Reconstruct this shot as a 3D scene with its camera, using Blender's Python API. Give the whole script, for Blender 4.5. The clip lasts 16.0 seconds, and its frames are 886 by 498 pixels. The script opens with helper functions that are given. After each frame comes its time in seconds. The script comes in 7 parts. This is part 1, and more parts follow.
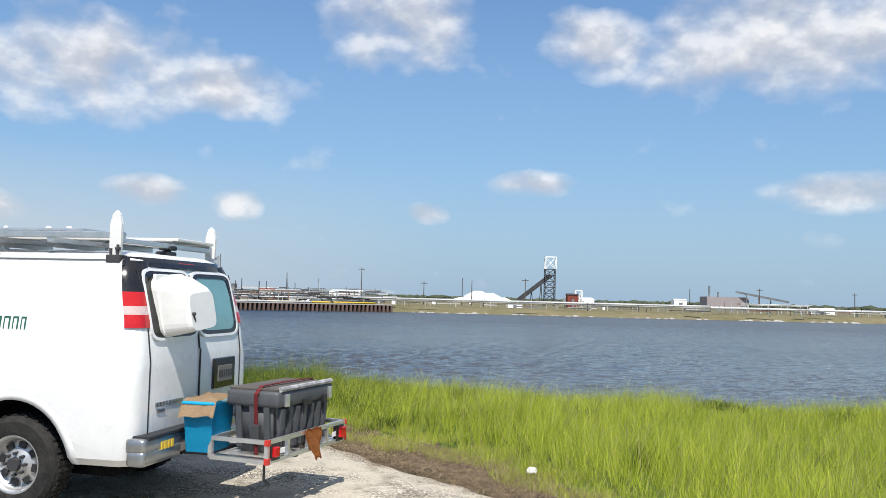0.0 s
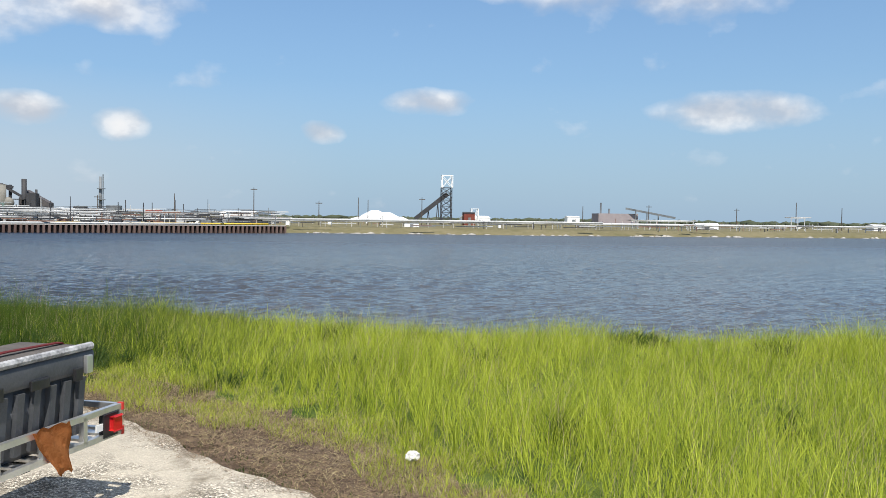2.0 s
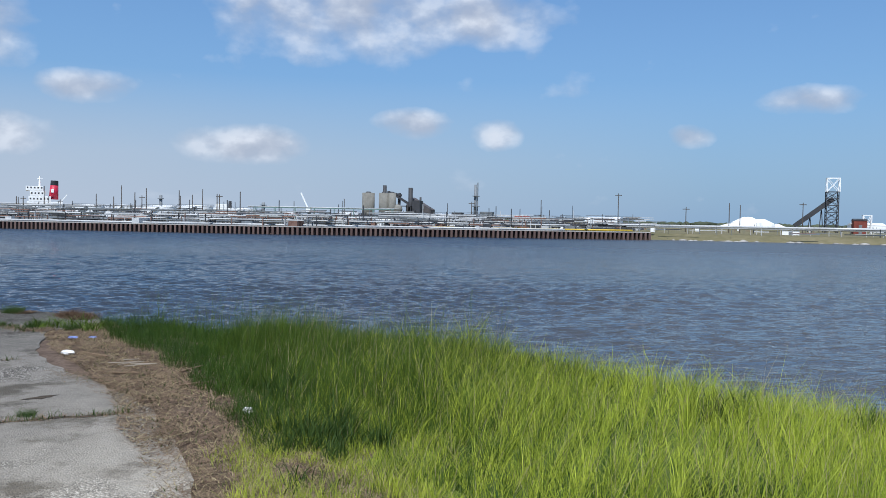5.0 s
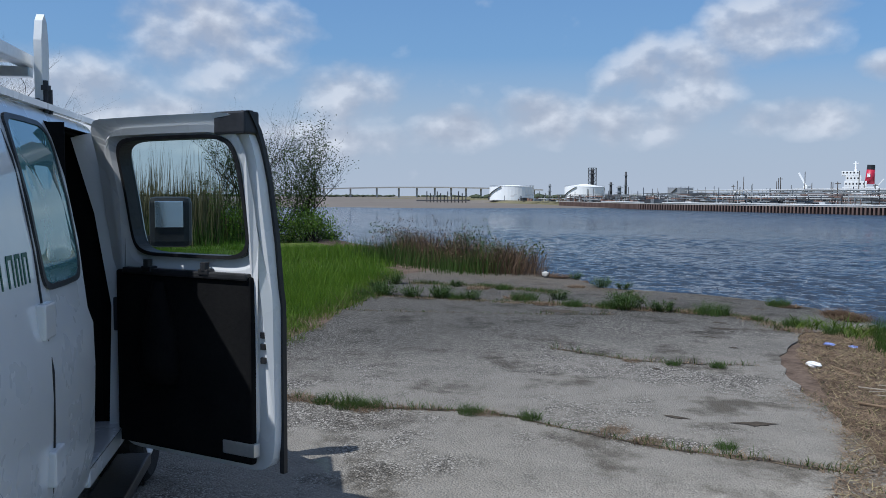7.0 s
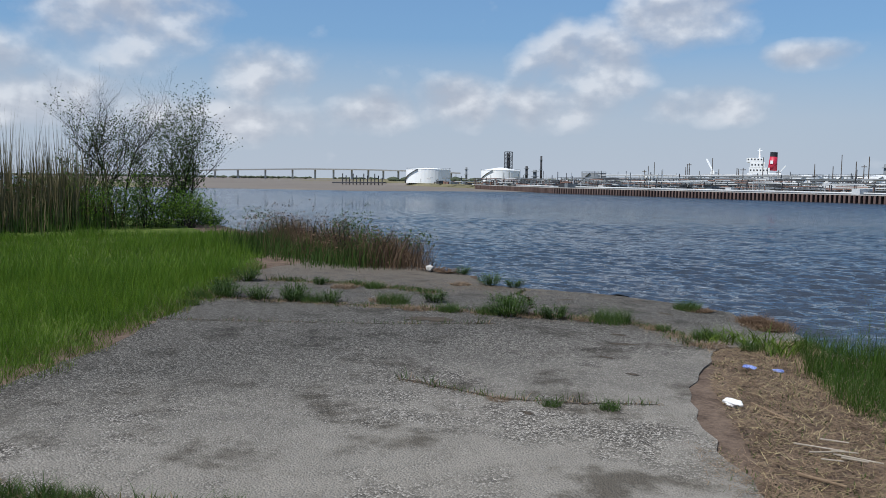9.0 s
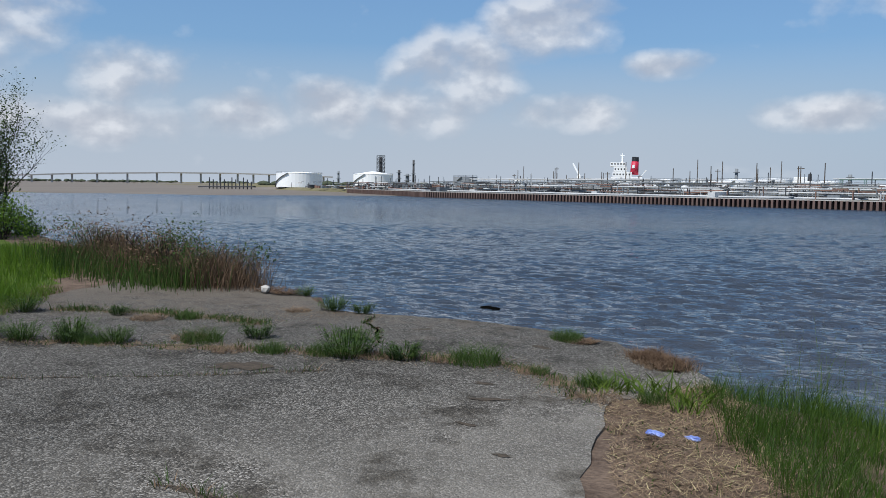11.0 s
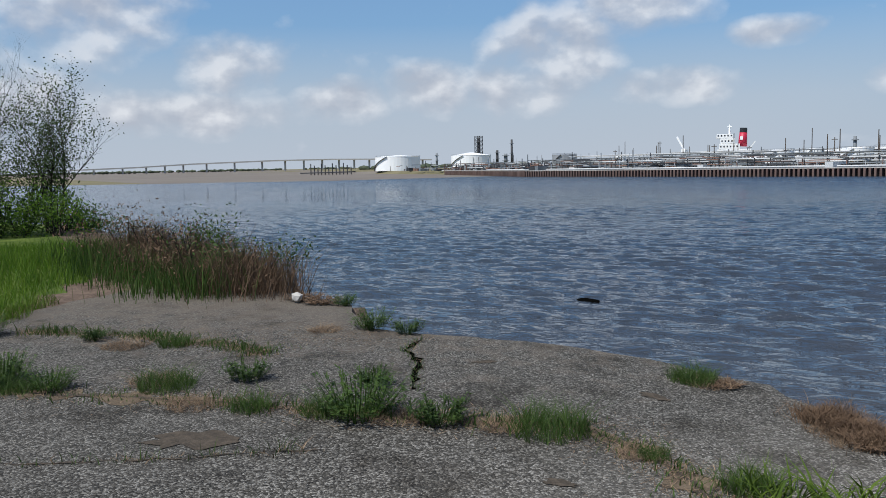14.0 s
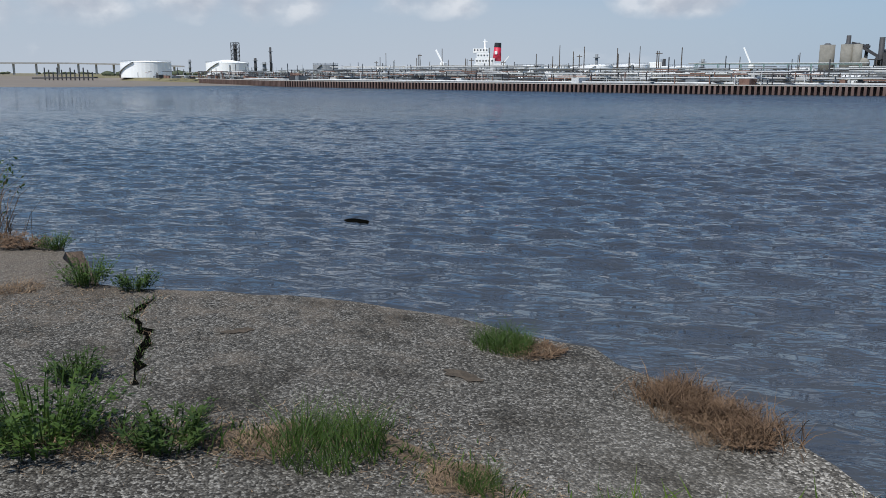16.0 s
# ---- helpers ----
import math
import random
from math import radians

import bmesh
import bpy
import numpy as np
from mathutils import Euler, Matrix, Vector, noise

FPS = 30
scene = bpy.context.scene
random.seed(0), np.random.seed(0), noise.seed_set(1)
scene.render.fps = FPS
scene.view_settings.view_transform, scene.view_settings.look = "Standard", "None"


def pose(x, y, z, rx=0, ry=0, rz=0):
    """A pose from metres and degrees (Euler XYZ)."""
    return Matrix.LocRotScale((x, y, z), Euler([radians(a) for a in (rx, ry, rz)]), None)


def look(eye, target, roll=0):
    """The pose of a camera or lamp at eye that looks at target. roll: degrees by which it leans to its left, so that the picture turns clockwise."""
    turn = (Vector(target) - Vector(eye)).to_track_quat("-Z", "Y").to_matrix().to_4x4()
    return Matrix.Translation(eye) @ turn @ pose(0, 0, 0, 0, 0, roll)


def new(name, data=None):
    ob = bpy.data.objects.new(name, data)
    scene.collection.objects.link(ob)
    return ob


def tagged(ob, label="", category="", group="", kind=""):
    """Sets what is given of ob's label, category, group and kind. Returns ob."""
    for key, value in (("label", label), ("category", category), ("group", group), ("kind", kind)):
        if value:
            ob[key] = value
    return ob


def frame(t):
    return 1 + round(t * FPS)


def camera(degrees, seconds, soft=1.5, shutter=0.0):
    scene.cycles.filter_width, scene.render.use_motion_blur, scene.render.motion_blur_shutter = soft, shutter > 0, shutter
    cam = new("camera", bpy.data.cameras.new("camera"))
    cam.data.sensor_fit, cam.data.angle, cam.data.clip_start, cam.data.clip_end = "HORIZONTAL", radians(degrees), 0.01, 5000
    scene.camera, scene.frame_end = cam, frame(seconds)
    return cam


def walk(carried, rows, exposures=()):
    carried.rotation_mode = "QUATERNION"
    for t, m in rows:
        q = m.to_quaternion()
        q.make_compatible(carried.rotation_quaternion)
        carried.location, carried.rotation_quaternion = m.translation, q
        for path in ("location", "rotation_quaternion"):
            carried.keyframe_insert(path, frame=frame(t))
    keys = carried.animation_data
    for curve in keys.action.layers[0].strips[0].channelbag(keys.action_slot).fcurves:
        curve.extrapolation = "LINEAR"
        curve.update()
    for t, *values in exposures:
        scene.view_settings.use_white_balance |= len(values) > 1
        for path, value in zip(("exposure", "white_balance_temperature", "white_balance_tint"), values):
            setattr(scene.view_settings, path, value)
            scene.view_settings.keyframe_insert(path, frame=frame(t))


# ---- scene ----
LENS_DEG = 55.04
cam = camera(LENS_DEG, 16.0, 0.5)
PATH = [
    (0.0, pose(-0.000, 0.000, 1.743, 93.262, -1.495, 0.000)),
    (0.5, pose(0.106, 0.665, 1.728, 92.287, -1.668, -2.032)),
    (1.0, pose(0.234, 1.364, 1.721, 91.082, -0.990, -5.675)),
    (1.5, pose(0.330, 1.989, 1.698, 89.384, -1.388, -6.374)),
    (2.0, pose(0.407, 2.664, 1.718, 87.973, -0.777, -6.899)),
    (2.5, pose(0.489, 3.296, 1.726, 87.973, -0.464, -6.166)),
    (3.0, pose(0.513, 3.910, 1.722, 88.103, -0.335, -6.362)),
    (5.5, pose(0.088, 7.725, 1.640, 88.044, -0.771, 29.877)),
    (6.0, pose(-0.068, 8.191, 1.657, 88.073, -0.451, 42.347)),
    (6.5, pose(-0.313, 8.572, 1.625, 87.295, -0.879, 48.934)),
    (7.0, pose(-0.617, 8.899, 1.631, 86.418, -0.236, 68.552)),
    (7.5, pose(-1.019, 9.214, 1.611, 85.923, 0.251, 83.466)),
    (8.0, pose(-1.519, 9.642, 1.616, 84.891, 0.869, 84.225)),
    (8.5, pose(-1.915, 10.109, 1.627, 84.965, 0.500, 74.416)),
    (9.0, pose(-2.366, 10.499, 1.629, 85.305, -0.780, 63.035)),
    (9.5, pose(-2.825, 10.917, 1.632, 86.031, -1.197, 56.359)),
    (12.0, pose(-4.788, 12.706, 1.622, 85.321, -0.294, 52.724)),
    (12.5, pose(-5.123, 13.157, 1.585, 84.469, -0.808, 38.865)),
    (13.0, pose(-5.476, 13.435, 1.580, 84.414, -1.654, 38.380)),
    (13.5, pose(-5.818, 13.593, 1.595, 84.485, 0.485, 60.194)),
    (14.0, pose(-6.194, 13.805, 1.570, 84.403, 1.160, 61.168)),
    (14.5, pose(-6.505, 13.996, 1.555, 83.530, 1.544, 61.365)),
    (15.0, pose(-6.816, 14.242, 1.579, 82.497, 2.415, 59.365)),
    (15.5, pose(-7.191, 14.470, 1.549, 80.903, 0.861, 44.281)),
    (16.0, pose(-7.499, 14.687, 1.535, 78.367, -0.164, 45.363)),
]
walk(cam, PATH, [(0.0, 0.39, 6500, 10), (3.2, 0.39, 6600, 10), (5.2, 0.07, 5750, 10), (7.0, -0.03, 5720, 10), (8.0, -0.03, 5720, 10), (8.6, 0.05, 6050, 10), (9.6, 0.05, 6050, 10), (12.0, 0.08, 6100, 10), (16.0, 0.08, 6150, 10)])

# ---- world and sun ----
SUN_FROM = Vector((0.12, -1.0, 0.0)).normalized() * math.cos(radians(57)) + Vector((0, 0, math.sin(radians(57))))


class Nodes:
    """Short way to write node trees."""

    def __init__(self, tree):
        self.t = tree

    def n(self, kind, ins=None, **props):
        node = self.t.nodes.new(kind)
        for k, v in props.items():
            if k == "operation":
                node.operation = v
            elif k == "blend_type":
                node.blend_type = v
            elif k == "data_type":
                node.data_type = v
            elif k == "noise_dimensions":
                node.noise_dimensions = v
            elif k == "feature":
                node.feature = v
        for k, v in (ins or {}).items():
            if isinstance(v, bpy.types.NodeSocket):
                self.t.links.new(v, node.inputs[k])
            else:
                node.inputs[k].default_value = v
        return node

    def math(self, op, a, b=0.0, clamp=False):
        node = self.n("ShaderNodeMath", {0: a, 1: b}, operation=op)
        node.use_clamp = clamp
        return node.outputs[0]

    def ramp(self, fac, stops):
        node = self.t.nodes.new("ShaderNodeValToRGB")
        self.t.links.new(fac, node.inputs[0])
        el = node.color_ramp.elements
        while len(el) < len(stops):
            el.new(0.5)
        for e, (p, c) in zip(el, stops):
            e.position, e.color = p, (*c, 1) if len(c) == 3 else c
        return node.outputs[0]

    def mix(self, fac, a, b, kind="MIX"):
        node = self.t.nodes.new("ShaderNodeMix")
        node.data_type, node.blend_type = "RGBA", kind
        for i, v in ((0, fac), (6, a), (7, b)):
            if isinstance(v, bpy.types.NodeSocket):
                self.t.links.new(v, node.inputs[i])
            else:
                node.inputs[i].default_value = (*v, 1) if isinstance(v, tuple) and len(v) == 3 else v
        return node.outputs[2]


world = bpy.data.worlds.new("sky")
scene.world = world
world.use_nodes = True
W = Nodes(world.node_tree)
world.node_tree.nodes.clear()
sky = W.t.nodes.new("ShaderNodeTexSky")
sky.sky_type, sky.sun_disc = "NISHITA", False
sky.sun_elevation, sky.sun_rotation = radians(57), math.atan2(SUN_FROM.x, SUN_FROM.y)
sky.air_density, sky.dust_density, sky.ozone_density = 1.0, 0.35, 2.5
direction = W.n("ShaderNodeTexCoord").outputs["Generated"]
# cumulus banks: bearing, elevation, half width, half height in degrees
CLOUDS = [
    (24, 13.8, 8, 3), (15, 13.2, 4, 1.7), (3.4, 18, 4.6, 3), (-10.3, 17, 3.5, 2.2), (-22, 16.6, 9, 3.6), (19.3, 6.3, 2.4, .9),
    (14, 5.8, 1.6, .9), (-5.7, 7.7, 3.4, .8), (-25.4, 7, 4.2, 1.1), (48, 10.4, 4.2, 2.5), (53.4, 7.8, 4.6, 2.8), (39.9, 7.8, 2.6, .9),
    (30, 4.7, 4, 1.1), (46, 4.9, 4, 1.2), (94.3, 6.4, 7.0, 2.6), (99, 3.9, 6, 2.6), (83.7, 9.9, 5.6, 3.2), (89, 4.6, 6, 1.8), (104, 9, 5, 3), (75, 6.6, 3.4, 2.0), (68, 4.3, 2.8, 1.4),
    (61.6, 5.1, 2.8, 1.7), (56, 5, 4, 1.8), (1.1, 5.6, 1.4, .7), (78, 3.6, 7, 1.4)]
mask = None
for b, e, w, h in CLOUDS:
    b, e = radians(b), radians(e)
    fwd = Vector((-math.sin(b) * math.cos(e), math.cos(b) * math.cos(e), math.sin(e)))
    right = Vector((math.cos(b), math.sin(b), 0))
    up = right.cross(fwd)
    rel = W.n("ShaderNodeVectorMath", {0: direction, 1: tuple(fwd)}, operation="SUBTRACT").outputs[0]
    dx = W.n("ShaderNodeVectorMath", {0: rel, 1: tuple(right / math.tan(radians(w)))}, operation="DOT_PRODUCT").outputs["Value"]
    dz = W.n("ShaderNodeVectorMath", {0: rel, 1: tuple(up / math.tan(radians(h)))}, operation="DOT_PRODUCT").outputs["Value"]
    dist = W.math("ADD", W.math("MULTIPLY", dx, dx), W.math("MULTIPLY", dz, dz))
    one = W.math("SUBTRACT", 1.0, W.math("MULTIPLY", dist, 0.5), True)
    mask = one if mask is None else W.math("MAXIMUM", mask, one)
# unseen scattered cumulus overhead, above the banks, added to whiten the water's reflections
overhead = W.ramp(W.n("ShaderNodeSeparateXYZ", {0: direction}).outputs[2], [(0.33, (0, 0, 0)), (0.42, (0.5, 0.5, 0.5)), (0.9, (0.62, 0.62, 0.62))])
mask = W.math("MAXIMUM", mask, overhead)
flat = W.n("ShaderNodeVectorMath", {0: direction, 1: (1, 1, 1.5)}, operation="MULTIPLY").outputs[0]
above = W.n("ShaderNodeVectorMath", {0: flat, 1: (0.0, -0.006, 0.022)}, operation="ADD").outputs[0]
billow = W.n("ShaderNodeTexNoise", {"Vector": flat, "Scale": 17.0, "Detail": 8.0, "Roughness": 0.49}).outputs[0]
billow_up = W.n("ShaderNodeTexNoise", {"Vector": above, "Scale": 17.0, "Detail": 8.0, "Roughness": 0.49}).outputs[0]
broad = W.n("ShaderNodeTexNoise", {"Vector": flat, "Scale": 4.0, "Detail": 5.0, "Roughness": 0.6}).outputs[0]
base = W.math("MULTIPLY", mask, 0.82)
dens = W.math("ADD", base, W.math("MULTIPLY", W.math("SUBTRACT", billow, 0.5), 1.45))
thin = W.math("ADD", dens, W.math("MULTIPLY", W.math("SUBTRACT", broad, 0.55), 0.5))
cover = W.ramp(thin, [(0.18, (0, 0, 0)), (0.46, (0.32, 0.32, 0.32)), (0.70, (0.68, 0.68, 0.68)), (1.0, (0.92, 0.92, 0.92))])
lit = W.math("ADD", W.math("MULTIPLY", W.math("SUBTRACT", billow, billow_up), 2.6), 0.5)
tone = W.ramp(lit, [(0.20, (4.5, 4.65, 5.1)), (0.52, (5.6, 5.7, 6.0)), (0.84, (7.4, 7.4, 7.45))])
tinted = W.mix(1.0, sky.outputs[0], (0.80, 1.0, 1.16), "MULTIPLY")
height = W.n("ShaderNodeSeparateXYZ", {0: direction}).outputs[2]
haze = W.ramp(height, [(0.0, (0.95, 0.95, 0.95)), (0.14, (0.55, 0.55, 0.55)), (0.34, (0.15, 0.15, 0.15)), (0.6, (0, 0, 0))])
hazy = W.mix(haze, tinted, (2.25, 3.5, 4.9))
# grey-white bank low over the western shore
west = W.n("ShaderNodeVectorMath", {0: direction, 1: (-0.93, 0.36, 0.0)}, operation="DOT_PRODUCT").outputs["Value"]
low = W.math("MULTIPLY", W.ramp(height, [(0.0, (0.95, 0.95, 0.95)), (0.07, (0.75, 0.75, 0.75)), (0.16, (0, 0, 0))]), W.ramp(west, [(0.35, (0.15, 0.15, 0.15)), (0.9, (0.9, 0.9, 0.9))]))
hazy = W.mix(low, hazy, (5.1, 5.4, 5.8))
veil = W.mix(cover, hazy, tone)
out = W.n("ShaderNodeBackground", {"Color": veil, "Strength": 0.098})
W.t.links.new(out.outputs[0], W.n("ShaderNodeOutputWorld").inputs[0])

sun = new("sun", bpy.data.lights.new("sun", "SUN"))
sun.data.energy, sun.data.angle, sun.data.color = 4.4, radians(0.53), (1.0, 0.95, 0.87)
sun.matrix_world = look((0, 0, 50), Vector((0, 0, 50)) - SUN_FROM)

# ---- materials ----
MATS = {}


def mat(name, dark, light=None, scale=6.0, rough=0.6, bump=0.15, metal=0.0, fine=60.0, island=False, random_object=False, coat=0.0,
        bump_scale=None, translucent=0.0, spec=0.5):
    """A procedural surface: two colours mixed by broad and fine noise, roughness that varies, and a fine relief."""
    if name in MATS:
        return MATS[name]
    m = bpy.data.materials.new(name)
    m.use_nodes = True
    N = Nodes(m.node_tree)
    b = m.node_tree.nodes["Principled BSDF"]
    light = light or tuple(min(1, c * 1.25) for c in dark)
    where = N.n("ShaderNodeTexCoord").outputs["Object"]
    if island or random_object:
        info = N.n("ShaderNodeNewGeometry").outputs["Random Per Island"] if island else N.n("ShaderNodeObjectInfo").outputs["Random"]
    broad_n = N.n("ShaderNodeTexNoise", {"Vector": where, "Scale": scale, "Detail": 4.0, "Roughness": 0.6}).outputs[0]
    fine_n = N.n("ShaderNodeTexNoise", {"Vector": where, "Scale": fine, "Detail": 3.0}).outputs[0]
    fac = N.math("ADD", N.math("MULTIPLY", broad_n, 0.7), N.math("MULTIPLY", fine_n, 0.3))
    fac = N.ramp(fac, [(0.32, (0, 0, 0)), (0.68, (1, 1, 1))])
    if island or random_object:
        fac = N.math("ADD", N.math("MULTIPLY", fac, 0.5), N.math("MULTIPLY", info, 0.5))
    col = N.mix(fac, dark, light)
    m.node_tree.links.new(col, b.inputs["Base Color"])
    r = N.math("ADD", N.math("MULTIPLY", broad_n, 0.2), rough - 0.1, True)
    m.node_tree.links.new(r, b.inputs["Roughness"])
    b.inputs["Metallic"].default_value = metal
    b.inputs["Specular IOR Level"].default_value = min(spec, 0.12) if rough >= 0.75 else min(spec, 0.2) if translucent else spec
    b.inputs["Coat Weight"].default_value = coat
    b.inputs["Coat Roughness"].default_value = 0.05
    if translucent:
        b.inputs["Transmission Weight"].default_value = 0.0
        b.inputs["Subsurface Weight"].default_value = 0.0
        tr = N.n("ShaderNodeBsdfTranslucent", {"Color": col})
        mx = N.n("ShaderNodeMixShader", {0: translucent, 1: b.outputs[0], 2: tr.outputs[0]})
        m.node_tree.links.new(mx.outputs[0], m.node_tree.nodes["Material Output"].inputs[0])
    if bump:
        bn = N.n("ShaderNodeBump", {"Strength": bump, "Distance": 0.02, "Height": fine_n if bump_scale is None else
                 N.n("ShaderNodeTexNoise", {"Vector": where, "Scale": bump_scale, "Detail": 5.0}).outputs[0]})
        m.node_tree.links.new(bn.outputs[0], b.inputs["Normal"])
    MATS[name] = m
    return m


def concrete_mat():
    """Worn exposed-aggregate paving: pale cement film over speckled pebbles, with broad stains."""
    m = bpy.data.materials.new("aggregate_paving")
    m.use_nodes = True
    N = Nodes(m.node_tree)
    b = m.node_tree.nodes["Principled BSDF"]
    at = N.n("ShaderNodeTexCoord").outputs["Object"]
    cell = N.n("ShaderNodeTexVoronoi", {"Vector": at, "Scale": 74.0})
    small = N.n("ShaderNodeTexVoronoi", {"Vector": at, "Scale": 135.0})
    shade = N.math("ADD", N.math("MULTIPLY", N.n("ShaderNodeSeparateColor", {0: cell.outputs["Color"]}).outputs[0], 0.6), N.math("MULTIPLY", N.n("ShaderNodeSeparateColor", {0: small.outputs["Color"]}).outputs[0], 0.4))
    pebble = N.ramp(shade, [(0.18, (0.022, 0.021, 0.019)), (0.45, (0.115, 0.108, 0.096)), (0.64, (0.21, 0.20, 0.182)), (0.84, (0.55, 0.535, 0.50))])
    film_n = N.n("ShaderNodeTexNoise", {"Vector": at, "Scale": 0.55, "Detail": 6.0, "Roughness": 0.62}).outputs[0]
    mid_n = N.n("ShaderNodeTexNoise", {"Vector": at, "Scale": 3.1, "Detail": 5.0, "Roughness": 0.65}).outputs[0]
    grit = N.n("ShaderNodeTexNoise", {"Vector": at, "Scale": 160.0, "Detail": 2.0}).outputs[0]
    film = N.ramp(N.math("ADD", N.math("MULTIPLY", film_n, 0.75), N.math("MULTIPLY", mid_n, 0.3)), [(0.44, (0.06, 0.06, 0.06)), (0.54, (0.88, 0.88, 0.88))])
    cement = N.mix(mid_n, (0.17, 0.162, 0.146), (0.34, 0.326, 0.295))
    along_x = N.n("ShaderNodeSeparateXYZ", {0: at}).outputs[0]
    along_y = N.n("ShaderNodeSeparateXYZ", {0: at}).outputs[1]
    westing = N.math("ADD", N.math("MULTIPLY", along_x, -0.065), N.math("MULTIPLY", film_n, 0.25))
    bare = N.ramp(westing, [(0.60, (1, 1, 1)), (0.78, (0.15, 0.15, 0.15))])
    col = N.mix(N.math("MULTIPLY", film, bare), pebble, cement)
    stain = N.ramp(N.n("ShaderNodeTexNoise", {"Vector": at, "Scale": 1.3, "Detail": 7.0, "Roughness": 0.7}).outputs[0], [(0.36, (0.42, 0.40, 0.37)), (0.48, (1, 1, 1))])
    col = N.mix(1.0, col, stain, "MULTIPLY")
    col = N.mix(N.math("MULTIPLY", grit, 0.16), col, (0.2, 0.19, 0.17))
    # East part is brightened in the colour itself; the weathered west tip is darker.
    worn = N.ramp(westing, [(0.16, (2.15, 2.03, 1.82)), (0.45, (0.94, 0.90, 0.84)), (0.62, (0.84, 0.81, 0.77)), (0.78, (0.47, 0.46, 0.44))])
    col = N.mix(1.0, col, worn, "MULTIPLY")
    across = N.math("ADD", N.math("MULTIPLY", along_x, -0.0213), N.math("MULTIPLY", along_y, 0.0207))
    silted = N.ramp(N.math("ADD", across, N.math("MULTIPLY", N.math("SUBTRACT", mid_n, 0.5), 0.3)), [(0.605, (0, 0, 0)), (0.68, (0.75, 0.75, 0.75))])
    col = N.mix(N.math("MULTIPLY", silted, 0.85), col, (0.145, 0.120, 0.094))
    m.node_tree.links.new(col, b.inputs["Base Color"])
    b.inputs["Roughness"].default_value = 0.9
    b.inputs["Specular IOR Level"].default_value = 0.15
    high = N.math("ADD", N.math("MULTIPLY", cell.outputs["Distance"], -1.0), N.math("MULTIPLY", mid_n, 1.5))
    bn = N.n("ShaderNodeBump", {"Strength": 0.6, "Distance": 0.018, "Height": high})
    m.node_tree.links.new(bn.outputs[0], b.inputs["Normal"])
    return m


def water_mat():
    """Wind-ruffled harbour water: dark, slightly brown, with short crossing wavelets."""
    m = bpy.data.materials.new("harbour_water")
    m.use_nodes = True
    N = Nodes(m.node_tree)
    b = m.node_tree.nodes["Principled BSDF"]
    at = N.n("ShaderNodeTexCoord").outputs["Object"]
    silt = N.n("ShaderNodeTexNoise", {"Vector": at, "Scale": 0.012, "Detail": 3.0}).outputs[0]
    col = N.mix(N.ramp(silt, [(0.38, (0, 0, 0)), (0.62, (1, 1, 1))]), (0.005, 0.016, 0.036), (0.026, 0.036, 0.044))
    # Body colour turns paler grey towards the east.
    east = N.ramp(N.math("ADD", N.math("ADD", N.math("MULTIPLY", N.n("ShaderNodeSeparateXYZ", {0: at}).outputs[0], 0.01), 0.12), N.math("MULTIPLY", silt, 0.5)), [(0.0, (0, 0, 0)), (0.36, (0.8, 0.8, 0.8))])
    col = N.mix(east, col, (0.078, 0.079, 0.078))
    m.node_tree.links.new(col, b.inputs["Base Color"])
    ruffle = N.ramp(N.math("MULTIPLY", N.n("ShaderNodeSeparateXYZ", {0: at}).outputs[1], 0.005), [(0.2, (0.035, 0.035, 0.035)), (0.7, (0.30, 0.30, 0.30))])
    m.node_tree.links.new(ruffle, b.inputs["Roughness"])
    b.inputs["IOR"].default_value = 1.38
    spun = N.n("ShaderNodeMapping", {"Vector": at, "Rotation": (0, 0, radians(-32))}).outputs[0]
    turned = N.n("ShaderNodeMapping", {"Vector": spun, "Scale": (0.5, 1.5, 1)}).outputs[0]
    n1 = N.n("ShaderNodeTexNoise", {"Vector": turned, "Scale": 2.0, "Detail": 3.0, "Roughness": 0.6, "Distortion": 0.5}).outputs[0]
    w1 = N.math("MULTIPLY", n1, 2.6)
    w2 = N.n("ShaderNodeTexNoise", {"Vector": turned, "Scale": 0.28, "Detail": 3.0, "Roughness": 0.55}).outputs[0]
    w3 = N.n("ShaderNodeTexNoise", {"Vector": turned, "Scale": 4.4, "Detail": 3.0, "Roughness": 0.6}).outputs[0]
    gust = N.math("ADD", 0.55, N.math("MULTIPLY", N.n("ShaderNodeTexNoise", {"Vector": turned, "Scale": 0.035, "Detail": 3.0}).outputs[0], 0.9))
    high = N.math("MULTIPLY", gust, N.math("ADD", N.math("ADD", N.math("MULTIPLY", w1, 0.17), N.math("MULTIPLY", w2, 0.5)), N.math("MULTIPLY", w3, 0.12)))
    bn = N.n("ShaderNodeBump", {"Strength": 1.0, "Distance": 0.46, "Height": high})
    m.node_tree.links.new(bn.outputs[0], b.inputs["Normal"])
    return m


def glass_mat(name, tint, rough=0.02):
    m = bpy.data.materials.new(name)
    m.use_nodes = True
    N = Nodes(m.node_tree)
    m.node_tree.nodes.remove(m.node_tree.nodes["Principled BSDF"])
    clear = N.n("ShaderNodeBsdfTransparent", {"Color": (*tint, 1)})
    gloss = N.n("ShaderNodeBsdfGlossy", {"Color": (1, 1, 1, 1), "Roughness": rough})
    fres = N.n("ShaderNodeFresnel", {"IOR": 1.5})
    mx = N.n("ShaderNodeMixShader", {0: fres.outputs[0], 1: clear.outputs[0], 2: gloss.outputs[0]})
    m.node_tree.links.new(mx.outputs[0], m.node_tree.nodes["Material Output"].inputs[0])
    MATS[name] = m
    return m


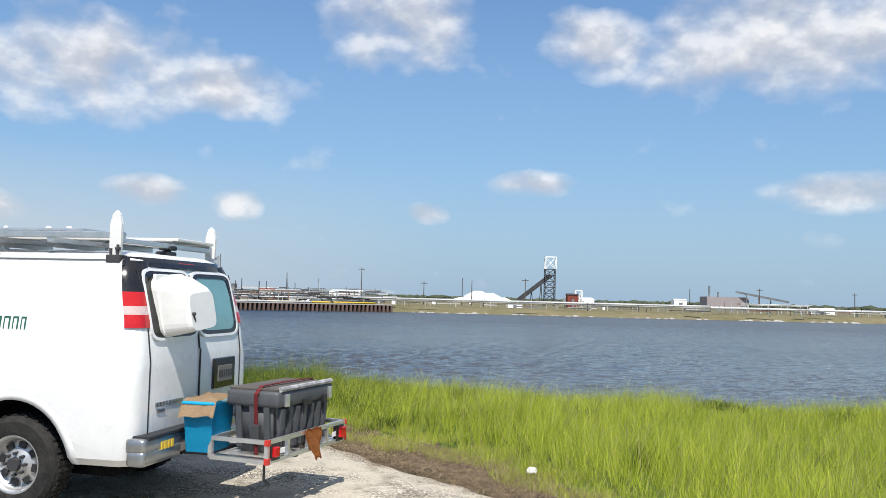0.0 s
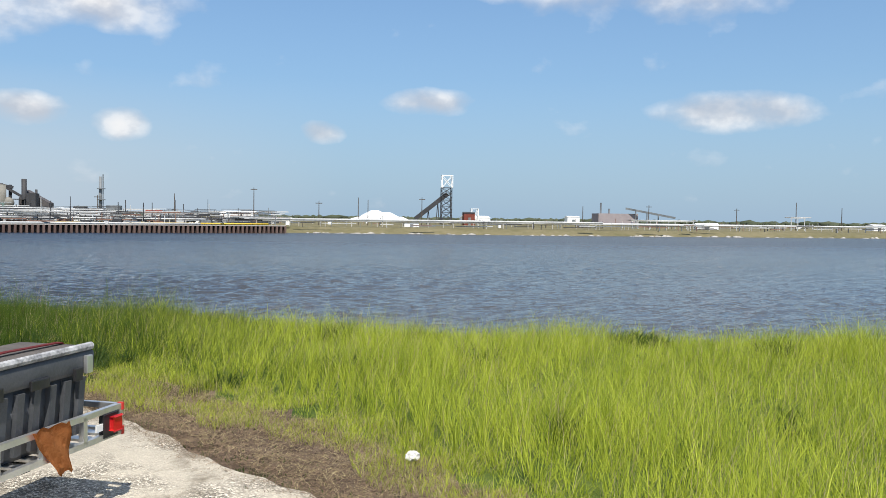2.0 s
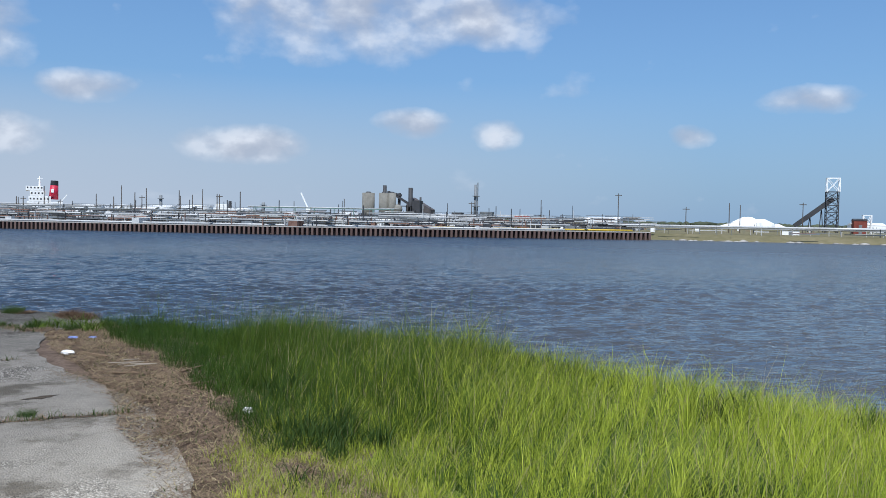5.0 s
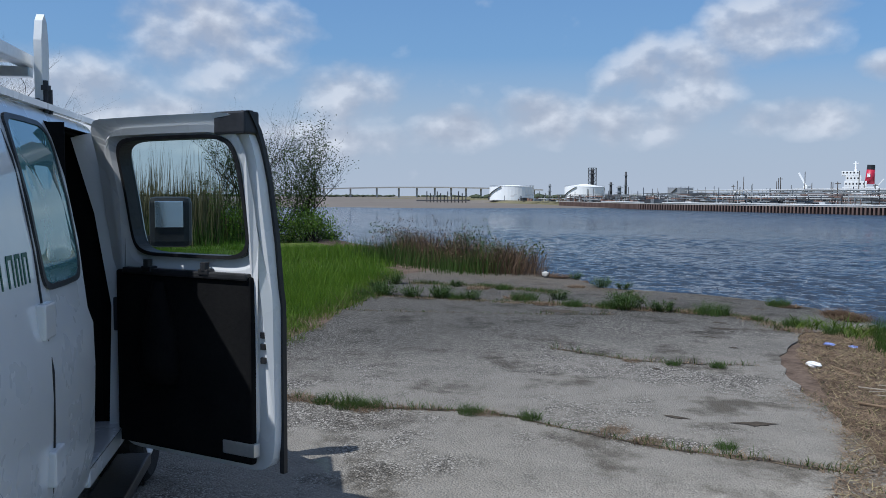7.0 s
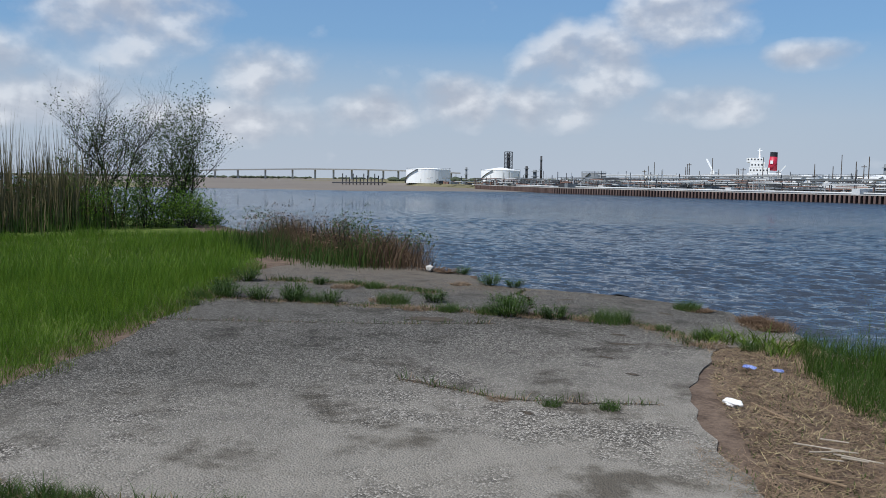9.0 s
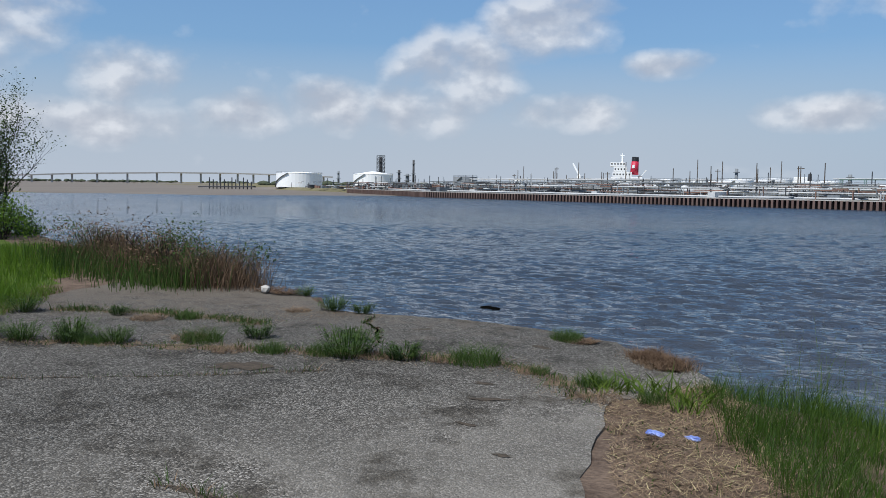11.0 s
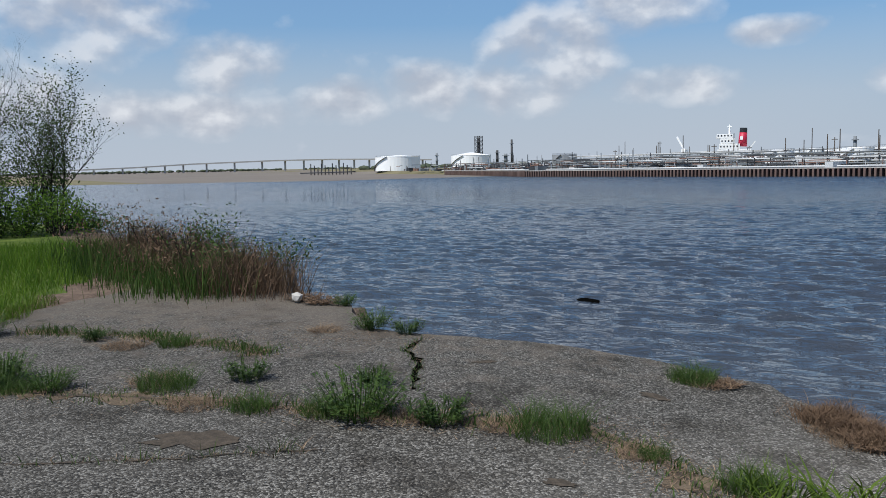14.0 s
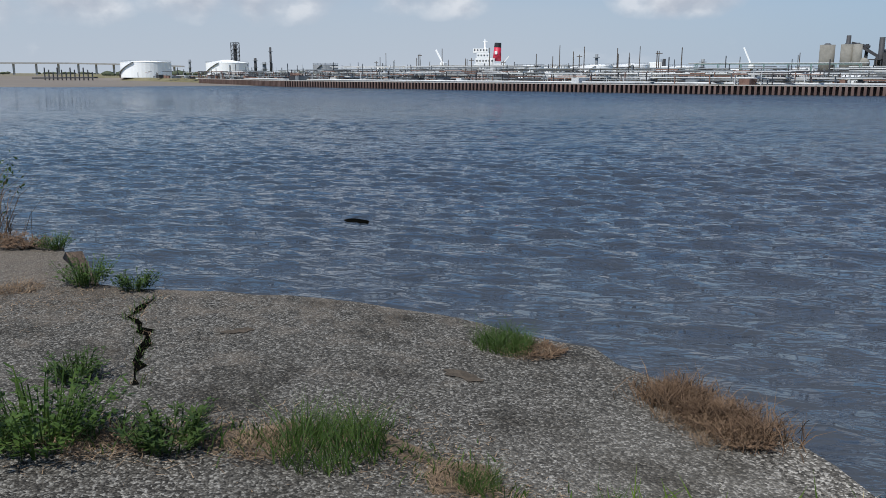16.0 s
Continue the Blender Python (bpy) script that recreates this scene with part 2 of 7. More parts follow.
PAINT = mat("white_van_paint", (0.74, 0.75, 0.75), (0.82, 0.82, 0.81), 2.0, 0.28, 0.02, coat=0.8, fine=9.0)
WHITE = mat("white_plastic", (0.70, 0.70, 0.68), (0.80, 0.80, 0.77), 5.0, 0.45, 0.03)
ALU = mat("aluminium", (0.62, 0.63, 0.63), (0.78, 0.78, 0.77), 9.0, 0.38, 0.08, metal=0.85)
BLACK = mat("black_trim", (0.012, 0.012, 0.013), (0.03, 0.03, 0.032), 8.0, 0.45, 0.06)
GLOSSBLACK = mat("gloss_black", (0.01, 0.01, 0.012), (0.02, 0.02, 0.022), 8.0, 0.12, 0.0)
RUBBER = mat("tyre_rubber", (0.018, 0.018, 0.018), (0.045, 0.043, 0.04), 12.0, 0.85, 0.3)
STEELRIM = mat("silver_wheel", (0.42, 0.42, 0.42), (0.58, 0.58, 0.57), 8.0, 0.4, 0.03, metal=0.7)
CHROME = mat("bumper_metal", (0.30, 0.31, 0.32), (0.45, 0.46, 0.47), 6.0, 0.3, 0.04, metal=0.8)
TOTE = mat("grey_tote_plastic", (0.050, 0.054, 0.060), (0.085, 0.09, 0.098), 5.0, 0.55, 0.15)
LIDTOP = mat("dusty_lid", (0.075, 0.07, 0.066), (0.14, 0.125, 0.115), 4.0, 0.8, 0.15)
BLUEBIN = mat("blue_bin_plastic", (0.005, 0.32, 0.60), (0.01, 0.42, 0.72), 4.0, 0.45, 0.05)
CARD = mat("brown_paper", (0.42, 0.29, 0.17), (0.55, 0.40, 0.26), 7.0, 0.85, 0.2)
RAG = mat("orange_rag", (0.45, 0.16, 0.05), (0.62, 0.26, 0.09), 9.0, 0.9, 0.3)
RED = mat("red_lens", (0.42, 0.008, 0.012), (0.55, 0.02, 0.02), 9.0, 0.12, 0.0)
REFLECT = mat("red_reflector", (0.45, 0.02, 0.02), (0.6, 0.05, 0.04), 30.0, 0.3, 0.05)
LENSWHITE = mat("clear_lens", (0.50, 0.36, 0.35), (0.66, 0.52, 0.50), 20.0, 0.15, 0.0)
GREENINK = mat("green_lettering", (0.012, 0.085, 0.055), (0.02, 0.11, 0.07), 9.0, 0.4, 0.0)
YELLOW = mat("yellow_paint", (0.62, 0.42, 0.03), (0.75, 0.52, 0.06), 2.0, 0.6, 0.08)
STRAP = mat("dark_red_strap", (0.09, 0.015, 0.018), (0.16, 0.03, 0.03), 30.0, 0.85, 0.2)
DARKGLASS = glass_mat("tinted_glass", (0.05, 0.10, 0.10))
CLEARGLASS = glass_mat("clear_glass", (0.72, 0.84, 0.82))
# Opaque glossy teal in place of the tinted panes.
TEALGLASS = mat("opaque_teal_glass", (0.12, 0.27, 0.27), (0.17, 0.35, 0.35), 2.0, 0.08, 0.0, coat=1.0)
MIRROR = mat("mirror_glass", (0.85, 0.87, 0.86), (0.9, 0.92, 0.91), 2.0, 0.10, 0.0, metal=1.0)
# Door lining and bag are black; the same colour paints the cabin's shade.
INSIDE = mat("black_lining_and_cabin_shade", (0.005, 0.005, 0.006), (0.012, 0.012, 0.012), 4.0, 0.95, 0.1, spec=0.1)
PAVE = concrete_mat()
WATER = water_mat()
SOIL = mat("soil_and_straw", (0.045, 0.030, 0.023), (0.20, 0.147, 0.108), 3.2, 0.95, 1.0, fine=30.0)
MUD = mat("tidal_mud", (0.14, 0.12, 0.10), (0.20, 0.175, 0.145), 0.02, 0.8, 0.2, fine=0.5)
DRYLAND = mat("dry_grass_land", (0.11, 0.105, 0.05), (0.22, 0.19, 0.115), 0.05, 0.95, 0.3, fine=0.8)
JOINTDIRT = mat("joint_dirt", (0.035, 0.03, 0.024), (0.10, 0.08, 0.06), 14.0, 0.95, 0.4)
# Bright and dark copies of the bank grass: sun and shade put into colour.
SUNGRASS = mat("sun_tinted_tall_grass", (0.13, 0.21, 0.012), (0.68, 0.72, 0.09), 2.0, 0.5, 0.0, island=True, translucent=0.36)
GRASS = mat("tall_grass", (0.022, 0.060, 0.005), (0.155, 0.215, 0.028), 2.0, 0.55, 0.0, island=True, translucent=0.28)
FIELD = mat("field_grass", (0.028, 0.088, 0.006), (0.175, 0.275, 0.026), 1.2, 0.55, 0.0, island=True, translucent=0.35)
LUSH = mat("lush_grass", (0.015, 0.048, 0.006), (0.085, 0.145, 0.02), 2.0, 0.55, 0.0, island=True, translucent=0.35)
SEED = mat("dry_seed_stalks", (0.34, 0.27, 0.13), (0.52, 0.45, 0.26), 3.0, 0.8, 0.0, island=True, translucent=0.2)
STRAW = mat("dead_straw", (0.042, 0.024, 0.016), (0.35, 0.255, 0.165), 3.0, 0.9, 0.0, island=True)
WEED = mat("weed_leaves", (0.020, 0.052, 0.009), (0.082, 0.128, 0.026), 3.0, 0.6, 0.0, island=True, translucent=0.25)
LEAF = mat("willow_leaves", (0.020, 0.044, 0.010), (0.070, 0.110, 0.026), 3.0, 0.6, 0.0, island=True, translucent=0.3)
BARK = mat("grey_bark", (0.014, 0.012, 0.010), (0.042, 0.036, 0.030), 9.0, 0.9, 0.4)
REED = mat("reed_canes", (0.055, 0.050, 0.024), (0.22, 0.185, 0.10), 3.0, 0.8, 0.0, island=True)
RUSTDRY = mat("russet_weeds", (0.055, 0.036, 0.024), (0.20, 0.13, 0.08), 3.0, 0.9, 0.0, island=True)
RUSTPILE = mat("rusted_sheet_pile", (0.095, 0.062, 0.054), (0.20, 0.14, 0.118), 0.6, 0.85, 0.2, fine=4.0, random_object=True)
CAPCON = mat("pale_concrete", (0.36, 0.34, 0.31), (0.50, 0.48, 0.44), 0.4, 0.85, 0.1, fine=5.0)
TANKW = mat("white_tank_paint", (0.86, 0.86, 0.84), (0.92, 0.92, 0.90), 0.12, 0.5, 0.05, fine=1.0)
TANKG = mat("grey_tank_paint", (0.22, 0.23, 0.24), (0.32, 0.33, 0.34), 0.15, 0.5, 0.05, fine=1.0)
SILO = mat("weathered_silo", (0.15, 0.145, 0.125), (0.26, 0.25, 0.22), 0.25, 0.85, 0.1, fine=1.5)
STEEL = mat("plant_steel", (0.09, 0.10, 0.11), (0.24, 0.26, 0.27), 0.3, 0.6, 0.05, fine=2.0)
DARKSTEEL = mat("dark_plant_steel", (0.025, 0.026, 0.028), (0.06, 0.06, 0.065), 0.3, 0.7, 0.05, fine=2.0)
PIPEW = mat("pale_pipe", (0.38, 0.39, 0.39), (0.70, 0.70, 0.68), 0.2, 0.5, 0.05, fine=2.0)
GREENSTEEL = mat("green_grey_steel", (0.10, 0.19, 0.17), (0.20, 0.28, 0.26), 0.3, 0.6, 0.05, fine=2.0)
WOODPOLE = mat("wooden_pole", (0.07, 0.055, 0.045), (0.13, 0.11, 0.09), 0.6, 0.9, 0.1)
REDFUN = mat("red_funnel_paint", (0.42, 0.012, 0.04), (0.52, 0.025, 0.06), 0.4, 0.5, 0.02, fine=2.0)
RUSTRED = mat("rust_red_cladding", (0.16, 0.04, 0.03), (0.25, 0.08, 0.06), 0.4, 0.8, 0.05, fine=2.0)
FARTREE = mat("distant_woods", (0.05, 0.065, 0.04), (0.10, 0.11, 0.07), 0.05, 0.95, 0.0, fine=0.5, island=True)
ROCKM = mat("pale_riprap", (0.28, 0.26, 0.23), (0.48, 0.46, 0.42), 0.6, 0.9, 0.3, island=True)
PAPER = mat("white_litter", (0.62, 0.61, 0.58), (0.78, 0.77, 0.74), 14.0, 0.7, 0.15)
BLUEPLASTIC = mat("blue_wrapper", (0.03, 0.09, 0.42), (0.35, 0.42, 0.7), 12.0, 0.35, 0.1)


# ---- building helpers ----
def box(bm, lo, hi, bevel=0.0):
    """Adds a box between two corners."""
    r = bmesh.ops.create_cube(bm, size=1.0)
    lo, hi = Vector(lo), Vector(hi)
    for v in r["verts"]:
        v.co = Vector([(lo[i] + hi[i]) / 2 + v.co[i] * (hi[i] - lo[i]) for i in range(3)])
    if bevel:
        edges = list({e for v in r["verts"] for e in v.link_edges})
        bmesh.ops.bevel(bm, geom=edges, offset=bevel, segments=2, affect="EDGES", profile=0.6)
    return bm


def rod(bm, a, b, r, r2=None, n=8, caps=True):
    """Adds a round bar from a to b."""
    a, b = Vector(a), Vector(b)
    d = b - a
    made = bmesh.ops.create_cone(bm, cap_ends=caps, segments=n, radius1=r, radius2=r if r2 is None else r2, depth=d.length)
    m = Matrix.Translation((a + b) / 2) @ d.to_track_quat("Z", "Y").to_matrix().to_4x4()
    bmesh.ops.transform(bm, matrix=m, verts=made["verts"])
    return bm


def bar(bm, a, b, w, h):
    """Adds a rectangular bar from a to b, w wide and h high."""
    a, b = Vector(a), Vector(b)
    d = b - a
    r = bmesh.ops.create_cube(bm, size=1.0)
    side = Vector((0, 0, 1)).cross(d)
    side = side.normalized() if side.length > 1e-6 else Vector((1, 0, 0))
    up = d.normalized().cross(side)
    for v in r["verts"]:
        x, y, z = v.co
        v.co = (a + b) / 2 + d * x + side * (w * y) + up * (h * z)
    return bm


def bm_of(fn, *args, **kw):
    bm = bmesh.new()
    fn(bm, *args, **kw)
    return bm


def finish(ob, bm, material, smooth=False):
    bmesh.ops.recalc_face_normals(bm, faces=bm.faces)
    bm.to_mesh(ob.data)
    bm.free()
    for m in material if isinstance(material, (list, tuple)) else [material]:
        ob.data.materials.append(m)
    if smooth:
        ob.data.polygons.foreach_set("use_smooth", [True] * len(ob.data.polygons))
    return ob


def part(name, bm, material, parent, label="", smooth=False):
    ob = finish(new(name, bpy.data.meshes.new(name)), bm, material, smooth)
    ob.parent = parent
    if label:
        ob["label"] = label
    return ob


def thing(name, m, label, category, group="", kind=""):
    """An Empty at the base of a thing, which carries its parts."""
    ob = new(name)
    ob.empty_display_size = 0.1
    ob.matrix_world = m
    return tagged(ob, label, category, group, kind)


def solid(name, bm, material, m, label, category, group="", kind="", smooth=False):
    """A thing that is one mesh."""
    ob = finish(new(name, bpy.data.meshes.new(name)), bm, material, smooth)
    ob.matrix_world = m
    return tagged(ob, label, category, group, kind)


def raw(name, verts, faces, material, kind="", label="", category="", parent=None):
    """A mesh object from arrays."""
    me = bpy.data.meshes.new(name)
    me.from_pydata(verts, [], faces)
    me.materials.append(material)
    ob = new(name, me)
    if parent:
        ob.parent = parent
    return tagged(ob, label, category, "", kind)


def big(name, verts, quads, tris, material, label, category, kind="stuff"):
    """A large mesh from numpy arrays of quads and triangles."""
    me = bpy.data.meshes.new(name)
    verts = np.asarray(verts, np.float32)
    loops = np.concatenate([np.asarray(quads, np.int32).ravel(), np.asarray(tris, np.int32).ravel()])
    nq, nt = len(quads), len(tris)
    start = np.concatenate([np.arange(nq) * 4, nq * 4 + np.arange(nt) * 3]).astype(np.int32)
    me.vertices.add(len(verts))
    me.vertices.foreach_set("co", verts.ravel())
    me.loops.add(len(loops))
    me.loops.foreach_set("vertex_index", loops)
    me.polygons.add(nq + nt)
    me.polygons.foreach_set("loop_start", start)
    me.update(calc_edges=True)
    me.validate()
    me.materials.append(material)
    return tagged(new(name, me), label, category, "", kind)


# ---- ground, water, paving ----
SEA = -2.0
CREST = [(-900, -400), (-120, -25), (-60, 9), (-38, 16.0), (-30, 17.0), (-22, 17.2), (-17, 17.4), (-15, 17.6), (-13.9, 17.2), (-12.4, 17.9), (-11, 18.35), (-9.9, 18.4),
         (-8.9, 18.05), (-8.4, 17.75), (-7.9, 17.75), (-7.4, 17.9), (-6, 17.4), (-4, 17.2), (-2, 16.9), (0, 15.9), (1.5, 15.1), (4, 14.6), (7, 14.3), (12, 13.9), (25, 13.0), (900, -20)]
FARSHORE = [(-3000, 900), (-420, 196), (-306, 179), (-290, 171), (-205, 149), (-124, 157), (-85, 163), (-12, 199), (56, 199), (135, 210), (400, 262), (3000, 900)]


def along(line, x):
    return np.interp(x, [p[0] for p in line], [p[1] for p in line])


def land(x, y):
    """Height of the ground."""
    x, y = np.asarray(x, float), np.asarray(y, float)
    d = y - along(CREST, x)
    steep = np.where(x < -7.8, 2.6, 0.55)
    near = np.where(d < 0, -0.021, -0.021 - np.minimum(d * steep, 3.4))
    far = -3.4 + np.clip((y - along(FARSHORE, x) - 1.5) / 7.0, 0, 1) * 2.75
    mud = np.where((x < -225) & (y > 67 + (x + 256) * 1.2) & (y > 20), -1.93, -9.0)
    bumps = 0.017 * np.sin(x * 1.7 + 1.3 * np.sin(y * 0.9)) * np.sin(y * 1.3 + 0.7) * (np.abs(x) < 60)
    return np.maximum(np.maximum(near + bumps, np.where(d > 0, far, -9)), np.where(d > 0, mud, -9))


def ground():
    xs = np.unique(np.concatenate([np.linspace(-3600, -420, 22), np.arange(-420, 420, 9.0), np.linspace(420, 3600, 22), np.arange(-36, 30, 0.4)]))
    ys = np.unique(np.concatenate([np.linspace(-2500, -12, 14), np.arange(-12, 26, 0.4), np.arange(26, 120, 8.0), np.arange(120, 300, 2.5), np.linspace(300, 3600, 24)]))
    gx, gy = np.meshgrid(xs, ys)
    gz = land(gx, gy)
    nx, ny = len(xs), len(ys)
    verts = np.stack([gx.ravel(), gy.ravel(), gz.ravel()], 1)
    i = (np.arange(ny - 1)[:, None] * nx + np.arange(nx - 1)[None, :]).ravel()
    quads = np.stack([i, i + 1, i + 1 + nx, i + nx], 1)
    ob = big("ground", verts, quads, np.zeros((0, 3), int), SOIL, "brown soil bank with straw and far dry land", "ground", "structure")
    ob.data.materials.append(DRYLAND)
    ob.data.materials.append(MUD)
    cx, cy = verts[quads].mean(1)[:, 0], verts[quads].mean(1)[:, 1]
    idx = np.where(cy > 60, np.where((cx < -225) & (cy < along(FARSHORE, cx)), 2, 1), np.where(np.abs(cx) > 60, 1, 0)).astype(np.int32)
    ob.data.polygons.foreach_set("material_index", idx)


ground()


def water():
    """One sheet of water: crossing short wind waves with sharpened crests, finest beside the bank."""
    rnd = np.random.default_rng(77)
    side = np.cumsum(0.13 * 1.032 ** np.arange(96))
    xs = np.concatenate([[-4000, -1500, -600, -300], -46 - side[::-1], np.arange(-46, 20, 0.16), 20 + side, [300, 600, 1500, 4000]])
    far = 44 + np.cumsum(0.12 * 1.022 ** np.arange(118))
    ys = np.concatenate([[-40, -10, 4], np.arange(8, 44, 0.12), far, np.linspace(far[-1] + 8, 3000, 14)])
    gx, gy = np.meshgrid(xs, ys)
    h = np.zeros_like(gx)
    for k in range(36):
        wl = 0.40 * 1.043 ** k
        a = radians(124) + rnd.normal(0, 0.52)
        ph = rnd.uniform(0, 6.28)
        u = (gx * math.cos(a) + gy * math.sin(a)) * 2 * np.pi / wl + ph + 1.5 * np.sin(0.33 * gx * rnd.uniform(0.5, 1.5) + rnd.uniform(0, 6)) + 1.5 * np.sin(0.36 * gy * rnd.uniform(0.5, 1.5) + rnd.uniform(0, 6))
        h += (np.exp(np.sin(u) - 1) - 0.466) * 0.0185 * wl
    gust = 0.8 + 0.35 * np.sin(0.11 * gx + 1.2 * np.sin(0.07 * gy)) * np.sin(0.09 * gy + 0.6)
    fade = np.clip((gx + 115) / 70, 0, 1) * np.clip((90 - gx) / 70, 0, 1) * np.clip((110 - gy) / 60, 0, 1)
    gz = SEA + h * gust * fade
    nx, ny = len(xs), len(ys)
    i = (np.arange(ny - 1)[:, None] * nx + np.arange(nx - 1)[None, :]).ravel()
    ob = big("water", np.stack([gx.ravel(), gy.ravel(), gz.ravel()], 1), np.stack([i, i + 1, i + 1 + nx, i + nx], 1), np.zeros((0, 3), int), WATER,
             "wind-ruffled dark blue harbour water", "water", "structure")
    ob.data.polygons.foreach_set("use_smooth", [True] * len(ob.data.polygons))


water()


def ragged(line, step, amount, seed, closed=True):
    """A finer, uneven version of an outline."""
    rnd = random.Random(seed)
    out = []
    n = len(line)
    for i in range(n if closed else n - 1):
        a, b = Vector(line[i]), Vector(line[(i + 1) % n])
        k = max(1, int((b - a).length / step))
        side = Vector((-(b - a).y, (b - a).x)).normalized()
        for j in range(k):
            out.append(a.lerp(b, j / k) + side * rnd.uniform(-amount, amount))
    if not closed:
        out.append(Vector(line[-1]))
    return out


PAVE_EDGE = [(3.2, -9), (2.5, 0), (1.9, 4), (1.2, 6.2), (0.68, 7.25), (0.2, 7.95), (-0.5, 8.8), (-0.95, 9.45), (-1.45, 10.05), (-2.2, 10.9), (-3.4, 12.35), (-4.25, 13.2), (-5.3, 13.9), (-6.1, 14.3),
             (-6.9, 14.85), (-7.4, 15.3), (-7.9, 15.95), (-8.3, 16.35), (-8.5, 16.75), (-8.42, 17.85), (-8.65, 18.02), (-8.9, 18.16), (-9.68, 18.38), (-10.2, 18.54), (-11.0, 18.46), (-11.6, 18.35), (-12.4, 18.0), (-13.2, 17.4), (-13.8, 17.1), (-15.2, 17.5),
             (-17, 17.1), (-18.3, 15.8), (-17, 14.25), (-13.4, 12.5), (-11.1, 11.4), (-9.5, 10.3), (-8.8, 9.6), (-8.4, 8.8), (-8.2, 4), (-8.0, -9)]


def pavement():
    line = ragged(PAVE_EDGE, 0.22, 0.045, 3)
    bm = bmesh.new()
    top = [bm.verts.new((p.x, p.y, 0.0)) for p in line]
    face = bm.faces.new(top)
    r = bmesh.ops.extrude_face_region(bm, geom=[face])
    for v in r["geom"]:
        if isinstance(v, bmesh.types.BMVert):
            v.co.z = -0.16
            v.co.x += random.uniform(-.03, .03)
    bmesh.ops.triangulate(bm, faces=[f for f in bm.faces if len(f.verts) > 4])
    bmesh.ops.recalc_face_normals(bm, faces=bm.faces)
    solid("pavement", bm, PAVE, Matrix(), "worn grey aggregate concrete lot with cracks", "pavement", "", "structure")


pavement()


def seam(name, line, width, seed, z=0.004, label="weathered joint filled with dark soil", material=None):
    """A dirt-filled joint or open crack, uneven in width, 4 mm proud of the paving."""
    pts = ragged(line, 0.09, 0.022, seed, False)
    rnd = random.Random(seed)
    v, f = [], []
    for i, p in enumerate(pts):
        a, b = pts[max(0, i - 1)], pts[min(len(pts) - 1, i + 1)]
        side = Vector((-(b - a).y, (b - a).x)).normalized()
        w = width * rnd.choice((0.1, 0.25, 0.4, 0.5, 0.8, 1.3)) * 0.5
        v += [(p.x + side.x * w, p.y + side.y * w, z), (p.x - side.x * w, p.y - side.y * w, z)]
        if i:
            k = 2 * i
            f.append((k - 2, k - 1, k + 1, k))
    raw(name, v, f, material or JOINTDIRT, "structure", label, "pavement joint")


JOINTS = [
    ([(-8.7, 9.2), (-7.85, 9.65), (-7.55, 10.08), (-7.0, 10.5), (-6.7, 11.0), (-6.5, 11.37), (-6.15, 11.7), (-5.6, 11.95), (-5.1, 12.27), (-4.65, 12.7), (-4.3, 13.0)], 0.055),
    ([(-8.6, 13.3), (-8.1, 13.55), (-7.7, 13.76), (-7.3, 14.3), (-7.1, 14.7)], 0.05),
    ([(-14, 12.95), (-13.3, 13.6), (-12.5, 14.5), (-11.85, 15.2), (-11.2, 15.8), (-10.6, 16.4), (-10.2, 16.85), (-9.8, 16.9), (-9.3, 16.85), (-8.7, 16.6)], 0.07),
    ([(-11.45, 16.45), (-11.8, 16.6), (-12.2, 16.85), (-12.65, 16.95), (-13.0, 17.3)], 0.085),
    ([(-12.4, 11.9), (-11.7, 13.1), (-11.0, 14.4), (-10.6, 15.4)], 0.022),
    ([(-15.5, 14.2), (-14.8, 15.0), (-13.9, 15.6), (-13.2, 15.9)], 0.05)]
JOINTSILT = mat("joint_silt", (0.06, 0.045, 0.032), (0.18, 0.14, 0.095), 6.0, 0.95, 0.6)
# Near-black paints the shade down in the crack, which has no depth.
OPENCRACK = mat("crack_shade_and_dark_snag", (0.001, 0.001, 0.001), (0.005, 0.005, 0.004), 20.0, 0.95, 0.0, spec=0.0)
for k, (line, w) in enumerate(JOINTS):
    if k == 3:
        seam("pavement_crack", line, w, 20 + k, 0.004, "wide open dark crack across the slab", OPENCRACK)
    else:
        seam("pavement_joint", line, w, 20 + k, 0.005 if k in (2, 5) else 0.004)
for k, (j, w) in enumerate(((2, 0.26), (5, 0.24), (0, 0.08))):
    seam("joint_soil", JOINTS[j][0], w, 60 + k, 0.003, "brown soil and silt washed along a pavement joint", JOINTSILT)
for k, (x, y, a, b, turn) in enumerate(((-5.76, 12.78, 0.20, 0.05, 40), (-11.15, 14.84, 0.60, 0.26, 55), (-9.05, 15.96, 0.28, 0.10, 50), (-7.95, 15.17, 0.12, 0.05, 30), (-5.4, 13.2, 0.30, 0.10, 60), (-9.48, 16.24, 0.20, 0.07, 30), (-8.6, 15.4, 0.16, 0.06, 20), (-10.4, 17.7, 0.25, 0.10, 10), (-11.9, 17.3, 0.22, 0.09, 70), (-7.3, 13.7, 0.13, 0.05, 0))):
    rnd = random.Random(300 + k)
    a, b = a * 0.6, b * 0.7
    rim = [(a * rnd.uniform(0.45, 1.1) * math.cos(t * 0.35), b * rnd.uniform(0.4, 1.1) * math.sin(t * 0.35), 0.0) for t in range(18)]
    hole = raw("pothole", rim, [tuple(range(18))], JOINTDIRT, "structure", "shallow spalled patch filled with dark grit", "pothole")
    hole.matrix_world = pose(x, y, 0.005, 0, 0, turn)


# ---- the van ----
VAN = pose(-2.04, 7.34, 0, 0, 0, 78 + 90)  # local: x forward, y left


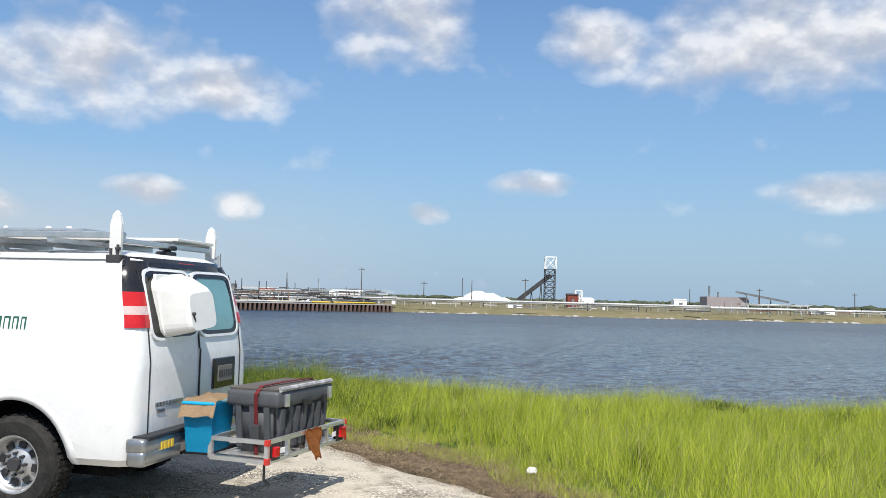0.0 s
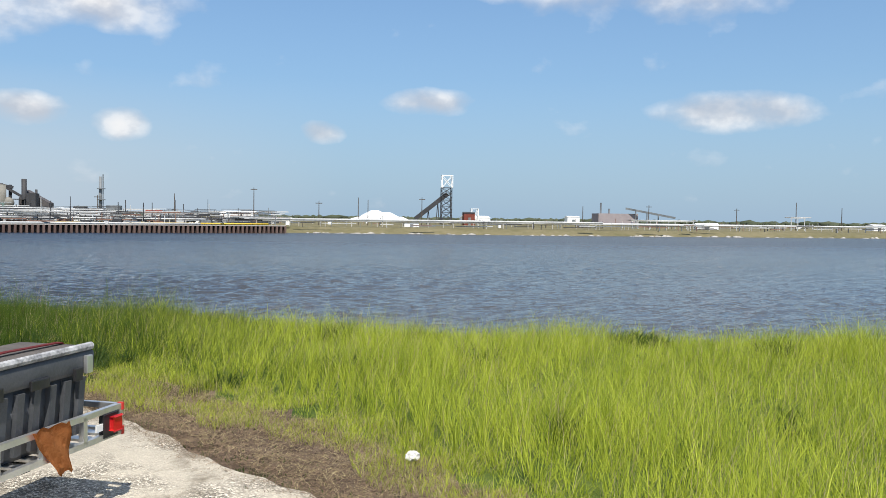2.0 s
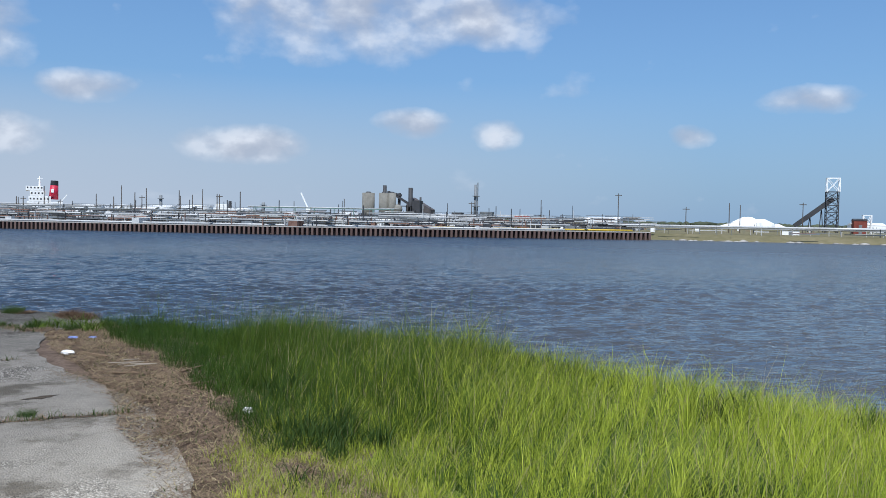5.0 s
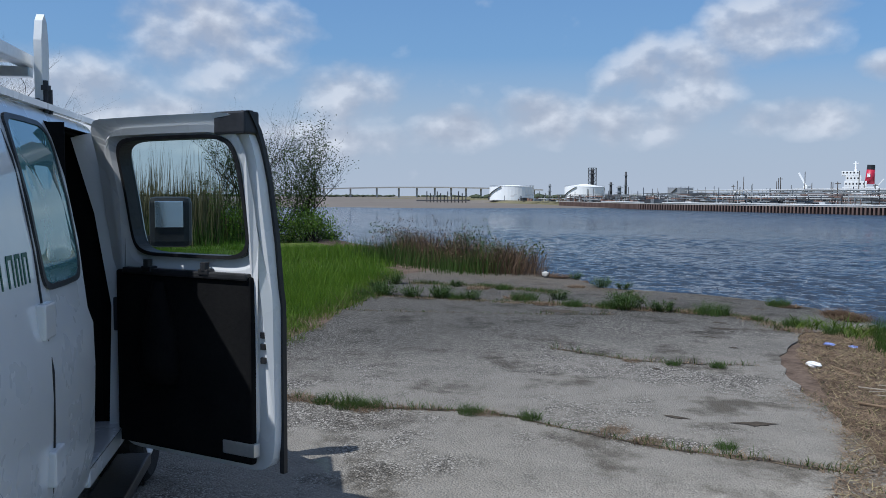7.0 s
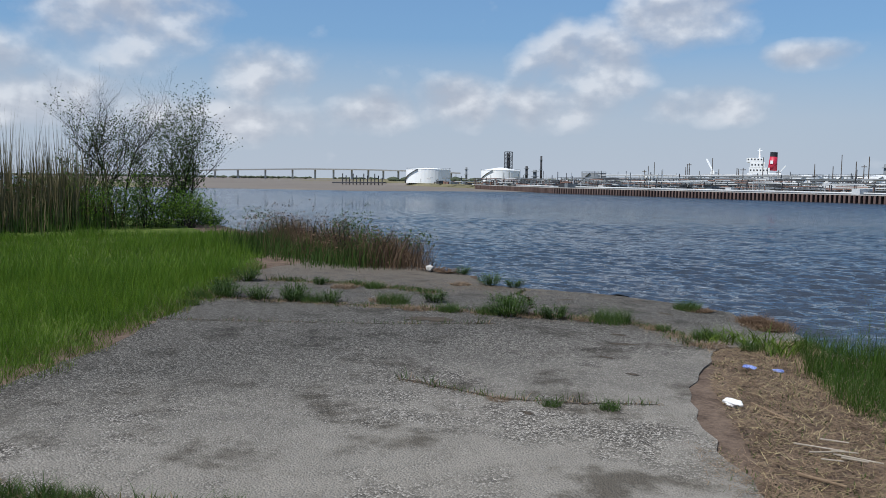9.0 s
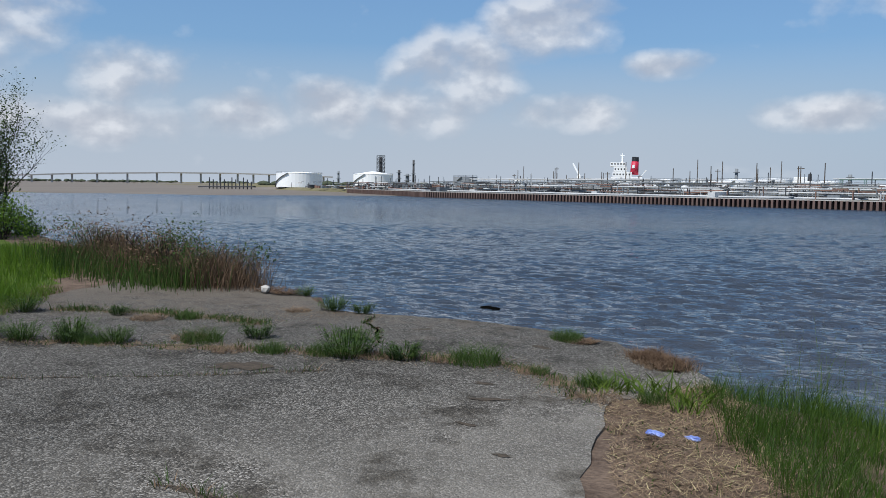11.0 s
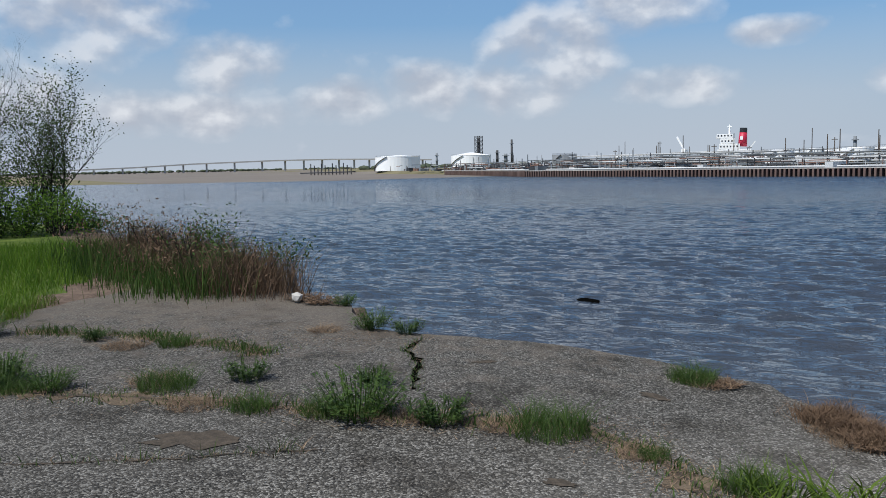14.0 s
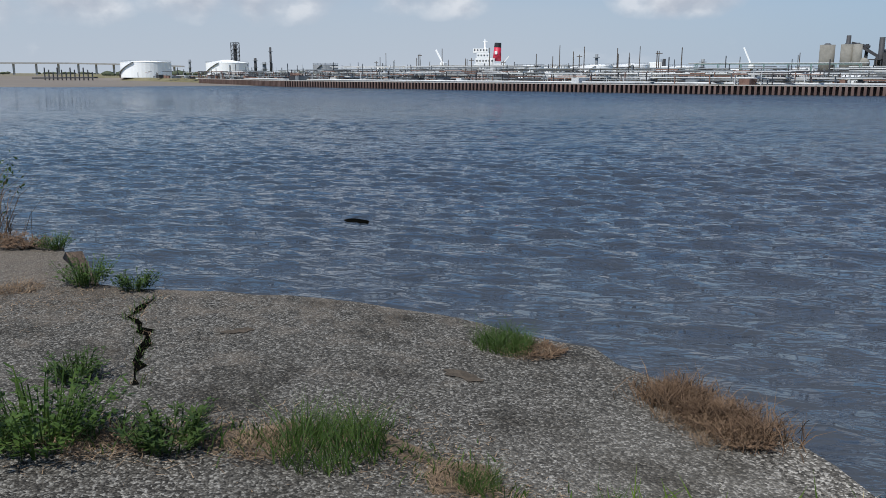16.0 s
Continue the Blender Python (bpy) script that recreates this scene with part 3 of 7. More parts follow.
HALF = [(0.40, 0.90), (0.46, 0.96), (0.62, 0.99), (0.95, 1.0), (1.12, 0.995), (1.18, 0.975), (1.45, 0.945), (1.7, 0.90), (1.85, 0.855), (1.95, 0.81), (2.0, 0.75), (2.04, 0.62), (2.06, 0.40)]


def half_width(z):
    return float(np.interp(z, [p[0] for p in HALF], [p[1] for p in HALF]))


def rear_at(z):
    return float(np.interp(z, [0.4, 0.5, 1.2, 1.5, 1.85, 1.98, 2.04, 2.06], [0.10, 0.04, 0.04, 0.08, 0.17, 0.22, 0.30, 0.54]))


def nose_at(z):
    return float(np.interp(z, [0.4, 0.6, 1.0, 1.12, 1.25, 1.95, 2.0, 2.06], [4.78, 4.86, 4.84, 4.70, 4.40, 3.80, 3.66, 3.4]))


def van_shell():
    """The closed outer body: plan outlines stacked from sill to roof."""
    bm = bmesh.new()
    rings = []
    for z, w in HALF:
        r0, n0 = rear_at(z), nose_at(z)
        rc, fc = 0.14, 0.42
        loop = [(r0, 0), (r0, w * 0.5), (r0, w - rc)]
        loop += [(r0 + rc - rc * math.cos(a), w - rc + rc * math.sin(a)) for a in (0.4, 0.8, 1.2)]
        loop += [(r0 + rc, w)] + [(u, w) for u in np.linspace(0.8, min(4.3, n0 - fc - 0.1), 9)]
        loop += [(n0 - fc, w - 0.02)] + [(n0 - fc + fc * math.sin(a), w - 0.02 - fc + fc * math.cos(a)) for a in (0.5, 1.0)]
        loop += [(n0, w - fc - 0.02), (n0 + 0.02, w * 0.4)]
        full = loop + [(n0 + 0.03, 0)] + [(x, -y) for x, y in reversed(loop[1:])]
        rings.append([bm.verts.new((x, y, z)) for x, y in full])
    for a, b in zip(rings, rings[1:]):
        for i in range(len(a)):
            j = (i + 1) % len(a)
            bm.faces.new((a[i], a[j], b[j], b[i]))
    bm.faces.new(rings[0][::-1])
    bm.faces.new(rings[-1])
    bmesh.ops.recalc_face_normals(bm, faces=bm.faces)
    return bm


def cut_body(bm, cutters):
    """The shell less the wheel arches and the side doorway."""
    me = bpy.data.meshes.new("van_body")
    bm.to_mesh(me)
    bm.free()
    me.materials.append(PAINT)
    body = new("body", me)
    extra = []
    for c in cutters:
        cm = bpy.data.meshes.new("cutter")
        bmesh.ops.recalc_face_normals(c, faces=c.faces)
        c.to_mesh(cm)
        c.free()
        cm.materials.append(INSIDE)
        co = new("cutter", cm)
        extra.append(co)
        mod = body.modifiers.new("cut", "BOOLEAN")
        mod.operation, mod.solver, mod.object = "DIFFERENCE", "EXACT", co
        mod.material_mode = "TRANSFER"
    dg = bpy.context.evaluated_depsgraph_get()
    made = bpy.data.meshes.new_from_object(body.evaluated_get(dg))
    body.modifiers.clear()
    body.data = made
    for co in extra:
        bpy.data.objects.remove(co)
    return body


def smooth_by_angle(ob, deg=32):
    ob.data.polygons.foreach_set("use_smooth", [True] * len(ob.data.polygons))
    bm = bmesh.new()
    bm.from_mesh(ob.data)
    for e in bm.edges:
        e.smooth = len(e.link_faces) == 2 and e.calc_face_angle(0) < radians(deg)
    bm.to_mesh(ob.data)
    bm.free()


DOOR_A, DOOR_B = 2.5, 3.25  # side doorway along the van


def patch(side, u0, u1, z0, z1, out, nu=4, nz=6, radius=0.06):
    """A rounded panel that follows the flank (side +1 left, -1 right) or the rear (side 0, u is then y), out metres proud."""
    bm = bmesh.new()
    pts = []
    for k in range(28):
        a = 2 * math.pi * k / 28
        cx, cy = math.cos(a), math.sin(a)
        x = (u0 + u1) / 2 + math.copysign(abs(cx) ** 0.28, cx) * (u1 - u0) / 2
        z = (z0 + z1) / 2 + math.copysign(abs(cy) ** 0.28, cy) * (z1 - z0) / 2
        pts.append((x, z))
    def place(x, z, o):
        if side:
            return (x, side * (half_width(z) + o), z)
        return (rear_at(z) - o, x, z)
    rings = []
    for s in (1.0, 0.75, 0.45, 0.15):
        rings.append([bm.verts.new(place((u0 + u1) / 2 + (x - (u0 + u1) / 2) * s, (z0 + z1) / 2 + (z - (z0 + z1) / 2) * s, out)) for x, z in pts])
    for a, b in zip(rings, rings[1:]):
        for i in range(28):
            j = (i + 1) % 28
            bm.faces.new((a[i], a[j], b[j], b[i]))
    bm.faces.new(rings[-1])
    rim = [bm.verts.new(place(x, z, -0.004)) for x, z in pts]
    for i in range(28):
        j = (i + 1) % 28
        bm.faces.new((rim[i], rim[j], rings[0][j], rings[0][i]))
    return bm


def frame_patch(side, u0, u1, z0, z1, w, out):
    """The rounded rim round such a panel."""
    bm = bmesh.new()
    def ring(g, o):
        vs = []
        for k in range(28):
            a = 2 * math.pi * k / 28
            cx, cy = math.cos(a), math.sin(a)
            x = (u0 + u1) / 2 + math.copysign(abs(cx) ** 0.28, cx) * ((u1 - u0) / 2 + g)
            z = (z0 + z1) / 2 + math.copysign(abs(cy) ** 0.28, cy) * ((z1 - z0) / 2 + g)
            vs.append(bm.verts.new((x, side * (half_width(z) + o), z) if side else (rear_at(z) - o, x, z)))
        return vs
    a, b, c, d = ring(w, -0.004), ring(w, out), ring(0, out), ring(0, -0.004)
    for p, q in ((a, b), (b, c), (c, d)):
        for i in range(28):
            j = (i + 1) % 28
            bm.faces.new((p[i], p[j], q[j], q[i]))
    return bm


def wheel(parent, x, y, out):
    """A tyre with a silver steel rim, five openings, hub and nuts; out is +1 for the left side."""
    r, w = 0.375, 0.24
    hub = new("wheel")
    hub.parent = parent
    hub.location = (x, y, r)
    bm = bmesh.new()
    prof = [(0.225, -w / 2), (0.25, -w / 2 - 0.005), (0.33, -w / 2 - 0.01), (0.36, -w / 2 + 0.015), (r, -w / 2 + 0.05), (r, w / 2 - 0.05), (0.36, w / 2 - 0.015), (0.33, w / 2 + 0.01), (0.25, w / 2 + 0.005), (0.225, w / 2)]
    n = 48
    rings = [[bm.verts.new((rr * math.cos(2 * math.pi * k / n), yy, rr * math.sin(2 * math.pi * k / n))) for k in range(n)] for rr, yy in prof]
    for a, b in zip(rings, rings[1:]):
        for i in range(n):
            bm.faces.new((a[i], a[(i + 1) % n], b[(i + 1) % n], b[i]))
    for k in range(n):  # tread blocks
        a = 2 * math.pi * (k + 0.5) / n
        for yy in (-0.06, 0.0, 0.06):
            c = Vector((math.cos(a) * (r + 0.002), yy + (0.01 if k % 2 else -0.01), math.sin(a) * (r + 0.002)))
            t = Vector((-math.sin(a), 0, math.cos(a)))
            bar(bm, c - t * 0.016, c + t * 0.016, 0.042, 0.012)
    part("tyre", bm, RUBBER, hub, "black tyre")
    bm = bmesh.new()
    prof = [(0.228, out * 0.115), (0.215, out * 0.12), (0.195, out * 0.09), (0.18, out * 0.03), (0.11, out * 0.055), (0.07, out * 0.09), (0.0, out * 0.1)]
    rings = [[bm.verts.new((rr * math.cos(2 * math.pi * k / 40), yy, rr * math.sin(2 * math.pi * k / 40))) for k in range(40)] for rr, yy in prof[:-1]]
    for a, b in zip(rings, rings[1:]):
        for i in range(40):
            bm.faces.new((a[i], a[(i + 1) % 40], b[(i + 1) % 40], b[i]))
    bm.faces.new(rings[-1])
    part("rim", bm, STEELRIM, hub, "silver steel rim", True)
    for k in range(8):
        a = 2 * math.pi * k / 8 + 0.2
        c = Vector((0.145 * math.cos(a), out * 0.05, 0.145 * math.sin(a)))
        t = Vector((-math.sin(a), 0, math.cos(a)))
        part("rim_opening", bm_of(bar, c - t * 0.03, c + t * 0.03, 0.022, 0.045), BLACK, hub)
    bm = bmesh.new()
    rod(bm, (0, out * 0.05, 0), (0, out * 0.125, 0), 0.062, 0.05, 20)
    for k in range(8):
        a = 2 * math.pi * k / 8
        rod(bm, (0.082 * math.cos(a), out * 0.07, 0.082 * math.sin(a)), (0.082 * math.cos(a), out * 0.115, 0.082 * math.sin(a)), 0.013, None, 6)
    part("hub_cap", bm, DARKSTEEL, hub)


van = thing("cargo_van", VAN, "white full-size cargo van parked with an open side door", "van")
cut = []
for x in (1.05, 3.92):
    for s in (-1, 1):
        cut.append(bm_of(rod, (x, s * 0.62, 0.40), (x, s * 1.3, 0.40), 0.475, None, 40))
cut.append(bm_of(box, (DOOR_A, -1.3, 0.52), (DOOR_B, 0.6, 1.92)))
body = cut_body(van_shell(), cut)
body.parent = van
smooth_by_angle(body)
for x in (1.05, 3.92):
    for s in (-1, 1):
        wheel(van, x, s * 0.85, s)
        bm = bmesh.new()
        prev = None
        for k in range(25):
            a = math.pi * k / 24 - 0.0
            ring = [bm.verts.new((x + rr * math.cos(a), s * (half_width(0.4 + rr * math.sin(a)) + o), 0.40 + rr * math.sin(a))) for rr, o in ((0.475, -0.02), (0.475, 0.012), (0.52, 0.012), (0.545, -0.004))]
            if prev:
                for i in range(3):
                    bm.faces.new((prev[i], prev[i + 1], ring[i + 1], ring[i]))
            prev = ring
        part("wheel_arch_lip", bm, PAINT, van, "", True)
# rear doors: panel seam, windows, handle, plate, badge
part("rear_door_seam", bm_of(bar, (0.032, 0.0, 0.62), (0.032, 0.0, 1.25), 0.012, 0.012), BLACK, van)
seam_hi = bmesh.new()
for z0, z1 in ((1.25, 1.5), (1.5, 1.88)):
    bar(seam_hi, (rear_at(z0) - 0.006, 0, z0), (rear_at(z1) - 0.006, 0, z1), 0.012, 0.012)
part("rear_door_seam", seam_hi, BLACK, van)
for y in (0.78, -0.78):
    b2 = bmesh.new()
    for z0, z1 in ((0.64, 1.2), (1.2, 1.5), (1.5, 1.9)):
        bar(b2, (rear_at(z0) - 0.003, y, z0), (rear_at(z1) - 0.003, y, z1), 0.008, 0.008)
    part("rear_door_edge", b2, BLACK, van)
for y0, y1, gl, lab in ((0.06, 0.70, DARKGLASS, "dark rear window behind the vent hood"), (-0.70, -0.06, TEALGLASS, "teal-tinted rear window")):
    w = part("rear_window", patch(0, y0, y1, 1.40, 1.86, 0.006), gl, van, lab)
    part("window_rubber", frame_patch(0, y0, y1, 1.40, 1.86, 0.035, 0.012), GLOSSBLACK, w)
    part("door_pressing", frame_patch(0, y0 - 0.035, y1 + 0.035, 1.365, 1.895, 0.022, 0.016), PAINT, w)
# Near-black sheet added for the unlit cabin behind the rear glass.
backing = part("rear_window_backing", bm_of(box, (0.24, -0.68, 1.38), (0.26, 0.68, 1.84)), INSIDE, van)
# black header above the doors and dark corner pillars
bm = bmesh.new()
for k in range(14):
    y0, y1 = -0.80 + k * 1.6 / 14, -0.80 + (k + 1) * 1.6 / 14
    for z0, z1 in ((1.925, 1.96), (1.96, 1.995)):
        def p(y, z):
            return bm.verts.new((rear_at(z) - 0.012 + 0.10 * (abs(y) / 0.8) ** 6, y * (half_width(z) / 0.8 if abs(y) > 0.7 else 1.0), z))
        bm.faces.new((p(y0, z0), p(y1, z0), p(y1, z1), p(y0, z1)))
bmesh.ops.remove_doubles(bm, verts=bm.verts, dist=0.001)
bmesh.ops.solidify(bm, geom=bm.faces[:], thickness=0.01)
part("rear_header_trim", bm, GLOSSBLACK, van, "gloss black header trim")
for s in (1, -1):
    for zz, mt, nm, lb in ((((1.45, 1.55), RED, "tail_light", "red tail lamp"), ((1.55, 1.615), LENSWHITE, "reversing_light", "clear reversing lamp"), ((1.615, 1.725), RED, "tail_light", "red tail lamp"), ((1.725, 1.97), GLOSSBLACK, "corner_trim", "gloss black corner trim"))):
        bm = bmesh.new()
        z0, z1 = zz
        cols = []
        for z in np.linspace(z0, z1, 5):
            w, r0 = half_width(z), rear_at(z)
            o = 0.012
            pts = [(r0 + 0.14 - (0.14 + o) * math.sin(a), w - 0.14 + (0.14 + o) * math.cos(a)) for a in (0.3, 0.55, 0.8, 1.0, 1.2)]
            pts += [(r0 - o, w - 0.14), (r0 - o * 0.5, w - 0.2)]
            cols.append([bm.verts.new((x, s * y, z)) for x, y in pts])
        for a, b in zip(cols, cols[1:]):
            for i in range(len(a) - 1):
                bm.faces.new((a[i], a[i + 1], b[i + 1], b[i]))
        part(nm, bm, mt, van, lb, True)
part("brake_light", bm_of(box, (0.195, -0.13, 1.945), (0.24, 0.13, 1.975), 0.004), RED, van, "red high brake lamp")
plate = part("plate_recess", bm_of(box, (0.022, -0.66, 0.88), (0.05, -0.24, 1.15), 0.012), GLOSSBLACK, van)
part("number_plate", bm_of(box, (0.014, -0.585, 0.94), (0.024, -0.315, 1.08), 0.003), SILO, plate, "pale number plate with plain bars")
b2 = bmesh.new()
for k in range(6):
    box(b2, (0.011, -0.575 + k * 0.045, 0.98), (0.016, -0.55 + k * 0.045, 1.04))
part("plate_bar", b2, DARKSTEEL, plate)
b2 = bmesh.new()
for k in range(9):
    box(b2, (0.030, 0.68 - k * 0.048 - 0.034, 0.83), (0.044, 0.68 - k * 0.048, 0.865), 0.003)
box(b2, (0.030, 0.54, 0.785), (0.044, 0.66, 0.81), 0.003)
part("badge", b2, CHROME, van, "chrome badge of plain bars")
# bumper with step
bm = bmesh.new()
box(bm, (-0.06, -0.98, 0.52), (0.10, 0.98, 0.63), 0.03)
box(bm, (-0.06, -0.98, 0.42), (0.09, -0.42, 0.54), 0.03)
box(bm, (-0.06, 0.42, 0.42), (0.09, 0.98, 0.54), 0.03)
part("rear_bumper", bm, CHROME, van, "grey metal step bumper", True)
part("bumper_pad", bm_of(box, (-0.07, -0.93, 0.615), (0.11, 0.93, 0.645), 0.01), BLACK, van, "black rubber step pad")
bm = bmesh.new()
for k in range(4):
    box(bm, (-0.066, 0.56 + k * 0.05, 0.52), (-0.058, 0.59 + k * 0.05, 0.58))
part("bumper_sticker", bm, YELLOW, van, "yellow and black warning sticker")
part("tow_hitch", bm_of(box, (-0.30, -0.05, 0.36), (0.20, 0.05, 0.46), 0.008), BLACK, van, "black hitch bar")
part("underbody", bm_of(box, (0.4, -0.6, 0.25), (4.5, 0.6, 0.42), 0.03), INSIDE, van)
part("exhaust_pipe", bm_of(rod, (0.3, -0.5, 0.3), (1.2, -0.5, 0.3), 0.035), DARKSTEEL, van)
# drip rails along the roof edge
for s in (1, -1):
    part("drip_rail", bm_of(bar, (0.35, s * 0.80, 1.985), (3.5, s * 0.80, 1.985), 0.03, 0.025), PAINT, van)
# vent hood over the rear left window
bm = bmesh.new()
hood = [(0.0, 0.255, 0.25, 1.0), (0.045, 0.255, 0.25, 1.0), (0.05, 0.24, 0.24, 1.0), (0.13, 0.235, 0.228, 1.0), (0.25, 0.225, 0.175, 1.0), (0.285, 0.205, 0.15, 1.0)]
rings = []
for d, w, h, s in hood:
    ring = []
    for k in range(32):
        a = 2 * math.pi * k / 32
        cx, cz = math.cos(a), math.sin(a)
        ring.append(bm.verts.new((-d, math.copysign(abs(cx) ** 0.35, cx) * w, math.copysign(abs(cz) ** 0.35, cz) * h - (0.25 - h) * 0.8)))
    rings.append(ring)
for a, b in zip(rings, rings[1:]):
    for i in range(32):
        bm.faces.new((a[i], a[(i + 1) % 32], b[(i + 1) % 32], b[i]))
bm.faces.new(rings[-1])
bmesh.ops.transform(bm, matrix=Matrix.Translation((0.12, 0.38, 1.62)) @ Matrix.Rotation(radians(9), 4, "Y") @ Matrix.Rotation(radians(-5), 4, "X"), verts=bm.verts)
hoodp = part("vent_hood", bm, WHITE, van, "white plastic vent hood on the rear window", False)
part("vent_flange", bm_of(box, (0.105, 0.12, 1.37), (0.135, 0.64, 1.87), 0.008), WHITE, hoodp)
bm = bmesh.new()
rod(bm, (-0.17, 0.55, 1.56), (-0.20, 0.55, 1.56), 0.014)
bar(bm, (-0.185, 0.55, 1.56), (-0.185, 0.52, 1.50), 0.012, 0.012)
part("hood_latch", bm, DARKSTEEL, hoodp)
# roof camera
bm = bmesh.new()
box(bm, (0.35, -0.10, 2.03), (0.47, 0.06, 2.08), 0.015)
rod(bm, (0.40, -0.02, 2.05), (0.40, -0.02, 2.11), 0.035)
box(bm, (0.33, -0.07, 2.09), (0.46, 0.03, 2.13), 0.012)
part("roof_camera", bm, BLACK, van, "black roof camera")
# side lettering as plain green blocks, on both flanks
for s, start in ((1, 1.02), (-1, 1.25)):
    x = start
    for k in range(8):
        w = 0.046 + 0.006 * (k % 3)
        if k == 5:
            x += 0.03
        z0 = 1.345 + (0.065 if s > 0 else 0.0)
        for u0, u1, a, b in ((x, x + 0.013, 0.0, 0.1), (x + w - 0.009, x + w, 0.0, 0.1), (x + 0.013, x + w - 0.009, 0.086, 0.1)):
            part("logo_stroke", patch(s, u0, u1, z0 + a, z0 + b, 0.003), GREENINK, van)
        x += w + 0.022
t = bpy.data.curves.new("fleet_number", "FONT")
t.body, t.size, t.extrude, t.align_x = "615", 0.085, 0.001, "CENTER"
fleet = new("fleet_number", t)
fleet.parent = van
fleet.matrix_local = Matrix.Translation((1.36, -(half_width(1.23) + 0.004), 1.225)) @ Matrix.Rotation(radians(90), 4, "X")
t.materials.append(BLACK)
# right flank: closed rear leaf of the side doors, window, hinge, seams; front door glass and mirror
w = part("side_window", patch(-1, DOOR_A - 0.53, DOOR_A - 0.07, 1.32, 1.89, 0.006), TEALGLASS, van, "tinted side window")
part("window_rubber", frame_patch(-1, DOOR_A - 0.53, DOOR_A - 0.07, 1.32, 1.89, 0.02, 0.010), BLACK, w)
for u in (DOOR_A - 0.58,):
    b2 = bmesh.new()
    for z0, z1 in zip(np.linspace(0.5, 1.93, 9)[:-1], np.linspace(0.5, 1.93, 9)[1:]):
        bar(b2, (u, -half_width(z0) - 0.002, z0), (u, -half_width(z1) - 0.002, z1), 0.008, 0.008)
    part("side_door_seam", b2, BLACK, van)
for z in (0.72, 1.21):
    part("door_hinge", bm_of(box, (DOOR_A - 0.64, -half_width(z) - 0.025, z - 0.06), (DOOR_A - 0.52, -half_width(z) + 0.01, z + 0.06), 0.008), PAINT, van)
for s in (1, -1):
    w = part("front_side_window", patch(s, 3.36, 3.82, 1.28, 1.82, 0.006), DARKGLASS, van, "tinted front door window")
    part("window_rubber", frame_patch(s, 3.36, 3.82, 1.28, 1.82, 0.025, 0.010), BLACK, w)
    mir = part("wing_mirror", bm_of(box, (3.96, s * 1.08 - 0.115, 1.33), (4.08, s * 1.08 + 0.115, 1.62), 0.035), BLACK, van, "black wing mirror")
    part("mirror_glass", bm_of(box, (3.950, s * 1.08 - 0.078, 1.445), (3.962, s * 1.08 + 0.078, 1.595), 0.003), MIRROR, mir, "mirror glass")
    part("mirror_arm", bm_of(bar, (4.02, s * 0.90, 1.36), (4.02, s * 1.02, 1.38), 0.08, 0.05), BLACK, mir)
# doorway: added near-black panels paint the unlit cabin; white B-pillar and sill
bm = bmesh.new()
for a, b, w in (((DOOR_B - 0.03, -0.95, 0.5), (DOOR_B - 0.03, -0.97, 1.1), 0.06), ((DOOR_B - 0.03, -0.97, 1.1), (DOOR_B - 0.03, -0.90, 1.55), 0.06), ((DOOR_B - 0.03, -0.90, 1.55), (DOOR_B - 0.03, -0.80, 1.91), 0.06)):
    bar(bm, a, b, w, 0.10)
part("door_pillar", bm, PAINT, van, "white inner door pillar")
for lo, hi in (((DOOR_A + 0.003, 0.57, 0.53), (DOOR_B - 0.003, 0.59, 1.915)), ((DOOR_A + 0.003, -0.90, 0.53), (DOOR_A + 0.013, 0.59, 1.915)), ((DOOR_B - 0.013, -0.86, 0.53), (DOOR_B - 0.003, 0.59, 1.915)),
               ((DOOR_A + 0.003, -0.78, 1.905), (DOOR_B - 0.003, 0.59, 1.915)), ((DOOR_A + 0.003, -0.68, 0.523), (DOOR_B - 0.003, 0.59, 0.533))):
    part("cabin_lining", bm_of(box, lo, hi), INSIDE, van, "near-black panel standing in for the unlit cabin")
part("latch_plate", bm_of(box, (DOOR_B - 0.075, -0.99, 0.98), (DOOR_B - 0.05, -0.93, 1.14), 0.006), DARKSTEEL, van)
part("door_sill", bm_of(box, (DOOR_A, -0.97, 0.44), (DOOR_B, -0.7, 0.525), 0.01), PAINT, van, "painted door sill")
part("sill_step", bm_of(box, (DOOR_A + 0.1, -1.08, 0.30), (DOOR_B, -0.92, 0.36), 0.01), BLACK, van)


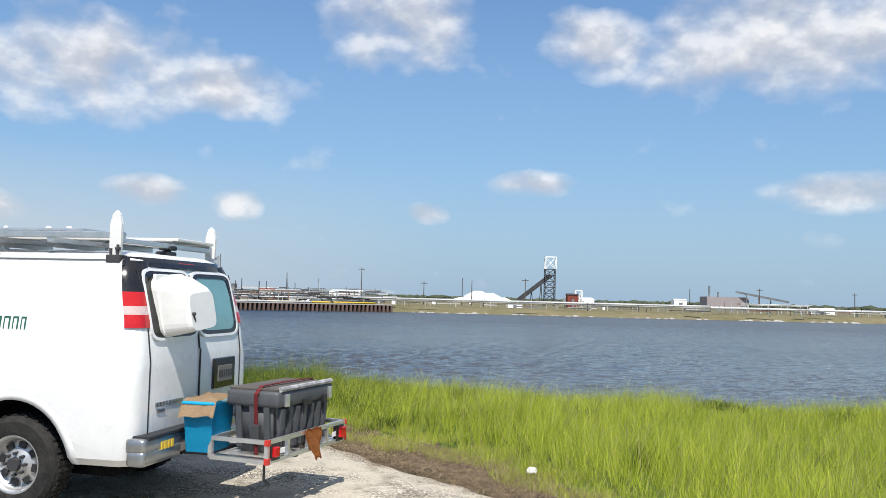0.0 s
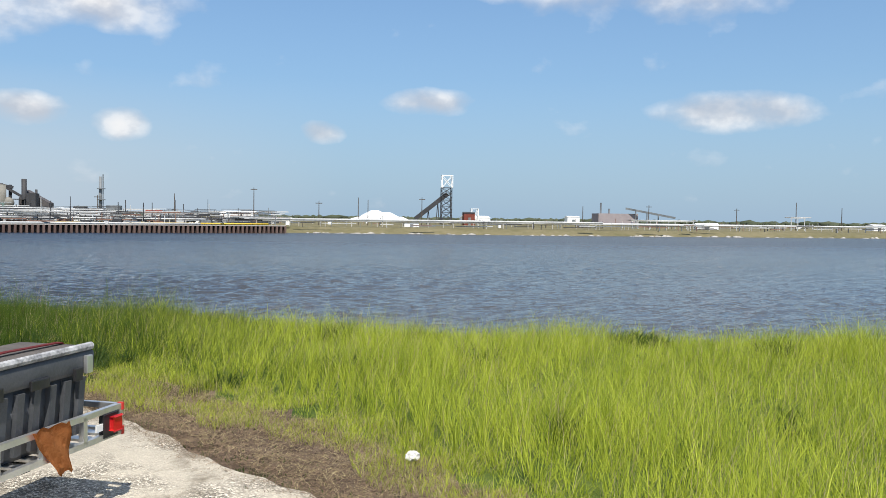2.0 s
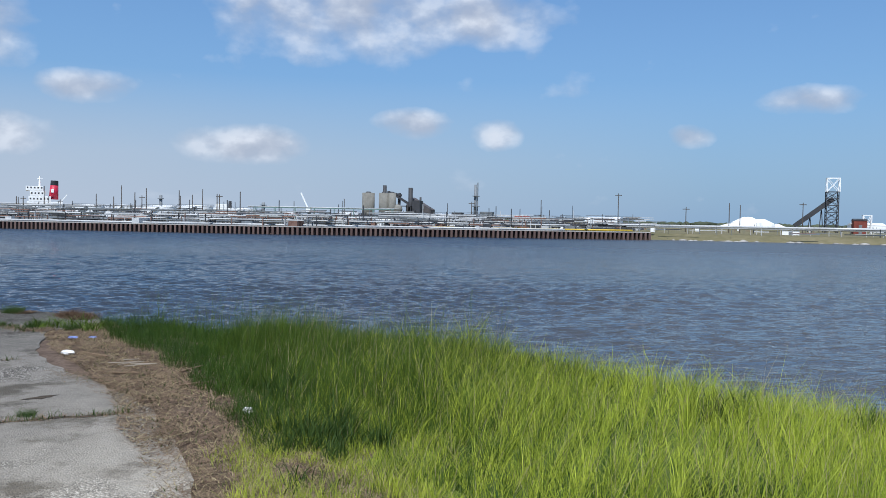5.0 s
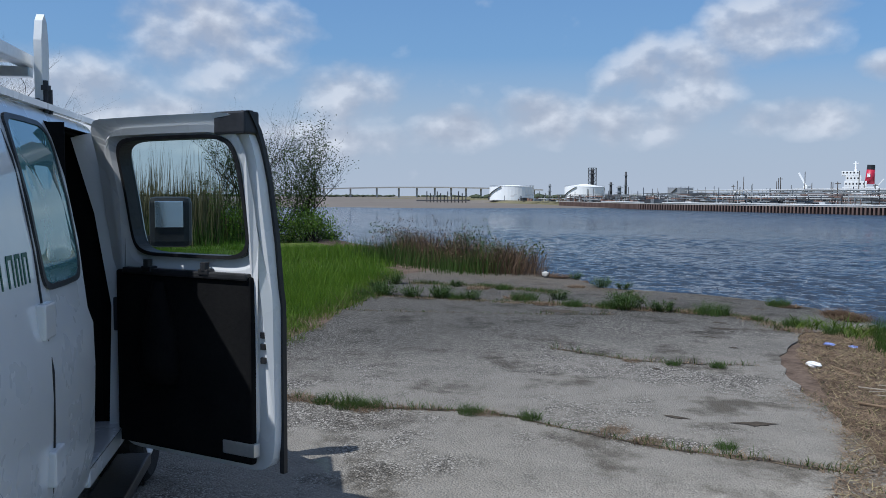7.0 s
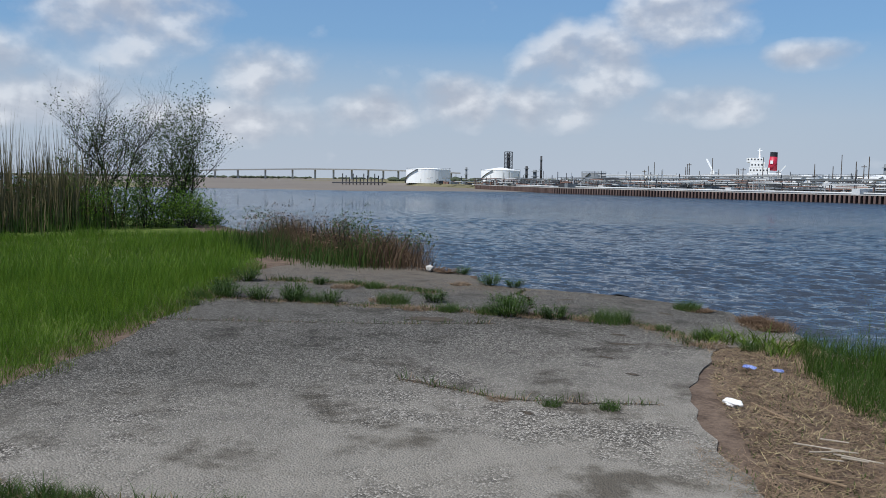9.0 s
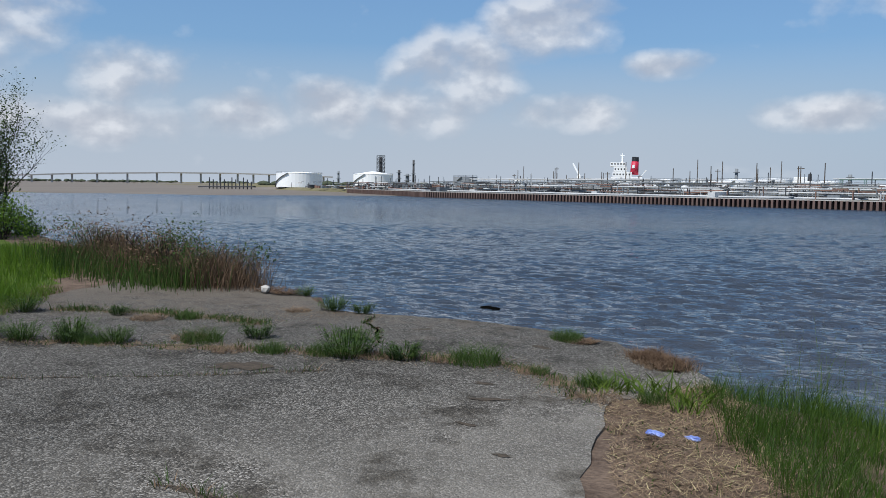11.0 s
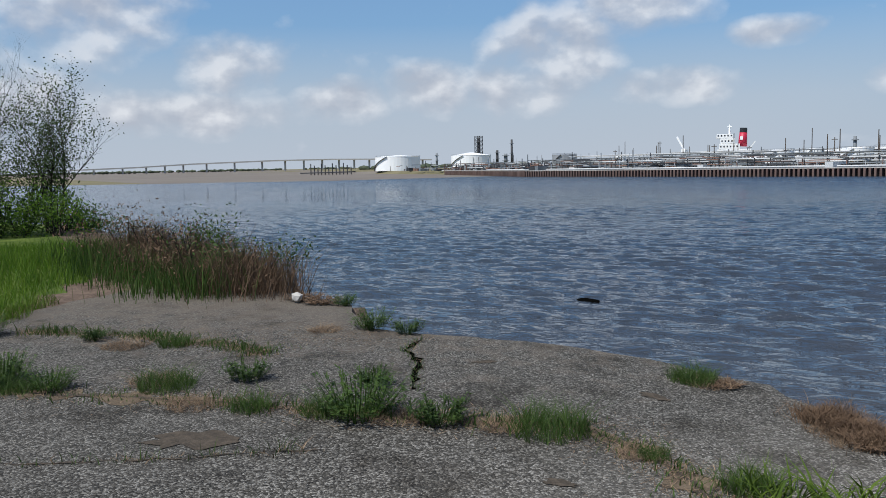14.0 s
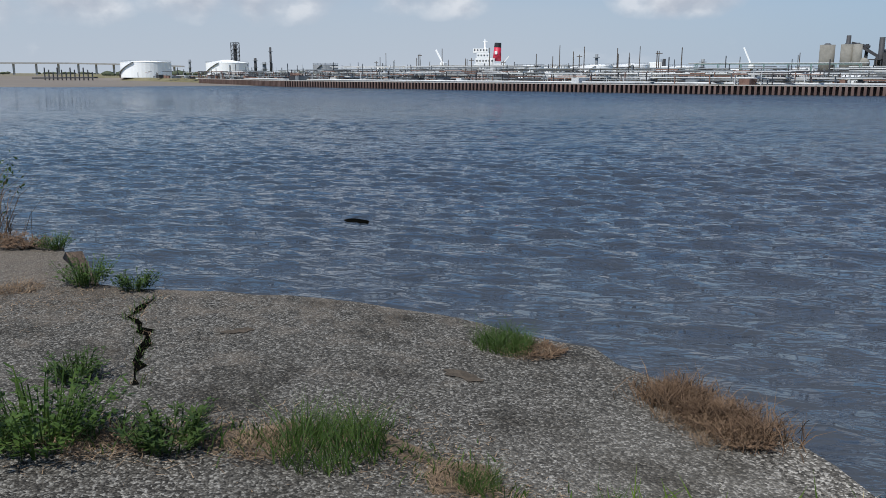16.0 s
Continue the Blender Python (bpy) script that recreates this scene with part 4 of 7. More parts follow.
def open_door():
    """The front leaf of the side doors, swung out: shell with a window hole, black lining, rubber, latch and hanging bag."""
    L, z0, z1 = 0.955, 0.42, 1.97
    d = new("side_door")
    d.parent = van
    d.matrix_local = Matrix.Translation((DOOR_B + 0.01, -0.985, 0)) @ Matrix.Rotation(radians(52), 4, "Z")  # local -x runs from hinge to free edge

    def inward(z):
        return max(0.0, 0.985 - half_width(z)) if z > 0.9 else 0.0

    def ring(bm, s0, s1, a0, a1, off, power):
        vs = []
        for k in range(40):
            a = 2 * math.pi * k / 40
            cx, cz = math.cos(a), math.sin(a)
            s = (s0 + s1) / 2 + math.copysign(abs(cx) ** power, cx) * (s1 - s0) / 2
            z = (a0 + a1) / 2 + math.copysign(abs(cz) ** power, cz) * (a1 - a0) / 2
            vs.append(bm.verts.new((-s, inward(z) + off, z)))
        return vs
    def band(bm, a, b):
        for i in range(40):
            bm.faces.new((a[i], a[(i + 1) % 40], b[(i + 1) % 40], b[i]))
    ws, wz = (0.17, 0.885), (1.35, 1.885)
    bm = bmesh.new()
    o1, o2 = ring(bm, 0, L, z0, z1, 0.0, 0.16), ring(bm, 0.0, L, z0, z1, 0.055, 0.16)
    i1, i2 = ring(bm, *ws, *wz, 0.0, 0.3), ring(bm, *ws, *wz, 0.055, 0.3)
    band(bm, o1, o2)
    band(bm, o2, i2)
    band(bm, i2, i1)
    band(bm, i1, o1)
    part("door_shell", bm, PAINT, d, "white painted door shell", False)
    bm = bmesh.new()
    a, b, c = ring(bm, 0.06, L - 0.07, z0 + 0.07, z1 - 0.06, 0.055, 0.2), ring(bm, 0.075, L - 0.085, z0 + 0.09, z1 - 0.075, 0.078, 0.2), ring(bm, ws[0] - 0.05, ws[1] + 0.04, wz[0] - 0.05, wz[1] + 0.04, 0.078, 0.3)
    e = ring(bm, *ws, *wz, 0.06, 0.3)
    band(bm, a, b)
    band(bm, b, c)
    band(bm, c, e)
    part("inner_pressing", bm, PAINT, d, "white inner pressing", False)
    bm = bmesh.new()
    prev = None
    for z in np.linspace(z0 - 0.01, z1 + 0.005, 22):
        row = [bm.verts.new((-s, inward(z) + o, z)) for s, o in ((L - 0.012, -0.012), (L + 0.012, -0.012), (L + 0.012, 0.012), (L - 0.012, 0.012))]
        if prev:
            for i in range(4):
                bm.faces.new((prev[i], prev[(i + 1) % 4], row[(i + 1) % 4], row[i]))
        prev = row
    part("edge_seal", bm, BLACK, d, "black rubber edge seal")
    bm = bmesh.new()
    a, b, c, e = ring(bm, *ws, *wz, 0.062, 0.3), ring(bm, *ws, *wz, 0.09, 0.3), ring(bm, ws[0] + 0.016, ws[1] - 0.016, wz[0] + 0.016, wz[1] - 0.016, 0.09, 0.3), ring(bm, ws[0] + 0.016, ws[1] - 0.016, wz[0] + 0.016, wz[1] - 0.016, 0.02, 0.3)
    band(bm, a, b)
    band(bm, b, c)
    band(bm, c, e)
    part("window_rubber", bm, BLACK, d, "black window rubber")
    bm = bmesh.new()
    bm.faces.new(ring(bm, ws[0] + 0.01, ws[1] - 0.01, wz[0] + 0.01, wz[1] - 0.01, 0.03, 0.3))
    bm.faces.ensure_lookup_table()
    pm = bpy.data.meshes.new("window_pane")
    bm.to_mesh(pm)
    bm.free()
    pm.materials.append(CLEARGLASS)
    pane = new("window_pane", pm)
    pane.parent = d
    pane["label"] = "clear tinted window pane"
    pane.visible_shadow = False
    bm = bmesh.new()
    for s0, s1, a0, a1 in ((0.06, 0.885, 0.465, 1.28),):
        box(bm, (-s1, 0.09, a0), (-s0, 0.125, a1), 0.012)
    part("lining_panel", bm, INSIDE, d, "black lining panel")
    part("panel_rail", bm_of(box, (-0.87, 0.10, 1.265), (-0.12, 0.14, 1.295), 0.008), BLACK, d)
    for s in (0.28, 0.63):
        bm = bmesh.new()
        rod(bm, (-s, 0.13, 1.30), (-s, 0.13, 1.335), 0.02)
        box(bm, (-s - 0.03, 0.10, 1.28), (-s + 0.03, 0.145, 1.305), 0.005)
        part("panel_knob", bm, BLACK, d)
    part("latch_rail", bm_of(box, (-0.90, 0.09, 0.50), (-0.72, 0.13, 0.56), 0.006), ALU, d, "metal latch plate")
    for z in (0.92, 0.98, 1.03):
        part("latch_slot", bm_of(box, (-0.925, 0.05, z - 0.015), (-0.90, 0.085, z + 0.012), 0.003), BLACK, d)
    bm = bmesh.new()
    prev = None
    for z, w, t in ((0.78, 0.10, 0.05), (0.86, 0.115, 0.07), (1.0, 0.10, 0.06), (1.12, 0.06, 0.04), (1.24, 0.03, 0.02)):
        rg = [bm.verts.new((-0.36 + w * math.cos(a), 0.145 + t * math.sin(a), z)) for a in np.linspace(0, 2 * math.pi, 13)[:-1]]
        if prev:
            for i in range(12):
                bm.faces.new((prev[i], prev[(i + 1) % 12], rg[(i + 1) % 12], rg[i]))
        else:
            bm.faces.new(rg)
        prev = rg
    part("hanging_bag", bm, INSIDE, d, "dark cloth bag hanging inside the door", True)
    bm = bmesh.new()
    box(bm, (-L - 0.005, 0.145, z1 - 0.09), (-L + 0.16, 0.24, z1 + 0.004), 0.01)
    part("corner_seal", bm, BLACK, d)


open_door()
# ladder rack
rack = thing("ladder_rack", VAN, "white and aluminium ladder rack on the van roof", "roof rack")
for s in (1, -1):
    part("side_rail", bm_of(box, (0.35, s * 0.72 - 0.025, 2.145), (2.9, s * 0.72 + 0.025, 2.195), 0.006), ALU, rack)
    for x in (0.38, 1.52, 2.66):
        bm = bmesh.new()
        prof = [(-0.045, 2.010), (-0.05, 2.130), (-0.05, 2.25), (-0.03, 2.33), (0.0, 2.36), (0.03, 2.33), (0.05, 2.25), (0.05, 2.130), (0.045, 2.010)] if x != 1.52 else [(-0.04, 2.010), (-0.04, 2.150), (0.04, 2.150), (0.04, 2.010)]
        f = [bm.verts.new((x + a, s * 0.765, z)) for a, z in prof]
        face = bm.faces.new(f)
        r = bmesh.ops.extrude_face_region(bm, geom=[face])
        bmesh.ops.translate(bm, vec=(0, s * 0.03, 0), verts=[v for v in r["geom"] if isinstance(v, bmesh.types.BMVert)])
        post = part("rack_post", bm, WHITE, rack, "white upright rack post")
        bm = bmesh.new()
        box(bm, (x - 0.06, s * 0.74 - 0.03, 1.950), (x + 0.06, s * 0.80 + 0.02, 2.010), 0.006)
        rod(bm, (x - 0.03, s * 0.80, 1.960), (x - 0.03, s * 0.80, 2.090), 0.012)
        rod(bm, (x + 0.03, s * 0.80, 1.960), (x + 0.03, s * 0.80, 2.060), 0.012)
        rod(bm, (x - 0.03, s * 0.80, 2.050), (x - 0.03, s * 0.80, 2.070), 0.022, None, 6)
        part("gutter_clamp", bm, DARKSTEEL, post)
for x in (0.38, 1.0, 1.52, 2.1, 2.66):
    part("crossbar", bm_of(box, (x - 0.03, -0.74, 2.105), (x + 0.03, 0.74, 2.147), 0.005), ALU, rack)
part("deck_tray", bm_of(box, (0.75, 0.05, 2.200), (2.75, 0.68, 2.225), 0.006), ALU, rack, "aluminium deck panel")
part("deck_tray", bm_of(box, (0.30, -0.68, 2.175), (2.75, -0.02, 2.200), 0.006), WHITE, rack, "white deck panel")
for x in (1.15, 1.35):
    part("vent_knob", bm_of(rod, (x, 0.3, 2.220), (x, 0.3, 2.270), 0.04, 0.02, 10), WHITE, rack)
# cargo carrier on the hitch
CARM = VAN @ Matrix.Translation((-0.67, -0.12, 0)) @ Matrix.Rotation(radians(-8), 4, "Z")
car = thing("cargo_carrier", CARM, "aluminium hitch cargo basket with red reflectors", "cargo carrier")
CX0, CX1, CY0, CY1, CZ = -0.27, 0.24, -0.66, 0.64, 0.44
for z in (CZ, CZ + 0.15):
    for a, b in (((CX0, CY0), (CX0, CY1)), ((CX0, CY0), (CX1, CY0)), ((CX0, CY1), (CX1, CY1)), ((CX1, CY0), (CX1, CY1))):
        part("rail", bm_of(bar, (*a, z), (*b, z), 0.032, 0.032), ALU, car)
for x, y in ((CX0, CY0), (CX0, CY1), (CX1, CY0), (CX1, CY1), (CX0, -0.33), (CX0, 0.0), (CX0, 0.33)):
    part("upright", bm_of(box, (x - 0.016, y - 0.016, CZ), (x + 0.016, y + 0.016, CZ + 0.15)), ALU, car)
for k in range(9):
    y = CY0 + 0.08 + k * (CY1 - CY0 - 0.16) / 8
    part("floor_slat", bm_of(box, (CX0, y - 0.035, CZ - 0.006), (CX1, y + 0.035, CZ + 0.008)), ALU, car)
part("draw_bar", bm_of(box, (CX0 + 0.1, -0.03, CZ - 0.07), (0.75, 0.03, CZ - 0.012)), BLACK, car, "black draw bar")
for y, s in ((CY0, -1), (CY1, 1)):
    for z0, z1 in ((CZ - 0.02, CZ + 0.03), (CZ + 0.125, CZ + 0.17)):
        part("reflector", bm_of(box, (CX0 - 0.022, y - 0.022, z0), (CX0 + 0.012, y + 0.012 * s + 0.012, z1), 0.003), REFLECT, car, "red reflective tape")
    tl = part("tail_lamp", bm_of(box, (CX0 - 0.05, y - s * 0.115, CZ + 0.03), (CX0 - 0.015, y - s * 0.05, CZ + 0.11), 0.01), RED, car, "red trailer lamp")
    part("lamp_body", bm_of(box, (CX0 - 0.018, y - s * 0.17, CZ + 0.0), (CX0 + 0.01, y - s * 0.04, CZ + 0.13), 0.006), BLACK, tl)
    part("warning_tape", bm_of(box, (CX0 - 0.019, y - s * 0.24, CZ + 0.045), (CX0 - 0.012, y - s * 0.18, CZ + 0.085)), WHITE, car)
bm = bmesh.new()
rod(bm, (CX0 + 0.05, CY1 - 0.05, CZ - 0.02), (CX0 + 0.05, CY1 - 0.05, CZ - 0.16), 0.01)
rod(bm, (CX0 + 0.05, CY1 - 0.05, CZ - 0.15), (CX0 + 0.02, CY1 - 0.09, CZ - 0.19), 0.012)
part("jockey_hook", bm, BLACK, car)
# grey tote
tote = thing("storage_tote", CARM @ Matrix.Translation((-0.01, 0.0, CZ + 0.012)), "dark grey ribbed plastic tote strapped in the cargo basket", "storage box")
TL, TW, TH = 0.44, 0.21, 0.42
bm = bmesh.new()
lo = [bm.verts.new((x * (TW - 0.03), y * (TL - 0.04), 0)) for x, y in ((-1, -1), (1, -1), (1, 1), (-1, 1))]
hi = [bm.verts.new((x * TW, y * TL, TH)) for x, y in ((-1, -1), (1, -1), (1, 1), (-1, 1))]
bm.faces.new(lo[::-1])
bm.faces.new(hi)
for i in range(4):
    bm.faces.new((lo[i], lo[(i + 1) % 4], hi[(i + 1) % 4], hi[i]))
bmesh.ops.bevel(bm, geom=bm.edges[:], offset=0.03, segments=2, affect="EDGES")
tub = part("tub", bm, TOTE, tote, "", True)
for k in range(7):
    y = -0.36 + k * 0.12
    part("rib", bm_of(bar, (-TW - 0.004 + 0.022, y, 0.04), (-TW - 0.012, y, TH - 0.06), 0.05, 0.03), TOTE, tub)
for x in (-0.13, 0.0, 0.13):
    part("rib", bm_of(bar, (x, TL - 0.03, 0.05), (x, TL + 0.008, TH - 0.04), 0.05, 0.03), TOTE, tub)
bm = bmesh.new()
box(bm, (-TW - 0.03, -TL - 0.03, TH - 0.045), (TW + 0.03, TL + 0.03, TH + 0.085), 0.03)
lid = part("lid", bm, TOTE, tote, "dark grey lid", True)
part("lid_mat", bm_of(box, (-TW - 0.01, -TL + 0.0, TH + 0.082), (TW + 0.02, TL - 0.0, TH + 0.105), 0.008), LIDTOP, lid, "dusty brown mat on the lid")
bm = bmesh.new()
rod(bm, (-TW - 0.02, -TL, TH + 0.105), (-TW - 0.02, TL - 0.02, TH + 0.10), 0.022)
part("rolled_tarp", bm, mat("black_white_tarp", (0.03, 0.03, 0.035), (0.6, 0.6, 0.6), 11.0, 0.6, 0.1), lid, "rolled black and white tarp edge")
for y in (-0.30, 0.30):
    part("clasp", bm_of(box, (-TW - 0.05, y - 0.03, TH - 0.07), (-TW - 0.028, y + 0.03, TH + 0.0), 0.004), BLACK, lid, "black clasp")
part("lid_handle", bm_of(box, (-TW - 0.045, -0.07, TH - 0.06), (-TW - 0.028, 0.07, TH - 0.005), 0.006), BLACK, lid)
for y in (-TL + 0.03, TL - 0.12):
    part("hasp", bm_of(box, (-TW - 0.055, y, TH - 0.04), (-TW - 0.03, y + 0.05, TH + 0.06), 0.004), ALU, lid)
bm = bmesh.new()
sp = [(-0.05, TL + 0.015, 0.0), (-0.05, TL + 0.045, TH - 0.04), (-0.05, TL + 0.05, TH + 0.06), (-0.05, TL - 0.03, TH + 0.118), (-0.05, 0, TH + 0.125), (-0.05, -TL + 0.03, TH + 0.118), (-0.05, -TL - 0.05, TH + 0.06), (-0.05, -TL - 0.02, 0.0)]
for a, b in zip(sp, sp[1:]):
    bar(bm, a, b, 0.035, 0.006)
st = part("ratchet_strap", bm, STRAP, tote, "dark red ratchet strap")
part("ratchet", bm_of(box, (-0.09, TL + 0.02, 0.12), (-0.02, TL + 0.06, 0.24), 0.008), DARKSTEEL, st)
# blue bin with brown paper over its rim
bin_ = thing("recycling_bin", VAN @ Matrix.Translation((-0.24, 0.33, 0.47)), "bright blue plastic bin between bumper and basket", "bin")
bm = bmesh.new()
lo = [bm.verts.new((x * 0.105, y * 0.16, 0)) for x, y in ((-1, -1), (1, -1), (1, 1), (-1, 1))]
hi = [bm.verts.new((x * 0.13, y * 0.19, 0.40)) for x, y in ((-1, -1), (1, -1), (1, 1), (-1, 1))]
bm.faces.new(lo[::-1])
for i in range(4):
    bm.faces.new((lo[i], lo[(i + 1) % 4], hi[(i + 1) % 4], hi[i]))
bmesh.ops.solidify(bm, geom=bm.faces[:], thickness=0.008)
part("bin_tub", bm, BLUEBIN, bin_)
part("bin_rim", bm_of(box, (-0.14, -0.20, 0.375), (0.14, 0.20, 0.40), 0.01), BLUEBIN, bin_)
part("bin_foot", bm_of(box, (-0.10, -0.10, -0.03), (0.10, 0.10, 0.02), 0.01), BLACK, bin_)
sheet = bmesh.new()
rndp = random.Random(4)
grid = [[sheet.verts.new((-0.15 + 0.30 * i / 7, -0.20 + 0.43 * j / 8, 0.405 + 0.03 * rndp.random() - (0.02 if i in (0, 7) else 0) - (0.13 if j == 8 else 0))) for j in range(9)] for i in range(8)]
for i in range(7):
    for j in range(8):
        sheet.faces.new((grid[i][j], grid[i + 1][j], grid[i + 1][j + 1], grid[i][j + 1]))
bmesh.ops.solidify(sheet, geom=sheet.faces[:], thickness=0.006)
solid("paper_sheet", sheet, CARD, VAN @ Matrix.Translation((-0.24, 0.33, 0.47)), "crumpled brown paper draped over the blue bin", "paper", smooth=True)
# orange rag on the rear rail
sheet = bmesh.new()
rows = []
for j in range(9):
    z = CZ + 0.175 - j * 0.034
    rows.append([sheet.verts.new((CX0 - 0.028 - 0.012 * math.sin(j * 0.9 + i), -0.10 + (0.075 - 0.006 * j) * (i / 4 - 0.5) * 2 - 0.008 * j, z - 0.01 * math.sin(i * 2.0))) for i in range(9)])
for a, b in zip(rows, rows[1:]):
    for i in range(8):
        sheet.faces.new((a[i], a[i + 1], b[i + 1], b[i]))
bmesh.ops.solidify(sheet, geom=sheet.faces[:], thickness=0.004)
solid("rag", sheet, RAG, CARM, "orange rag hanging from the basket rail", "rag", smooth=True)


# ---- near vegetation and small things ----
def blades(name, xy, h, width, material, label, category, seed, lean=0.35, z=None, wind=(0.12, 0.05), sink=0.02, grow=None, tuft=0.0, simple=False):
    """Many grass blades as one mesh: tapering strips that bend over, or single slivers where simple."""
    rnd = np.random.default_rng(seed)
    n = len(xy)
    hh = rnd.uniform(h[0], h[1], n) * (0.82 + 0.28 * np.sin(1.3 * xy[:, 0] + 2.1 * np.sin(0.8 * xy[:, 1])) * np.sin(1.1 * xy[:, 1] + 1.7 * np.sin(0.9 * xy[:, 0])))
    hh = hh * (0.84 + 0.30 * np.sin(7.1 * xy[:, 0] + 3 * np.sin(4.7 * xy[:, 1])) * np.sin(6.3 * xy[:, 1] + 2.4 * np.sin(5.9 * xy[:, 0])))
    cell = np.floor(xy / tuft) if tuft else None
    if tuft:
        jx, jy = np.sin(cell[:, 0] * 12.9898 + cell[:, 1] * 78.233) * 43758.5453, np.sin(cell[:, 0] * 39.346 + cell[:, 1] * 11.135) * 24634.6345
        heart = (cell + 0.5 + 0.5 * (np.stack([jx - np.floor(jx), jy - np.floor(jy)], 1) - 0.5)) * tuft
        off = xy - heart
        xy = heart + off * 0.62
        hh = hh * (0.72 + 0.5 * (jx * 7 - np.floor(jx * 7))) * (1.12 - 0.5 * np.minimum(1, np.linalg.norm(off, axis=1) / tuft))
    if grow:
        hh = hh * grow(xy[:, 0], xy[:, 1])
    a = rnd.uniform(0, 2 * np.pi, n)
    face = np.stack([np.cos(a), np.sin(a), 0 * a], 1)
    b = rnd.uniform(0, 2 * np.pi, n)
    bend = np.stack([np.cos(b) * lean + wind[0], np.sin(b) * lean + wind[1], 0 * b], 1) * hh[:, None] * rnd.uniform(0.2, 1.0, (n, 1))
    if tuft:
        bend[:, :2] += off / tuft * 0.55 * hh[:, None]
    base = np.stack([xy[:, 0], xy[:, 1], (land(xy[:, 0], xy[:, 1]) if z is None else np.full(n, z)) - sink], 1)
    w = (rnd.uniform(0.6, 1.2, n) * width)[:, None]
    up = np.array([0, 0, 1.0])
    v0, v1 = base - face * w, base + face * w
    mid = base + up * (hh * 0.55)[:, None] + bend * 0.35
    v2, v3 = mid - face * w * 0.75, mid + face * w * 0.75
    v4 = base + up * (hh * (1 - 0.12 * rnd.random(n)))[:, None] + bend
    if simple:
        i = np.arange(n) * 3
        return big(name, np.stack([v0, v1, v4], 1).reshape(-1, 3), np.zeros((0, 4), int), np.stack([i, i + 1, i + 2], 1), material, label, category)
    verts = np.stack([v0, v1, v2, v3, v4], 1).reshape(-1, 3)
    i = np.arange(n) * 5
    return big(name, verts, np.stack([i, i + 1, i + 3, i + 2], 1), np.stack([i + 2, i + 3, i + 4], 1), material, label, category)


def around(n, seed, line, wide):
    rnd = np.random.default_rng(seed)
    t = rnd.uniform(0, len(line) - 1, n)
    k = np.minimum(t.astype(int), len(line) - 2)
    p = np.array(line, float)
    q = p[k] + (p[k + 1] - p[k]) * (t - k)[:, None]
    return q + rnd.normal(0, wide, (n, 2))


def scatter(n, x0, x1, inside, seed, y0=-6.0, y1=24.0):
    rnd = np.random.default_rng(seed)
    out = []
    total = 0
    while total < n:
        p = np.stack([rnd.uniform(x0, x1, n), rnd.uniform(y0, y1, n)], 1)
        p = p[inside(p[:, 0], p[:, 1], rnd)]
        out.append(p)
        total += len(p)
    return np.concatenate(out)[:n]


# inner edge of the tall grass on the bank (x, y); beyond it grass, before it bare dirt
EDGE = [(-9.2, 18.1), (-8.4, 17.75), (-7.9, 17.35), (-7.35, 16.75), (-5.9, 15.7), (-4.7, 14.6), (-4.0, 13.75), (-3.5, 13.35), (-2.75, 12.5), (-1.7, 11.5), (-0.9, 10.65), (-0.25, 9.9), (0.25, 9.25), (0.6, 8.7), (1.15, 7.7), (1.9, 6.4), (2.5, 4.2), (3.1, 0), (3.8, -9)]


def edge_y(x):
    pts = sorted(EDGE)
    return np.interp(x, [p[0] for p in pts], [p[1] for p in pts])


def ripple(x, y):
    return 0.22 * np.sin(2.3 * x + 1.1 * y) + 0.16 * np.sin(5.1 * x - 3.3 * y)


def bank(x, y, rnd):
    d = y - edge_y(x) + ripple(x, y)
    return (d > 0) & (y < along(CREST, x) + 2.2) & (rnd.random(len(x)) < np.clip(0.25 + d * 0.9, 0, 1)) & (x > -7.75 - 0.2 * rnd.random(len(x)))


def clumps(x, y):
    """True inside a few dozen irregular weed clumps."""
    rnd = np.random.default_rng(400)
    inside = np.zeros(len(x), bool)
    for k in range(70):
        cx, cy, r = rnd.uniform(-6, 12), rnd.uniform(6, 17), rnd.uniform(0.10, 0.42)
        inside |= (x - cx) ** 2 + ((y - cy) * rnd.uniform(0.7, 1.5)) ** 2 < (r * (0.8 + 0.35 * np.sin(5 * np.arctan2(y - cy, x - cx) + k))) ** 2
    return inside


def rise(x, y):
    """Grass is short along the dirt and grows taller within a metre and a half."""
    d = y - edge_y(x) + ripple(x, y)
    return np.clip(0.26 + 0.36 * d, 0.26, 1.0) * (0.86 + 0.14 * np.sin(0.9 * x + 1.3 * np.sin(0.7 * y)))


# Plants the copy with sunlight in its colour, more towards the east.
def sun_tinted(x, y, r):
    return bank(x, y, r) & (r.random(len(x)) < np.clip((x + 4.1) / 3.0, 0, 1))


# Plants the copy with shade in its colour, more towards the west.
def shade_tinted(x, y, r):
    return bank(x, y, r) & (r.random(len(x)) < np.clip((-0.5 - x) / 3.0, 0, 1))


def fringe(x, y, r):
    d = y - edge_y(x) + ripple(x, y)
    return (d > -0.55) & (d < 1.5) & (r.random(len(x)) < np.clip(1.1 - 0.5 * np.abs(d - 0.3), 0.1, 1)) & (np.sin(3.1 * x + 2 * np.sin(2.7 * y)) * np.sin(2.9 * y + 1.9 * x) > -0.35)


